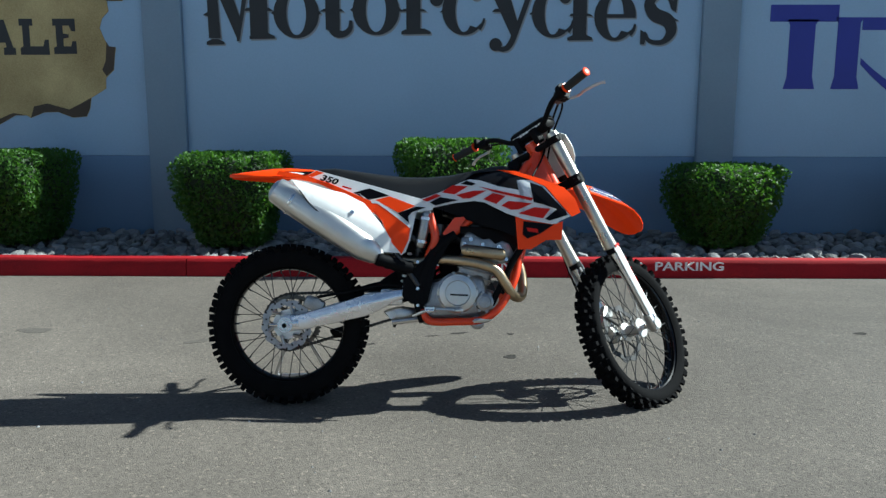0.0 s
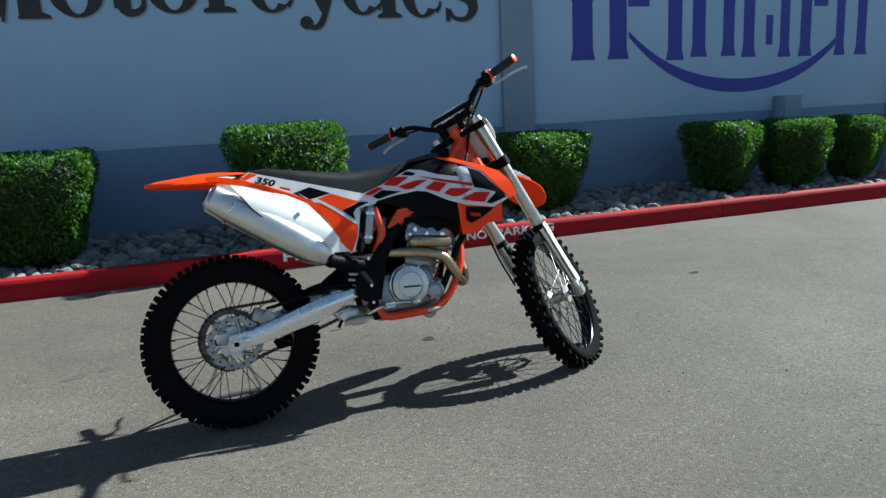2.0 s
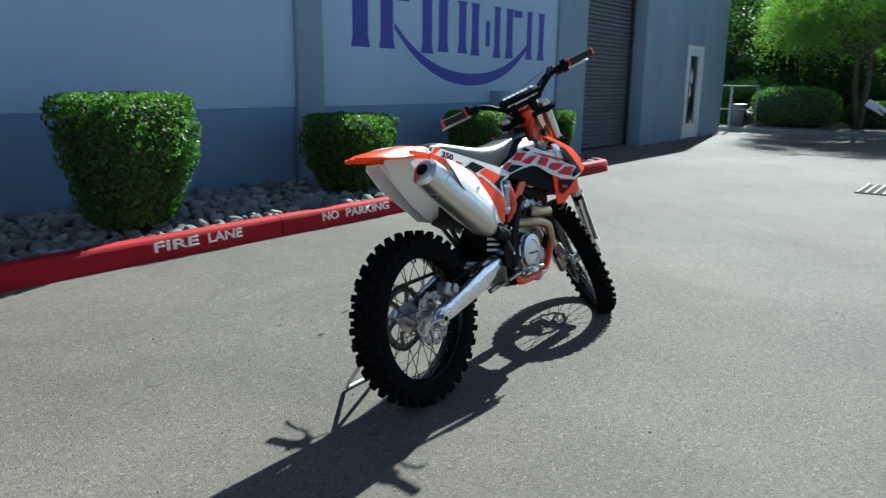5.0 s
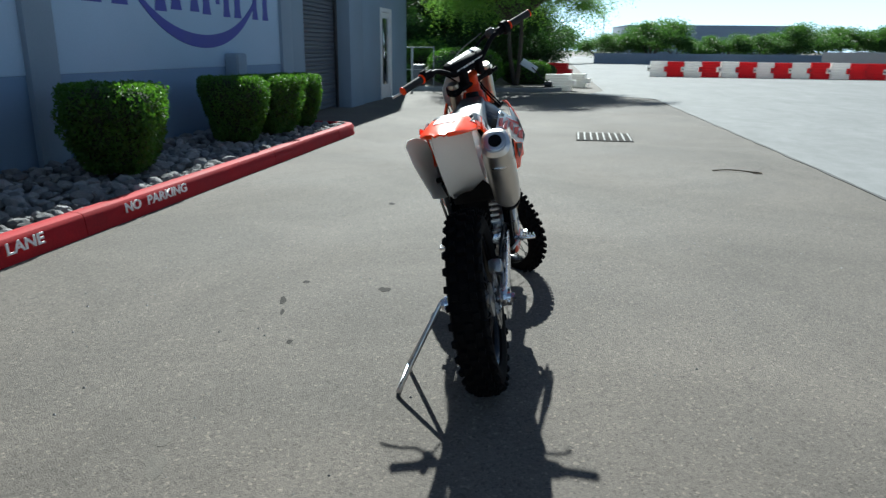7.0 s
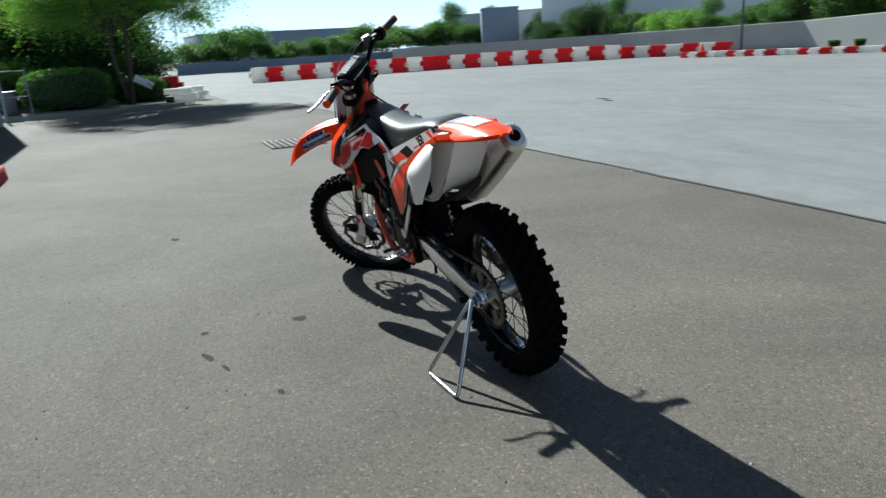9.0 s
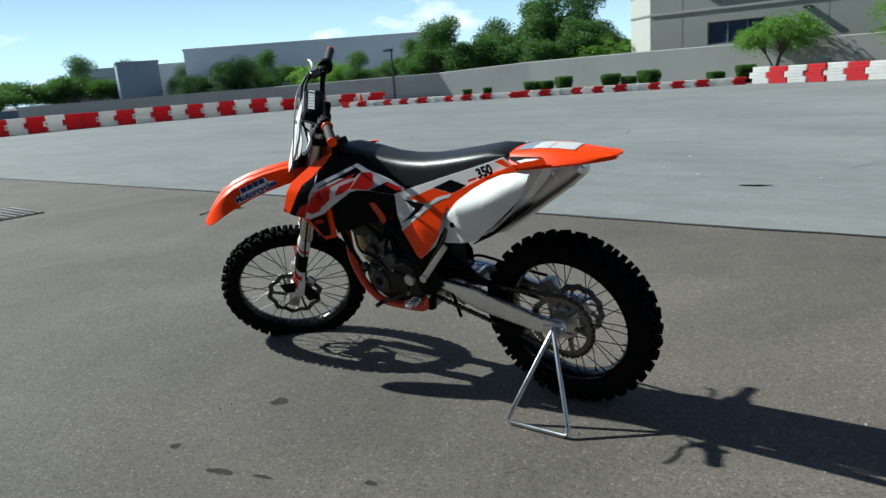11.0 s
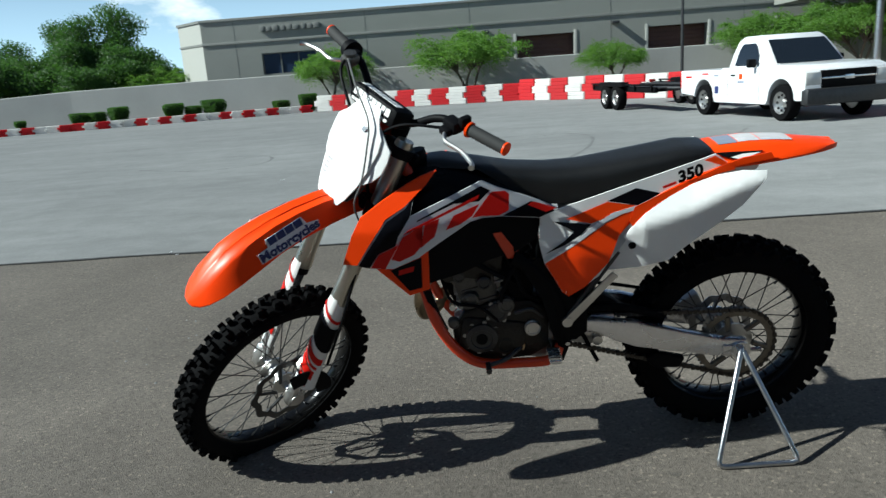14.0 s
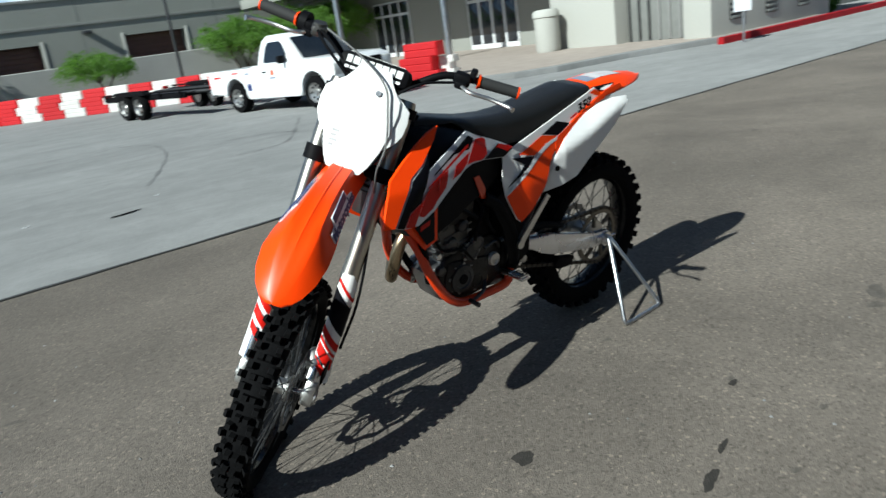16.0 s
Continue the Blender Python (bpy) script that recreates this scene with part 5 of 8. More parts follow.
front = empty("shop_front", pose(0, 0, 0), "pale and sun-toned stucco shop front with glazed double doors under a canopy", "building", kind="structure")
slab("wall", -15.9, -15.6, -32, -12.2, 0, 4.4, STUCCO, front)
# Sunlight on the wing walls is put into their lighter stucco.
slab("wall", -18.0, -12.6, -12.2, -10.05, 0, 4.4, STUCCO_LIGHT, front, "wing wall with sunlight put into its pale colour")
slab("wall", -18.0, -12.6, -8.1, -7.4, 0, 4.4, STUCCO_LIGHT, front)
slab("wall", -30, -18.0, -12.2, -9.8, 0, 4.4, STUCCO, front)
slab("wall", -18.0, -14.0, -10.05, -8.1, 0, 4.4, STUCCO, front)
slab("canopy", -15.6, -12.4, -32, -12.2, 3.1, 3.5, STUCCO, front)
g = slab("metal_gate", -13.1, -13.04, -10.0, -8.15, 0.13, 2.0, STUCCO_TRIM, front, "grey steel gate")
for k in range(7):
    slab("upright", -13.038, -13.0, -9.95 + 0.29 * k, -9.89 + 0.29 * k, 0.15, 1.98, GRATE if k > 2 else DARKMETAL, g)
for y0, y1 in ((-19.2, -16.6), (-25.5, -22.9)):
    d = slab("glazed_door", -15.6, -15.55, y0, y1, 0.13, 2.35, DOORWHITE, front, "pale framed double door")
    for k in range(4):
        w = (y1 - y0) / 4
        slab("pane", -15.549, -15.535, y0 + w * k + 0.08, y0 + w * (k + 1) - 0.06, 0.3, 1.75, GLASSDARK, d)
        slab("pane", -15.549, -15.535, y0 + w * k + 0.08, y0 + w * (k + 1) - 0.06, 1.85, 2.28, GLASSDARK, d)
for y in (-16.8, -23.5):
    bm = bmesh.new()
    cyl(bm, (-12.6, y, 0.12), (-12.6, y, 3.1), 0.12, n=14)
    part("canopy_post", bm, GALV, front, "grey steel post")
for k in range(3):
    v = slab("vent", -13.85 - 1.53 * k, -13.32 - 1.53 * k, -7.4, -7.38, 0.42, 1.12, DARKMETAL, front, "dark louvred vent")
    for j in range(6):
        slab("louvre", -13.83 - 1.53 * k, -13.34 - 1.53 * k, -7.379, -7.355, 0.44 + 0.115 * j, 0.50 + 0.115 * j, STUCCO_TRIM, v)
bm = bmesh.new()
lathe(bm, [(0.0, 0.13), (0.30, 0.13), (0.33, 0.2), (0.33, 1.0), (0.36, 1.02), (0.36, 1.12), (0.30, 1.2), (0.0, 1.22)], 20)
bin_ = part("litter_bin", bm, STUCCO_LIGHT, m=pose(-12.1, -11.9, 0, 90))
tagged(bin_, "round pale concrete litter bin on the paver walk", "litter bin")
bm = bmesh.new()
loft(bm, [kerb_ring((x, -6.95 + 0.02 * (x + 12.5), 0), (1, 0)) for x in np.linspace(-40, -12.1, 8)])
tagged(part("kerb_red", bm, KERB), "red-painted kerb along the far shop wall", "kerb", kind="structure")
signpost = empty("sign_post", pose(-12.3, -6.46, 0), "blank pale parking sign on a thin steel post", "sign")
bm = bmesh.new()
cyl(bm, (0, 0, 0), (0, 0, 1.15), 0.025, n=8)
part("post", bm, GALV, signpost)
bm = bmesh.new()
box(bm, (0.03, 0.0, 0.88), (0.02, 0.34, 0.5), pose(0, 0, 0, 0, 0, 30), 0.005)
part("sign_plate", bm, PALE, signpost)
copy_thing(bush_a, Matrix.Translation((-18.9, -8.1, 0)) @ Matrix.Diagonal((1.4, 1.4, 1.1, 1)))


# ---- the motorcycle ----
# Its own axes: x ahead from the rear axle, y to its left, z up from the rear tyre's foot; it leans on its stand, the bars turned left.
HEAD, LEAN, STEER, RAKE = 2.75, 10.3, 43.4, 27.2
bike = empty("motorcycle", Matrix.Translation((0, -0.042, 0)) @ pose(0, 0, 0, 0, 0, HEAD) @ pose(0, 0, 0, -LEAN), "orange, white and black motocross motorcycle leaning on a triangle stand", "motorcycle")
AX0 = Vector((1.0, 0, 1.22))
AXU = Vector((-math.sin(radians(RAKE)), 0, math.cos(radians(RAKE))))
AXF = Vector((math.cos(radians(RAKE)), 0, math.sin(radians(RAKE))))
TURN = Matrix.Translation(AX0) @ Matrix.Rotation(radians(STEER), 4, AXU) @ Matrix.Translation(-AX0)


def on_axis(s, f=0.0, y=0.0):
    """A point s metres down the steering axis, f ahead of it and y to the left, bars straight."""
    return AX0 - AXU * s + AXF * f + Vector((0, y, 0))


def half_width(x, z, side=1):
    """How far the side plastics stand from the middle plane."""
    r = 0.14 - 0.17 * max(0, z - 0.72)
    slope, curl = (0.30, 0.30) if side > 0 else (0.14, 0.28)
    f = 0.115 + 0.17 * (x - 0.6) - slope * max(0, z - 0.86)
    f -= curl * max(0, 0.69 * (x - 1.150) + 0.72 * (z - 0.768))
    t = min(1, max(0, (x - 0.5) / 0.2))
    t = t * t * (3 - 2 * t)
    return r * (1 - t) + f * t


def plastic(name, poly, material, side, parent=None, label="", off=0.0, thick=0.004, step=0.015):
    bm = sheet(poly, lambda a, b: (a, side * (half_width(a, b, side) + off), b), (0, -side * thick, 0), step)
    return part(name, bm, material, parent or bike, label)


def ring_plate(bm, outer, inner, y0, y1, n=72):
    rows = []
    for rad, y in ((outer, y0), (outer, y1), (inner, y1), (inner, y0)):
        row = []
        for j in range(n):
            a = 2 * math.pi * j / n
            r = rad(a) if callable(rad) else rad
            row.append(bm.verts.new((r * math.cos(a), y, r * math.sin(a))))
        rows.append(row)
    for a, b in zip(rows, rows[1:] + rows[:1]):
        for j in range(n):
            bm.faces.new((a[j], b[j], b[(j + 1) % n], a[(j + 1) % n]))
    return bm


def knob(bm, a, r, y, size, tilt):
    """A tread block at angle a; size is along the rim, across and out."""
    m = Matrix.Rotation(-a, 4, "Y") @ Matrix.Translation((r, y, 0)) @ Matrix.Rotation(tilt, 4, "Z")
    lx, ly, lz = size[2] / 2, size[1] / 2, size[0] / 2
    v = [bm.verts.new(m @ Vector((sx * lx, sy * ly * (0.86 if sx > 0 else 1.05), sz * lz * (0.88 if sx > 0 else 1.05)))) for sx in (-1, 1) for sy in (-1, 1) for sz in (-1, 1)]
    for q in ((4, 5, 7, 6), (0, 1, 5, 4), (2, 6, 7, 3), (0, 4, 6, 2), (1, 3, 7, 5)):
        bm.faces.new([v[k] for k in q])


def make_wheel(name, m, tyre, knobs, rim, hub_r, hub_w, label):
    bm = bmesh.new()
    lathe(bm, tyre + [(r, -y) for r, y in reversed(tyre)][1:], 72, True)
    w = part(name, bm, RUBBER, bike, label, m)
    for n_rows, blocks in knobs:
        for shift, r, y, size, tilt in blocks:
            for sy in (-1, 1) if y else (1,):
                bm = bmesh.new()
                knob(bm, 0, r, sy * y, size, sy * tilt)
                me = mesh_of("tread_block", bm, RUBBER, False)
                for i in range(n_rows):
                    ob = new("tread_block", me)
                    ob.parent = w
                    ob.matrix_basis = Matrix.Rotation(2 * math.pi * (i + shift) / n_rows, 4, "Y")
    bm = bmesh.new()
    lathe(bm, rim, 72, True)
    part("rim", bm, RIM_BLACK, w, "black anodised rim")
    bm = bmesh.new()
    lathe(bm, [(0.012, -hub_w), (hub_r, -hub_w), (hub_r, -hub_w + 0.006), (hub_r * 0.62, -hub_w + 0.014), (hub_r * 0.55, 0), (hub_r * 0.62, hub_w - 0.014), (hub_r, hub_w - 0.006), (hub_r, hub_w), (0.012, hub_w)], 32)
    part("hub", bm, ALU, w, "machined aluminium hub")
    rr = min(p[0] for p in rim)
    meshes = []
    for sy, lean in ((1, 1), (1, -1), (-1, 1), (-1, -1)):
        bm = bmesh.new()
        a = 0.62 * lean
        cyl(bm, (hub_r * 0.92 * math.cos(a), sy * (hub_w - 0.004), hub_r * 0.92 * math.sin(a)), ((rr + 0.004), sy * 0.006, 0), 0.0019, n=5)
        cyl(bm, ((rr - 0.012), sy * 0.0068, 0), (rr + 0.003, sy * 0.006, 0), 0.0036, n=6)
        meshes.append(mesh_of("spoke", bm, DARKMETAL))
    for i in range(36):
        ob = new("spoke", meshes[(i % 2) * 2 + (i // 2) % 2])
        ob.parent = w
        ob.matrix_basis = Matrix.Rotation(2 * math.pi * i / 36, 4, "Y")
    return w


rear_tyre = [(0.243, 0.048), (0.262, 0.060), (0.290, 0.062), (0.308, 0.054), (0.318, 0.030), (0.321, 0.0)]
rear_knobs = [(33, [(0, 0.331, 0.0, (0.022, 0.030, 0.022), 0), (0.5, 0.328, 0.030, (0.022, 0.022, 0.024), 0.12), (0, 0.314, 0.052, (0.026, 0.018, 0.028), 0.65)])]
rear = make_wheel("rear_wheel", pose(0, 0, 0.34), rear_tyre, rear_knobs, [(0.231, -0.018), (0.236, -0.034), (0.252, -0.046), (0.256, -0.04), (0.246, 0.0), (0.256, 0.04), (0.252, 0.046), (0.236, 0.034), (0.231, 0.018), (0.229, 0)], 0.062, 0.052, "knobbly black rear tyre on a spoked wheel")
front_tyre = [(0.272, 0.034), (0.288, 0.044), (0.308, 0.046), (0.322, 0.038), (0.330, 0.020), (0.332, 0.0)]
front_knobs = [(38, [(0, 0.341, 0.011, (0.017, 0.017, 0.022), 0), (0.5, 0.337, 0.027, (0.018, 0.016, 0.022), 0.2), (0, 0.325, 0.041, (0.021, 0.014, 0.024), 0.7)])]
FAX = Vector((1.511, 0, 0.301))
front_m = TURN @ Matrix.Translation(FAX)
front_w = make_wheel("front_wheel", front_m, front_tyre, front_knobs, [(0.262, -0.014), (0.266, -0.024), (0.281, -0.032), (0.285, -0.027), (0.276, 0), (0.285, 0.027), (0.281, 0.032), (0.266, 0.024), (0.262, 0.014), (0.260, 0)], 0.042, 0.042, "knobbly black front tyre on a spoked wheel")


def wavy(r, k, d):
    return lambda a: r + d * math.sin(k * a)


bm = bmesh.new()
ring_plate(bm, wavy(0.104, 12, 0.0035), wavy(0.078, 12, 0.003), -0.072, -0.068, 96)
disc = part("brake_disc", bm, DISC, rear, "drilled wave brake disc")
for j in range(24):
    a = 2 * math.pi * j / 24
    r = 0.089 if j % 2 else 0.100
    bm = bmesh.new()
    cyl(bm, (r * math.cos(a), -0.0715, r * math.sin(a)), (r * math.cos(a), -0.0728, r * math.sin(a)), 0.0042, n=8)
    part("drilled_hole", bm, BLACK, disc)
for j in range(6):
    a = 2 * math.pi * j / 6
    bm = bmesh.new()
    tube(bm, [(0.05 * math.cos(a), -0.07, 0.05 * math.sin(a)), (0.085 * math.cos(a + 0.35), -0.07, 0.085 * math.sin(a + 0.35))], 0.007, 6)
    part("carrier_arm", bm, ALU_CAST, disc)
bm = bmesh.new()
teeth = 50
ring_plate(bm, lambda a: 0.124 + 0.004 * (1 if math.sin(teeth * a) > 0 else -1), 0.102, 0.068, 0.074, 200)
for j in range(6):
    a = 2 * math.pi * j / 6
    tube(bm, [(0.055 * math.cos(a), 0.071, 0.055 * math.sin(a)), (0.106 * math.cos(a + 0.2), 0.071, 0.106 * math.sin(a + 0.2))], 0.009, 6)
part("sprocket", bm, SPROCKET, rear, "grey toothed rear sprocket")
bm = bmesh.new()
cyl(bm, (0, -0.128, 0), (0, 0.128, 0), 0.0125)
cyl(bm, (0, -0.134, 0), (0, -0.118, 0), 0.019, n=6)
cyl(bm, (0, 0.118, 0), (0, 0.134, 0), 0.021, n=6)
ax = part("axle", bm, STEEL, rear)
for side in (1, -1):
    bm = bmesh.new()
    cyl(bm, (0, side * 0.1315, 0), (0, side * 0.1365, 0), 0.0095, n=14)
    part("axle_bore", bm, BLACK, ax, "dark hollow axle end")
bm = bmesh.new()
ring_plate(bm, wavy(0.128, 10, 0.006), wavy(0.105, 10, 0.005), 0.060, 0.064, 96)
disc = part("brake_disc", bm, DARKMETAL, front_w, "wave brake disc")
for j in range(6):
    a = 2 * math.pi * j / 6
    bm = bmesh.new()
    tube(bm, [(0.04 * math.cos(a), 0.058, 0.04 * math.sin(a)), (0.11 * math.cos(a + 0.4), 0.062, 0.11 * math.sin(a + 0.4))], 0.006, 6)
    part("carrier_arm", bm, DARKMETAL, disc)
bm = bmesh.new()
cyl(bm, (0, -0.115, 0), (0, 0.115, 0), 0.0125)
cyl(bm, (0, -0.122, 0), (0, -0.10, 0), 0.017, n=6)
part("axle", bm, STEEL, front_w)

# swingarm
for side in (1, -1):
    poly = [(0.56, 0.495), (0.46, 0.484), (0.34, 0.468), (0.20, 0.425), (0.06, 0.385), (-0.02, 0.378), (-0.035, 0.34), (-0.02, 0.315), (0.08, 0.322), (0.22, 0.350), (0.33, 0.374), (0.40, 0.402), (0.45, 0.434), (0.50, 0.450), (0.56, 0.456)]
    bm = bmesh.new()
    y0, y1 = (0.082, 0.112) if side > 0 else (-0.112, -0.082)
    prism(bm, poly, "y", y0, y1, 0.008)
    arm = part("swingarm_side", bm, ALU_SWING, bike, "silver cast swingarm beam")
    bm = bmesh.new()
    cyl(bm, (0.0, side * 0.108, 0.342), (0.0, side * 0.121, 0.342), 0.031, n=24)
    cyl(bm, (0.0, side * 0.120, 0.342), (0.0, side * 0.132, 0.342), 0.017, n=6)
    box(bm, (0.03, side * 0.114, 0.347), (0.05, 0.009, 0.03), bevel=0.003)
    cyl(bm, (-0.03, side * 0.115, 0.342), (-0.065, side * 0.112, 0.342), 0.006, n=8)
    part("axle_block", bm, STEEL, arm)
bm = bmesh.new()
box(bm, (0.44, 0, 0.452), (0.10, 0.17, 0.07), bevel=0.015)
part("swingarm_bridge", bm, ALU_SWING, bike)

# chain, its guide, and the rear caliper
bm = bmesh.new()
loop = [(0.0 + 0.126 * math.cos(a), 0.071, 0.34 + 0.126 * math.sin(a)) for a in np.linspace(radians(97), radians(262), 16)]
loop += [(0.66 + 0.033 * math.cos(a), 0.071, 0.45 + 0.033 * math.sin(a)) for a in np.linspace(radians(-85), radians(85), 8)]
loop.append(loop[0])
for a, b in zip(loop, loop[1:]):
    a, b = Vector(a), Vector(b)
    n = max(1, int((b - a).length / 0.016))
    for i in range(n):
        p = a.lerp(b, (i + 0.5) / n)
        d = (b - a).normalized()
        box(bm, p, (0.0125, 0.017 if i % 2 else 0.012, 0.013), Matrix.Rotation(-math.atan2(d.z, d.x), 4, "Y"))
tube(bm, loop, 0.0045, 6)
part("chain", bm, CHAIN, bike, "drive chain", smooth=False)
bm = bmesh.new()
prism(bm, [(0.16, 0.305), (0.26, 0.332), (0.29, 0.305), (0.26, 0.275), (0.18, 0.268)], "y", 0.056, 0.088, 0.008)
part("chain_guide", bm, BLACK, bike)
bm = bmesh.new()
tube(bm, smooth_path([(0.24, 0.071, 0.462), (0.40, 0.071, 0.505), (0.58, 0.071, 0.50)], 5), 0.014, 8)
part("chain_slider", bm, BLACK, bike)
bm = bmesh.new()
prism(bm, [(0.33, 0.470), (0.40, 0.478), (0.56, 0.498), (0.585, 0.54), (0.54, 0.585), (0.47, 0.575), (0.40, 0.53)], "y", 0.030, 0.066, 0.008)
part("inner_flap", bm, BLACK, bike, "black flap before the rear wheel")
bm = bmesh.new()
box(bm, (0.115, -0.072, 0.425), (0.085, 0.05, 0.055), pose(0, 0, 0, 0, 25, 0), 0.012)
cyl(bm, (0.13, -0.045, 0.43), (0.13, -0.105, 0.43), 0.018)
part("rear_caliper", bm, ALU_CAST, bike, "cast rear brake caliper")
bm = bmesh.new()
tube(bm, smooth_path([(0.13, -0.09, 0.455), (0.25, -0.09, 0.475), (0.45, -0.10, 0.505), (0.52, -0.10, 0.44)], 5), 0.006, 7)
part("brake_hose", bm, BLACK, bike)

# frame
fr = bmesh.new()
for side in (1, -1):
    tube(fr, smooth_path([(1.035, side * 0.03, 1.03), (0.96, side * 0.06, 0.93), (0.80, side * 0.088, 0.80), (0.70, side * 0.088, 0.72)], 5), 0.017, 10)
    tube(fr, smooth_path([(1.06, side * 0.022, 0.93), (1.02, side * 0.040, 0.72), (0.98, side * 0.085, 0.60), (0.960, side * 0.105, 0.527), (0.921, side * 0.115, 0.448), (0.872, side * 0.118, 0.388), (0.812, side * 0.120, 0.356), (0.70, side * 0.120, 0.350), (0.600, side * 0.118, 0.354), (0.568, side * 0.112, 0.40)], 5), 0.0165, 12)
tube(fr, [on_axis(0.11), on_axis(0.33)], 0.031, 14)
tube(fr, [(1.045, 0, 1.0), (1.03, 0, 0.86)], 0.035, 10)
prism(fr, [(0.99, 0.955), (1.06, 1.085), (1.085, 1.06), (1.145, 0.94), (1.06, 0.90)], "y", -0.034, 0.034, 0.01)
part("frame", fr, ORANGE_STEEL, bike, "orange steel frame")
for side in (1, -1):
    bm = sheet([(0.522, 0.565), (0.489, 0.522), (0.488, 0.455), (0.522, 0.426), (0.589, 0.426), (0.627, 0.578), (0.686, 0.684), (0.633, 0.717), (0.589, 0.62)], lambda a, b: (a, side * (0.128 - 0.02 * abs(b - 0.55)), b), (0, -side * 0.006, 0), 0.05)
    tube(bm, smooth_path([(0.71, side * 0.107, 0.715), (0.64, side * 0.112, 0.665), (0.575, side * 0.112, 0.56), (0.555, side * 0.11, 0.44), (0.575, side * 0.10, 0.35)], 5), 0.0215, 10)
    g = part("frame_guard", bm, BLACK, bike, "black frame guard")
    for z in (0.42, 0.49, 0.60):
        bm = bmesh.new()
        cyl(bm, (0.55, side * 0.120, z), (0.55, side * 0.139, z), 0.007, n=8)
        part("screw", bm, STEEL, g)
    bm = bmesh.new()
    tube(bm, smooth_path([(0.57, side * 0.105, 0.67), (0.40, side * 0.115, 0.80), (0.22, side * 0.10, 0.90)], 4), 0.012, 8)
    tube(bm, [(0.555, side * 0.125, 0.50), (0.40, side * 0.12, 0.72)], 0.011, 8)
    part("subframe", bm, DARKMETAL, bike, "dark subframe tubes")
bm = bmesh.new()
p, q = Vector((0.552, 0.140, 0.500)), Vector((0.37, 0.146, 0.697))
d = (q - p).normalized()
prism(bm, [(-0.014, 0.0), (0.014, 0.0), (0.011, 0.21), (-0.011, 0.21)], "y", -0.003, 0.003, 0.001)
bmesh.ops.transform(bm, matrix=Matrix.Translation(p) @ Matrix.Rotation(math.atan2(d.x, d.z), 4, "Y"), verts=bm.verts[:])
cyl(bm, p - Vector((0, 0.004, 0)), p + Vector((0, 0.006, 0)), 0.016)
part("subframe_strut", bm, ALU, bike, "flat aluminium strut")

# shock
bm = bmesh.new()
sa, sb = Vector((0.59, -0.055, 0.79)), Vector((0.51, -0.03, 0.47))
tube(bm, [sa, sa.lerp(sb, 0.45)], 0.024, 14)
tube(bm, [sa.lerp(sb, 0.4), sb], 0.010, 10)
cyl(bm, sa + Vector((0.05, -0.03, -0.03)), sa + Vector((0.035, -0.03, -0.16)), 0.024)
part("shock_body", bm, DARKMETAL, bike)
bm = bmesh.new()
helix = []
ax = (sb - sa)
e1 = ax.orthogonal().normalized()
e2 = ax.normalized().cross(e1)
for i in range(97):
    a = 2 * math.pi * i / 16
    helix.append(sa + ax * (0.50 + 0.44 * i / 96) + (e1 * math.cos(a) + e2 * math.sin(a)) * 0.040)
tube(bm, helix, 0.0062, 7)
part("shock_spring", bm, WHITE, bike, "white coil spring")
bm = sheet([(0.47, 0.42), (0.44, 0.62), (0.47, 0.70), (0.545, 0.70), (0.53, 0.44)], lambda a, b: (a - 0.02 * math.sin(b * 7), 0.045, b), (0, -0.09, 0), 0.06)
part("mud_flap", bm, BLACK, bike, "black rubber mud flap")
bm = bmesh.new()
box(bm, (0.44, 0.02, 0.74), (0.26, 0.17, 0.16), pose(0, 0, 0, 0, 20, 0), 0.03)
box(bm, (0.58, 0.03, 0.62), (0.10, 0.10, 0.22), None, 0.03)
part("airbox", bm, BLACK, bike)

# engine
eng = bmesh.new()
box(eng, (0.70, 0.0, 0.44), (0.30, 0.19, 0.19), pose(0, 0, 0, 0, -8, 0), 0.035)
box(eng, (0.835, 0.0, 0.42), (0.11, 0.15, 0.13), pose(0, 0, 0, 0, 20, 0), 0.03)
engine = part("engine", eng, ALU_CAST, bike, "cast aluminium four-stroke engine")
tilt = pose(0, 0, 0, 0, 14, 0)
bm = bmesh.new()
box(bm, (0.80, 0, 0.575), (0.15, 0.155, 0.14), tilt, 0.02)
for k in range(4):
    box(bm, (0.795 + 0.006 * k, 0, 0.535 + 0.025 * k), (0.165, 0.168, 0.008), tilt, 0.003)
part("cylinder", bm, ALU_CAST, engine)
bm = bmesh.new()
box(bm, (0.835, 0, 0.685), (0.19, 0.175, 0.085), tilt, 0.02)
for k in range(5):
    cyl(bm, (0.755 + 0.04 * k, -0.092, 0.685 - 0.008 * k), (0.755 + 0.04 * k, -0.080, 0.685 - 0.008 * k), 0.012 + 0.006 * (k % 2))
part("cylinder_head", bm, ALU_CAST, engine)
bm = bmesh.new()
box(bm, (0.85, 0, 0.74), (0.17, 0.15, 0.04), tilt, 0.015)
part("cam_cover", bm, DARKMETAL, engine)
bm = bmesh.new()
prism(bm, [(0.735, 0.705), (0.972, 0.695), (0.975, 0.605), (0.90, 0.590), (0.84, 0.605), (0.73, 0.655)], "y", -0.098, -0.06, 0.008)
head_side = part("head_side", bm, ALU_CAST, engine)
bm = bmesh.new()
prism(bm, [(0.726, 0.753), (0.867, 0.743), (0.978, 0.734), (0.977, 0.666), (0.956, 0.637), (0.938, 0.677), (0.909, 0.688), (0.879, 0.674), (0.855, 0.699), (0.828, 0.694), (0.797, 0.711), (0.769, 0.730), (0.732, 0.714)], "y", -0.106, -0.06, 0.003)
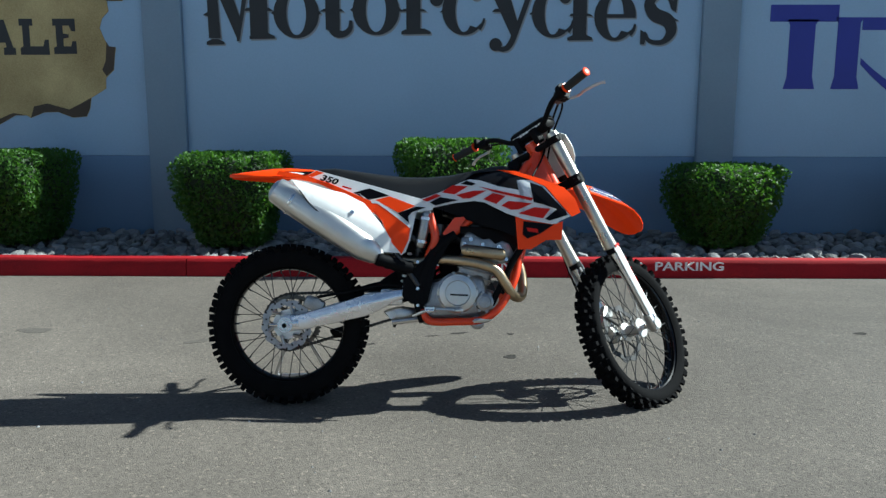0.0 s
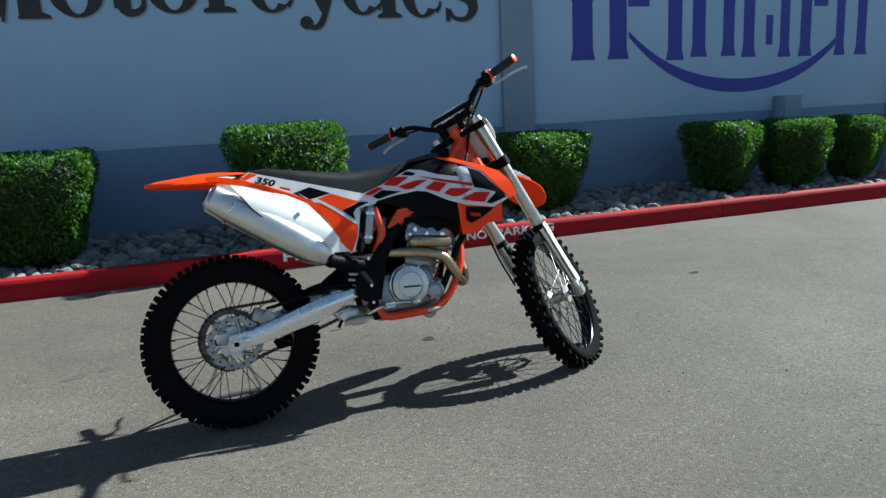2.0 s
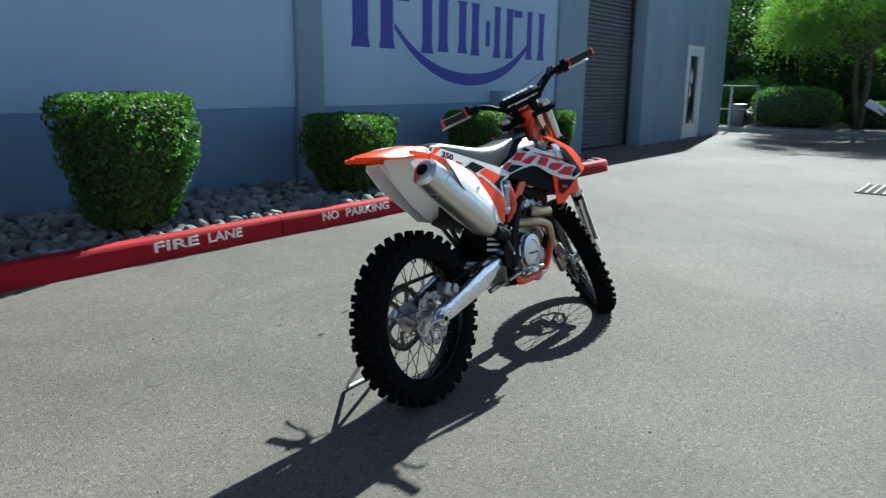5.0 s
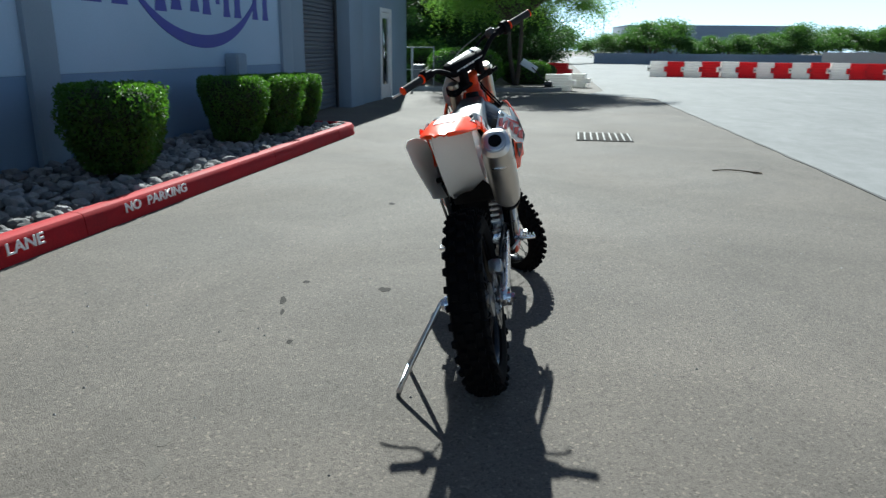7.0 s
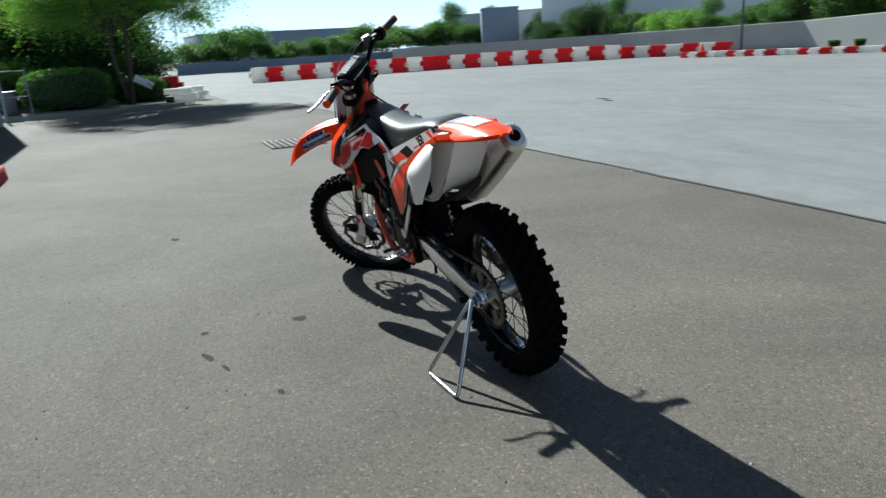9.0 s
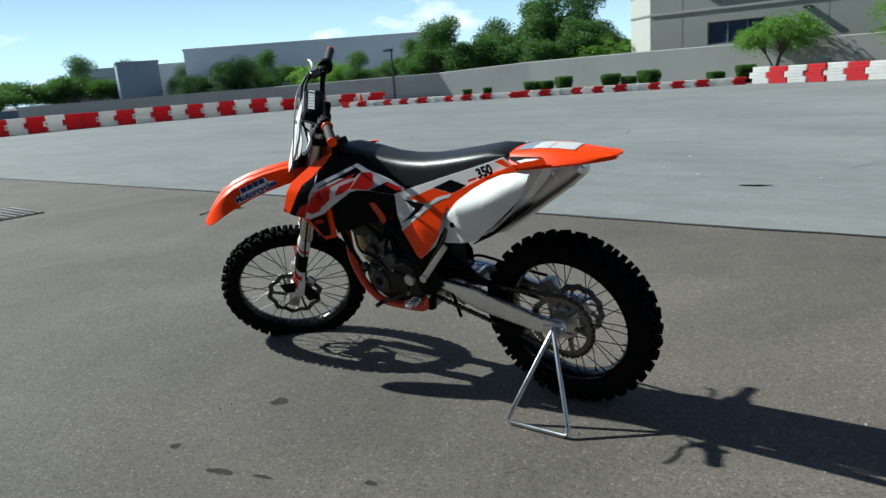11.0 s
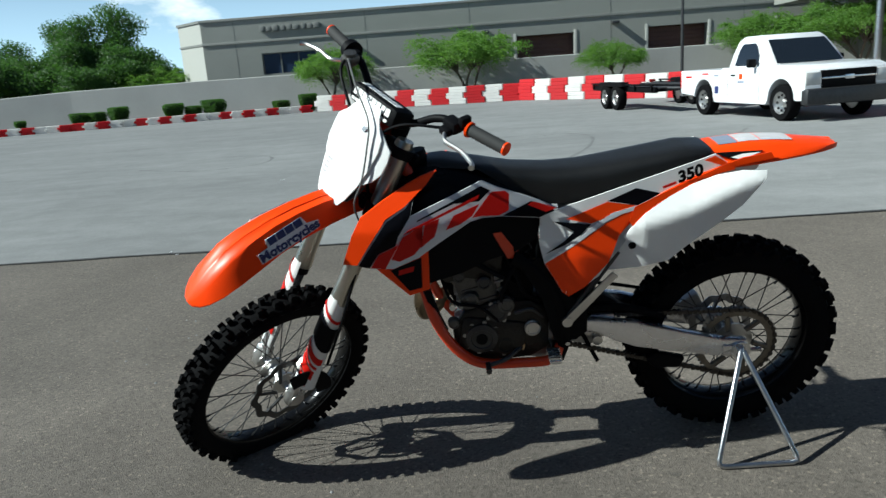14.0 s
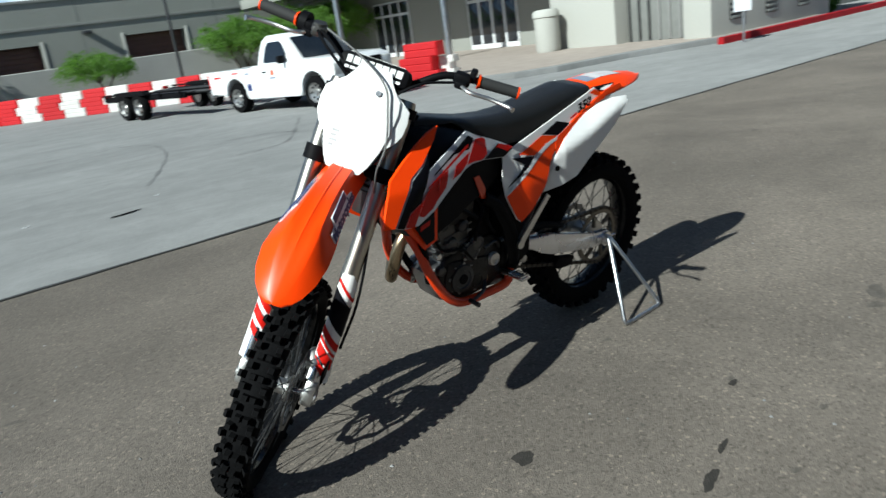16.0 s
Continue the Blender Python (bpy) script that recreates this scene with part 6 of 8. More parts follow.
part("scalloped_cover", bm, BLACK, engine, "black scalloped cam cover")
for x, z, r in ((0.775, 0.695, 0.010), (0.895, 0.66, 0.012), (0.955, 0.615, 0.010), (0.925, 0.61, 0.008), (0.825, 0.672, 0.009), (0.75, 0.675, 0.008)):
    bm = bmesh.new()
    cyl(bm, (x, -0.09, z), (x, -0.106, z), r, n=6)
    part("bolt", bm, STEEL, head_side)


def cover(name, c, r, side, depth, material, label="", rim=True):
    """A round engine cover with a stepped face and screws."""
    bm = bmesh.new()
    s = 1 if side > 0 else -1
    prof = [(0.0, 0), (r, 0), (r, s * depth * 0.5), (r * 0.93, s * depth * 0.6), (r * 0.90, s * depth), (r * 0.62, s * depth * 1.12), (r * 0.58, s * depth * 1.02), (0, s * depth * 1.06)]
    lathe(bm, prof, 40)
    bmesh.ops.translate(bm, vec=c, verts=bm.verts[:])
    ob = part(name, bm, material, engine, label)
    for k in range(8 if rim else 0):
        a = 2 * math.pi * k / 8 + 0.2
        bm = bmesh.new()
        q = Vector(c) + Vector((r * 0.97 * math.cos(a), 0, r * 0.97 * math.sin(a)))
        cyl(bm, q + Vector((0, s * depth * 0.2, 0)), q + Vector((0, s * depth * 0.78, 0)), 0.007, n=8)
        part("screw", bm, ALU_CAST, ob)
    return ob


cc = cover("clutch_cover", (0.717, -0.095, 0.470), 0.086, -1, 0.042, ALU, "round clutch cover")
bm = bmesh.new()
box(bm, (0.722, -0.1415, 0.462), (0.075, 0.003, 0.007), pose(0, 0, 0, 0, 3, 0))
part("emblem_bar", bm, DARKGREY, cc, "small grey emblem bar")
cover("water_pump_cover", (0.832, -0.085, 0.43), 0.040, -1, 0.035, ALU_CAST)
cover("oil_filter_cover", (0.80, -0.088, 0.345), 0.030, -1, 0.022, ALU_CAST, rim=False)
cover("ignition_cover", (0.815, 0.088, 0.447), 0.055, 1, 0.034, DARKMETAL)
bm = bmesh.new()
cyl(bm, (0.815, 0.10, 0.447), (0.815, 0.1265, 0.447), 0.018)
part("cover_plug", bm, BLACK, engine, "dark round plug")
cover("starter_cover", (0.741, 0.090, 0.412), 0.034, 1, 0.025, ENGINE_DARK)
cover("side_cover", (0.762, 0.09, 0.530), 0.036, 1, 0.022, DARKMETAL)
cover("sprocket_cover", (0.655, 0.100, 0.467), 0.026, 1, 0.016, ALU, rim=False)
bm = bmesh.new()
box(bm, (0.78, 0.09, 0.44), (0.22, 0.05, 0.14), pose(0, 0, 0, 0, -10, 0), 0.03)
part("left_casing", bm, ENGINE_DARK, engine, "dark engine casing")
# Darker than the right side: the shade under the tank is painted in.
bm = bmesh.new()
box(bm, (0.825, 0.062, 0.61), (0.13, 0.055, 0.17), pose(0, 0, 0, 0, 14, 0), 0.02)
for k in range(3):
    box(bm, (0.81 + 0.012 * k, 0.066, 0.565 + 0.045 * k), (0.10, 0.056, 0.012), pose(0, 0, 0, 0, 14, 0), 0.003)
part("cylinder_side", bm, ENGINE_MID, engine, "cast cylinder side with shade put into its colour")
bm = bmesh.new()
prism(bm, [(0.60, 0.39), (0.66, 0.355), (0.80, 0.345), (0.90, 0.40), (0.905, 0.47), (0.87, 0.53), (0.78, 0.565), (0.66, 0.56), (0.60, 0.52)], "y", 0.07, 0.099, 0.012)
part("side_casing", bm, ENGINE_DARK, engine, "dark side casing")
# The head's left side is coloured dark for the shade it lies in.
bm = bmesh.new()
prism(bm, [(0.735, 0.735), (0.93, 0.715), (0.945, 0.665), (0.91, 0.635), (0.86, 0.65), (0.80, 0.64), (0.745, 0.665)], "y", 0.07, 0.100, 0.008)
part("head_side", bm, ENGINE_DARK, engine, "left side of the cylinder head, shade put into its colour")
for (x, z), r, d, mt in (((0.845, 0.575), 0.030, 0.028, ENGINE_MID), ((0.80, 0.635), 0.024, 0.030, DARKMETAL), ((0.735, 0.555), 0.028, 0.022, ENGINE_MID), ((0.70, 0.40), 0.022, 0.014, TITAN), ((0.90, 0.50), 0.018, 0.020, ENGINE_MID), ((0.875, 0.655), 0.020, 0.02, DARKMETAL)):
    cover("small_cover", (x, 0.092 if z < 0.56 else 0.080, z), r, 1, d, mt, rim=False)
bm = bmesh.new()
box(bm, (0.70, 0.05, 0.62), (0.11, 0.08, 0.16), None, 0.03)
part("intake_boot", bm, BLACK, engine)
# throttle body and pipes on the left of the engine
bm = bmesh.new()
tube(bm, [(0.66, 0.03, 0.74), (0.74, 0.03, 0.70)], [0.036, 0.03], 16)
part("throttle_body", bm, DARKMETAL, engine)
for pts, r, mt, name in (([(0.72, 0.09, 0.52), (0.75, 0.112, 0.58), (0.72, 0.11, 0.66), (0.67, 0.09, 0.72)], 0.007, BLACK, "hose"), ([(0.93, 0.075, 0.46), (0.955, 0.095, 0.54), (0.975, 0.10, 0.62), (1.0, 0.10, 0.69)], 0.013, BLACK, "coolant_hose"),
                         ([(0.76, 0.11, 0.50), (0.82, 0.118, 0.56), (0.90, 0.11, 0.58), (0.93, 0.09, 0.66)], 0.005, BLACK, "hose"), ([(0.62, 0.10, 0.50), (0.66, 0.118, 0.54), (0.71, 0.118, 0.53)], 0.006, DARKMETAL, "hose")):
    bm = bmesh.new()
    tube(bm, smooth_path(pts, 5), r, 8)
    part(name if name != "hose" else "fuel_line", bm, mt, engine)
for x, z, r in ((0.86, 0.68, 0.012), (0.78, 0.665, 0.010), (0.90, 0.55, 0.011), (0.72, 0.56, 0.009), (0.88, 0.47, 0.008), (0.70, 0.48, 0.010)):
    bm = bmesh.new()
    cyl(bm, (x, 0.075, z), (x, 0.098, z), r, n=6)
    part("bolt", bm, STEEL, engine, "steel bolt")
bm = bmesh.new()
tube(bm, smooth_path([(0.86, -0.10, 0.42), (0.90, -0.115, 0.50), (0.95, -0.12, 0.60), (0.985, -0.14, 0.66)], 5), 0.014, 9)
part("coolant_hose", bm, BLACK, engine, "black coolant hose")
bm = bmesh.new()
tube(bm, smooth_path([(0.86, -0.08, 0.72), (0.92, -0.11, 0.76), (0.97, -0.14, 0.80)], 5), 0.014, 9)
part("coolant_hose", bm, BLACK, engine, "black coolant hose")
bm = bmesh.new()
tube(bm, smooth_path([(0.70, 0.09, 0.62), (0.78, 0.12, 0.68), (0.90, 0.11, 0.76)], 5), 0.008, 7)
part("coolant_hose", bm, BLACK, engine, "black coolant hose")
bm = bmesh.new()
tube(bm, smooth_path([(0.62, 0.08, 0.55), (0.68, 0.115, 0.60), (0.72, 0.10, 0.70), (0.80, 0.08, 0.80)], 5), 0.006, 7)
part("coolant_hose", bm, BLACK, engine, "black coolant hose")
bm = bmesh.new()
tube(bm, smooth_path([(0.72, -0.085, 0.345), (0.78, -0.125, 0.352), (0.85, -0.12, 0.362), (0.86, -0.09, 0.40)], 5), 0.012, 8)
part("oil_pipe", bm, ALU, engine)
bm = bmesh.new()
tube(bm, smooth_path([(0.595, -0.10, 0.62), (0.625, -0.115, 0.70), (0.60, -0.11, 0.80)], 5), 0.019, 10)
part("frame_brace", bm, ORANGE_STEEL, bike, "orange frame brace")

# shock reservoir on the right
bm = bmesh.new()
tube(bm, [(0.592, -0.105, 0.812), (0.589, -0.108, 0.800), (0.562, -0.110, 0.672), (0.560, -0.110, 0.660)], [0.014, 0.023, 0.023, 0.016], 14)
res = part("shock_reservoir", bm, ALU_CAST, bike, "grey shock reservoir")
for k in (0.1, 0.85):
    bm = bmesh.new()
    p = Vector((0.589, -0.108, 0.800)).lerp(Vector((0.562, -0.110, 0.672)), k)
    tube(bm, [p, p + Vector((-0.002, 0, -0.012))], 0.0265, 14)
    part("reservoir_clamp", bm, STEEL, res)

# exhaust
bm = bmesh.new()
tube(bm, smooth_path([(0.925, 0.0, 0.655), (0.985, 0.0, 0.60), (1.005, -0.015, 0.52), (0.995, -0.05, 0.455), (0.955, -0.10, 0.455), (0.915, -0.13, 0.51), (0.875, -0.14, 0.565), (0.80, -0.142, 0.592), (0.72, -0.13, 0.605), (0.64, -0.098, 0.61), (0.52, -0.095, 0.60), (0.395, -0.130, 0.62)], 6), 0.0215, 12)
part("header_pipe", bm, TITAN, bike, "heat-tinted titanium header pipe")
bm = bmesh.new()
sh_line = smooth_path([(0.53, -0.120, 0.575), (0.46, -0.135, 0.590), (0.38, -0.155, 0.615)], 5)
tube(bm, sh_line, [0.026 + 0.004 * (i % 2) for i in range(len(sh_line))], 12)
part("heat_shield", bm, BLACK, bike, "black ribbed heat shield")
bm = bmesh.new()
tube(bm, [(0.735, -0.132, 0.648), (0.745, -0.134, 0.648), (0.905, -0.136, 0.628), (0.915, -0.136, 0.628)], [0.018, 0.026, 0.026, 0.018], 14)
part("resonator", bm, TITAN, bike, "short resonator tube above the header")
bm = bmesh.new()
ma, mb = Vector((-0.038, -0.150, 0.905)), Vector((0.40, -0.136, 0.615))
axm = (mb - ma).normalized()
up = Vector((0, -1, 0)).cross(axm).normalized()
rings = []
for u, rw, rh in ((0.0, 0.038, 0.040), (0.012, 0.050, 0.054), (0.09, 0.055, 0.060), (0.30, 0.056, 0.062), (0.44, 0.053, 0.058), (0.50, 0.038, 0.040), (0.525, 0.024, 0.024)):
    c = ma + axm * u
    rings.append([c + Vector((0, -1, 0)) * (rw * math.copysign(abs(math.cos(a)) ** 0.8, math.cos(a))) + up * (rh * math.copysign(abs(math.sin(a)) ** 0.8, math.sin(a))) for a in (2 * math.pi * j / 24 for j in range(24))])
loft(bm, rings)
muf = part("muffler", bm, ALU, bike, "brushed aluminium muffler")
bm = bmesh.new()
tube(bm, [ma - axm * 0.006, ma - axm * 0.0045, ma + axm * 0.02], [0.033, 0.036, 0.036], 20)
part("end_cap", bm, ALU, muf)
bm = bmesh.new()
cyl(bm, ma - axm * 0.0085, ma - axm * 0.005, 0.023)
part("outlet", bm, BLACK, muf, "sooty outlet")
bm = bmesh.new()
rings = []
for u in (0.085, 0.092, 0.098):
    c = ma + axm * u
    k = 1.03 if u == 0.092 else 1.01
    rings.append([c + Vector((0, -1, 0)) * (0.056 * k * math.cos(a)) + up * (0.0615 * k * math.sin(a)) for a in (2 * math.pi * j / 24 for j in range(24))])
loft(bm, rings)
part("clamp_band", bm, STEEL, muf)

# seat, tank
SEAT_TOP = [(0.095, 0.975, 0.045), (0.13, 1.000, 0.078), (0.20, 1.004, 0.088), (0.30, 0.990, 0.092), (0.40, 0.977, 0.092), (0.50, 0.966, 0.088), (0.60, 0.966, 0.080), (0.70, 0.976, 0.070), (0.80, 0.994, 0.062), (0.90, 1.018, 0.055), (0.945, 1.016, 0.045)]


def seat_bottom(x):
    pts = [(0.09, 0.975), (0.24, 0.945), (0.37, 0.90), (0.50, 0.868), (0.58, 0.862), (0.66, 0.89), (0.74, 0.94), (0.80, 0.985), (0.95, 0.995)]
    for (a, za), (b, zb) in zip(pts, pts[1:]):
        if x <= b:
            return za + (zb - za) * (x - a) / (b - a)
    return pts[-1][1]


bm = bmesh.new()
rings = []
for x, z, w in SEAT_TOP:
    zb = min(seat_bottom(x), z - 0.012)
    ring = []
    for j in range(20):
        a = math.pi * j / 19
        cs, sn = math.cos(a), math.sin(a)
        ring.append((x, w * math.copysign(abs(cs) ** 0.55, cs) * (1 if sn > 0.05 else 1.06), zb + (z - zb) * abs(sn) ** 0.45))
    ring += [(x, -w * 0.5, zb), (x, 0, zb), (x, w * 0.5, zb)]
    rings.append(ring)
loft(bm, rings)
part("seat", bm, SEAT, bike, "black gripper-covered seat")
bm = bmesh.new()
rings = []
for x, zt, zb, w in ((0.66, 0.93, 0.80, 0.085), (0.74, 0.97, 0.775, 0.118), (0.84, 1.000, 0.76, 0.135), (0.92, 1.012, 0.765, 0.14), (1.0, 1.000, 0.80, 0.13), (1.05, 0.965, 0.86, 0.10)):
    ring = []
    for j in range(24):
        a = 2 * math.pi * j / 24
        cs, sn = math.cos(a), math.sin(a)
        h = (zt - zb) / 2
        taper = 1 - 0.55 * max(0, sn) ** 1.5
        ring.append((x, w * taper * math.copysign(abs(cs) ** 0.7, cs), (zt + zb) / 2 + h * math.copysign(abs(sn) ** 0.75, sn)))
    rings.append(ring)
loft(bm, rings)
tank = part("fuel_tank", bm, TANK_BLACK, bike, "black plastic fuel tank")
bm = bmesh.new()
cyl(bm, (0.975, 0, 1.0), (0.98, 0, 1.035), 0.034, 0.03)
part("filler_cap", bm, BLACK, tank)

# side plastics
SHROUD = [(1.159, 0.768), (1.115, 0.830), (1.071, 0.886), (1.015, 0.918), (0.984, 0.950), (1.000, 0.893), (0.886, 0.932), (0.793, 0.966), (0.748, 0.942), (0.680, 0.915), (0.629, 0.893), (0.575, 0.866), (0.629, 0.841), (0.669, 0.849), (0.737, 0.861), (0.796, 0.864), (0.832, 0.857), (0.932, 0.800), (0.985, 0.767), (1.060, 0.743), (1.124, 0.753)]
BLOCKS = ([(1.122, 0.758), (1.097, 0.794), (1.040, 0.817), (1.082, 0.749)],
          [(1.062, 0.776), (1.026, 0.838), (0.966, 0.870), (0.990, 0.842), (0.973, 0.807), (0.997, 0.781), (1.040, 0.766)],
          [(1.024, 0.846), (1.010, 0.857), (0.802, 0.930), (0.805, 0.920), (0.912, 0.884)],
          [(0.960, 0.868), (0.918, 0.880), (0.935, 0.829), (0.978, 0.799)],
          [(0.903, 0.844), (0.878, 0.882), (0.803, 0.905), (0.824, 0.876), (0.861, 0.856)],
          [(0.826, 0.870), (0.766, 0.934), (0.728, 0.932), (0.716, 0.923), (0.719, 0.878), (0.748, 0.867), (0.798, 0.872)])
SHROUD_RIGHT = [(1.18, 0.785), (1.142, 0.825), (1.076, 0.911), (1.019, 0.938), (0.963, 0.938), (0.989, 0.892), (0.886, 0.913), (0.815, 0.939), (0.768, 0.945), (0.734, 0.933), (0.656, 0.897), (0.554, 0.86), (0.618, 0.828), (0.705, 0.845), (0.788, 0.853), (0.830, 0.846), (0.915, 0.801), (0.99, 0.773), (1.105, 0.752)]
BAND_RIGHT = [(1.220, 0.800), (1.213, 0.817), (1.200, 0.858), (1.158, 0.905), (1.070, 0.941), (0.96, 0.976), (0.885, 0.983), (0.949, 0.962), (1.013, 0.941), (1.080, 0.910), (1.144, 0.829), (1.183, 0.782)]
BLOCKS_RIGHT = ([(0.652, 0.891), (0.697, 0.920), (0.761, 0.915), (0.706, 0.881)],
                [(0.712, 0.879), (0.785, 0.896), (0.837, 0.895), (0.795, 0.875), (0.768, 0.863), (0.741, 0.863)],
                [(0.823, 0.859), (0.864, 0.884), (0.915, 0.871), (0.877, 0.838)],
                [(0.802, 0.914), (1.026, 0.860), (1.019, 0.849), (0.880, 0.885)],
                [(0.897, 0.831), (0.927, 0.850), (1.022, 0.838), (0.967, 0.814), (0.936, 0.813)],
                [(0.966, 0.798), (1.030, 0.822), (1.094, 0.815), (1.065, 0.776), (1.033, 0.782)])
for side in (1, -1):
    sh = plastic("tank_shroud", SHROUD if side > 0 else SHROUD_RIGHT, WHITE_DECAL, side, label="white tank shroud with an orange front, black and red graphics", step=0.012)
    plastic("front_band", BAND_RIGHT if side < 0 else [(1.199, 0.774), (1.195, 0.787), (1.169, 0.851), (1.141, 0.897), (1.081, 0.934), (1.043, 0.956), (0.999, 0.978), (0.963, 0.994), (0.918, 1.008), (0.95, 0.972), (0.978, 0.95), (1.015, 0.919), (1.07, 0.891), (1.122, 0.823), (1.16, 0.769)], ORANGE, side, sh, "orange front band", 0.003, 0.009, 0.012)
    plastic("decal", [(1.015, 0.927), (1.066, 0.908), (1.115, 0.850), (1.157, 0.806), (1.165, 0.788), (1.092, 0.766), (1.073, 0.773), (1.121, 0.813), (1.064, 0.834), (1.028, 0.843), (1.050, 0.856), (1.031, 0.886)] if side < 0 else [(0.986, 0.944), (1.001, 0.893), (1.038, 0.842), (1.047, 0.816), (1.098, 0.797), (1.126, 0.757), (1.156, 0.769), (1.112, 0.828), (1.069, 0.884), (1.013, 0.915)], BLACK_DECAL, side, sh, "black graphic wedge", 0.0058, 0.0006)
    if side > 0:
        plastic("decal", [(0.795, 0.953), (0.770, 0.938), (0.803, 0.912), (0.799, 0.937), (0.875, 0.914), (0.984, 0.877), (0.980, 0.882), (0.888, 0.917)], BLACK_DECAL, side, sh, "thin black line", 0.0062, 0.0006)
    else:
        plastic("decal", [(0.731, 0.926), (0.756, 0.939), (0.795, 0.925), (0.776, 0.917)], BLACK_DECAL, side, sh, "black graphic hook", 0.0060, 0.0006)
    for poly in BLOCKS if side > 0 else BLOCKS_RIGHT:
        plastic("decal", poly, RED, side, sh, "red slanted block", 0.0066, 0.0006)
    plastic("decal", [(0.653, 0.895), (0.737, 0.865), (0.669, 0.853), (0.631, 0.845), (0.585, 0.862)] if side > 0 else [(0.602, 0.849), (0.645, 0.871), (0.722, 0.857), (0.682, 0.849), (0.625, 0.836)], BLACK_DECAL, side, sh, "black graphic wedge", 0.0062, 0.0006)
    plastic("decal", [(0.646, 0.893), (0.580, 0.869), (0.611, 0.860), (0.664, 0.886)] if side > 0 else [(0.570, 0.861), (0.629, 0.885), (0.649, 0.877), (0.592, 0.853)], RED, side, sh, "red stripe end", 0.0070, 0.0006)
    lo = plastic("radiator_scoop", [(1.12, 0.756), (1.00, 0.772), (0.957, 0.79), (0.962, 0.655), (1.022, 0.643), (1.06, 0.69)] if side > 0 else [(1.148, 0.765), (1.119, 0.752), (1.00, 0.772), (0.957, 0.79), (0.966, 0.650), (1.021, 0.650), (1.08, 0.687), (1.142, 0.688), (1.146, 0.73)], ORANGE, side, label="orange lower radiator scoop", off=-0.014)
    plastic("decal", [(1.07, 0.736), (0.979, 0.763), (0.983, 0.667), (1.021, 0.662)] if side > 0 else [(0.988, 0.766), (1.11, 0.75), (1.057, 0.715), (1.004, 0.694), (0.984, 0.711)], BLACK_DECAL, side, lo, "black graphic patch", -0.0065, 0.0006)
    plastic("decal", [(1.045, 0.733), (1.0, 0.740), (1.005, 0.724), (1.048, 0.717)], RED, side, lo, "small red mark", -0.0055, 0.0006)
    low = [(0.97, 0.80), (0.86, 0.87), (0.74, 0.87), (0.62, 0.845), (0.635, 0.77), (0.70, 0.735), (0.78, 0.72), (0.86, 0.69), (0.962, 0.67)] if side > 0 else [(0.97, 0.80), (0.86, 0.87), (0.74, 0.87), (0.62, 0.83), (0.70, 0.80), (0.76, 0.775), (0.82, 0.75), (0.90, 0.73), (0.962, 0.70)]
    plastic("tank_side", low, BLACK, side, tank, "black lower side of the tank", off=-0.022)
    spar = [(0.768, 0.805), (0.742, 0.805), (0.708, 0.752), (0.706, 0.715), (0.726, 0.718)] if side > 0 else [(0.752, 0.778), (0.744, 0.788), (0.705, 0.786), (0.655, 0.719), (0.687, 0.693)]
    plastic("frame_spar", spar, ORANGE_STEEL, side, bike, "orange painted frame spar", off=-0.016)
    bm = bmesh.new()
    box(bm, (1.035, side * 0.10, 0.80), (0.035, 0.10, 0.22), pose(0, 0, 0, 0, -12, 0), 0.008)
    rad = part("radiator", bm, DARKMETAL, bike, "dark finned radiator")
    for k in range(9):
        bm = bmesh.new()
        box(bm, (1.058 + 0.0045 * (k - 4), side * 0.10, 0.80 + 0.022 * (k - 4)), (0.012, 0.095, 0.004))
        part("louvre", bm, BLACK, rad)

    front = [(0.457, 0.652), (0.496, 0.621), (0.547, 0.586), (0.565, 0.599), (0.618, 0.697), (0.632, 0.76)] if side > 0 else [(0.440, 0.68), (0.482, 0.628), (0.500, 0.64), (0.520, 0.693), (0.529, 0.741), (0.518, 0.772), (0.536, 0.806), (0.612, 0.818)]
    sp = plastic("side_panel", [(0.628, 0.842), (0.560, 0.867), (0.442, 0.900), (0.277, 0.946), (0.167, 0.977), (0.125, 0.990), (0.088, 0.962), (0.176, 0.934), (0.279, 0.888), (0.356, 0.845), (0.400, 0.771), (0.431, 0.693)] + front, WHITE, side, label="white side panel with orange and black graphics")
    if side > 0:
        plastic("decal", [(0.552, 0.833), (0.434, 0.876), (0.344, 0.858), (0.425, 0.836), (0.482, 0.816)], ORANGE, side, sp, "orange graphic", 0.0048, 0.0006)
        plastic("decal", [(0.590, 0.828), (0.482, 0.814), (0.512, 0.785), (0.556, 0.756), (0.615, 0.729), (0.561, 0.766), (0.531, 0.795)], BLACK_DECAL, side, sp, "black arrow graphic", 0.0054, 0.0006)
        plastic("decal", [(0.356, 0.846), (0.393, 0.836), (0.440, 0.813), (0.538, 0.748), (0.617, 0.698), (0.565, 0.601), (0.547, 0.588), (0.496, 0.623), (0.433, 0.694), (0.402, 0.772)], ORANGE, side, sp, "orange lower panel", 0.0050, 0.0006)
        plastic("decal", [(0.275, 0.892), (0.345, 0.861), (0.42, 0.843), (0.479, 0.808), (0.54, 0.757), (0.62, 0.706), (0.617, 0.698), (0.538, 0.750), (0.440, 0.818), (0.393, 0.838), (0.35, 0.848)], WHITE_DECAL, side, sp, "thin white line", 0.0058, 0.0006)
    else:
        plastic("decal", [(0.375, 0.860), (0.434, 0.876), (0.542, 0.834), (0.470, 0.806), (0.430, 0.830)], ORANGE, side, sp, "orange graphic", 0.0048, 0.0006)
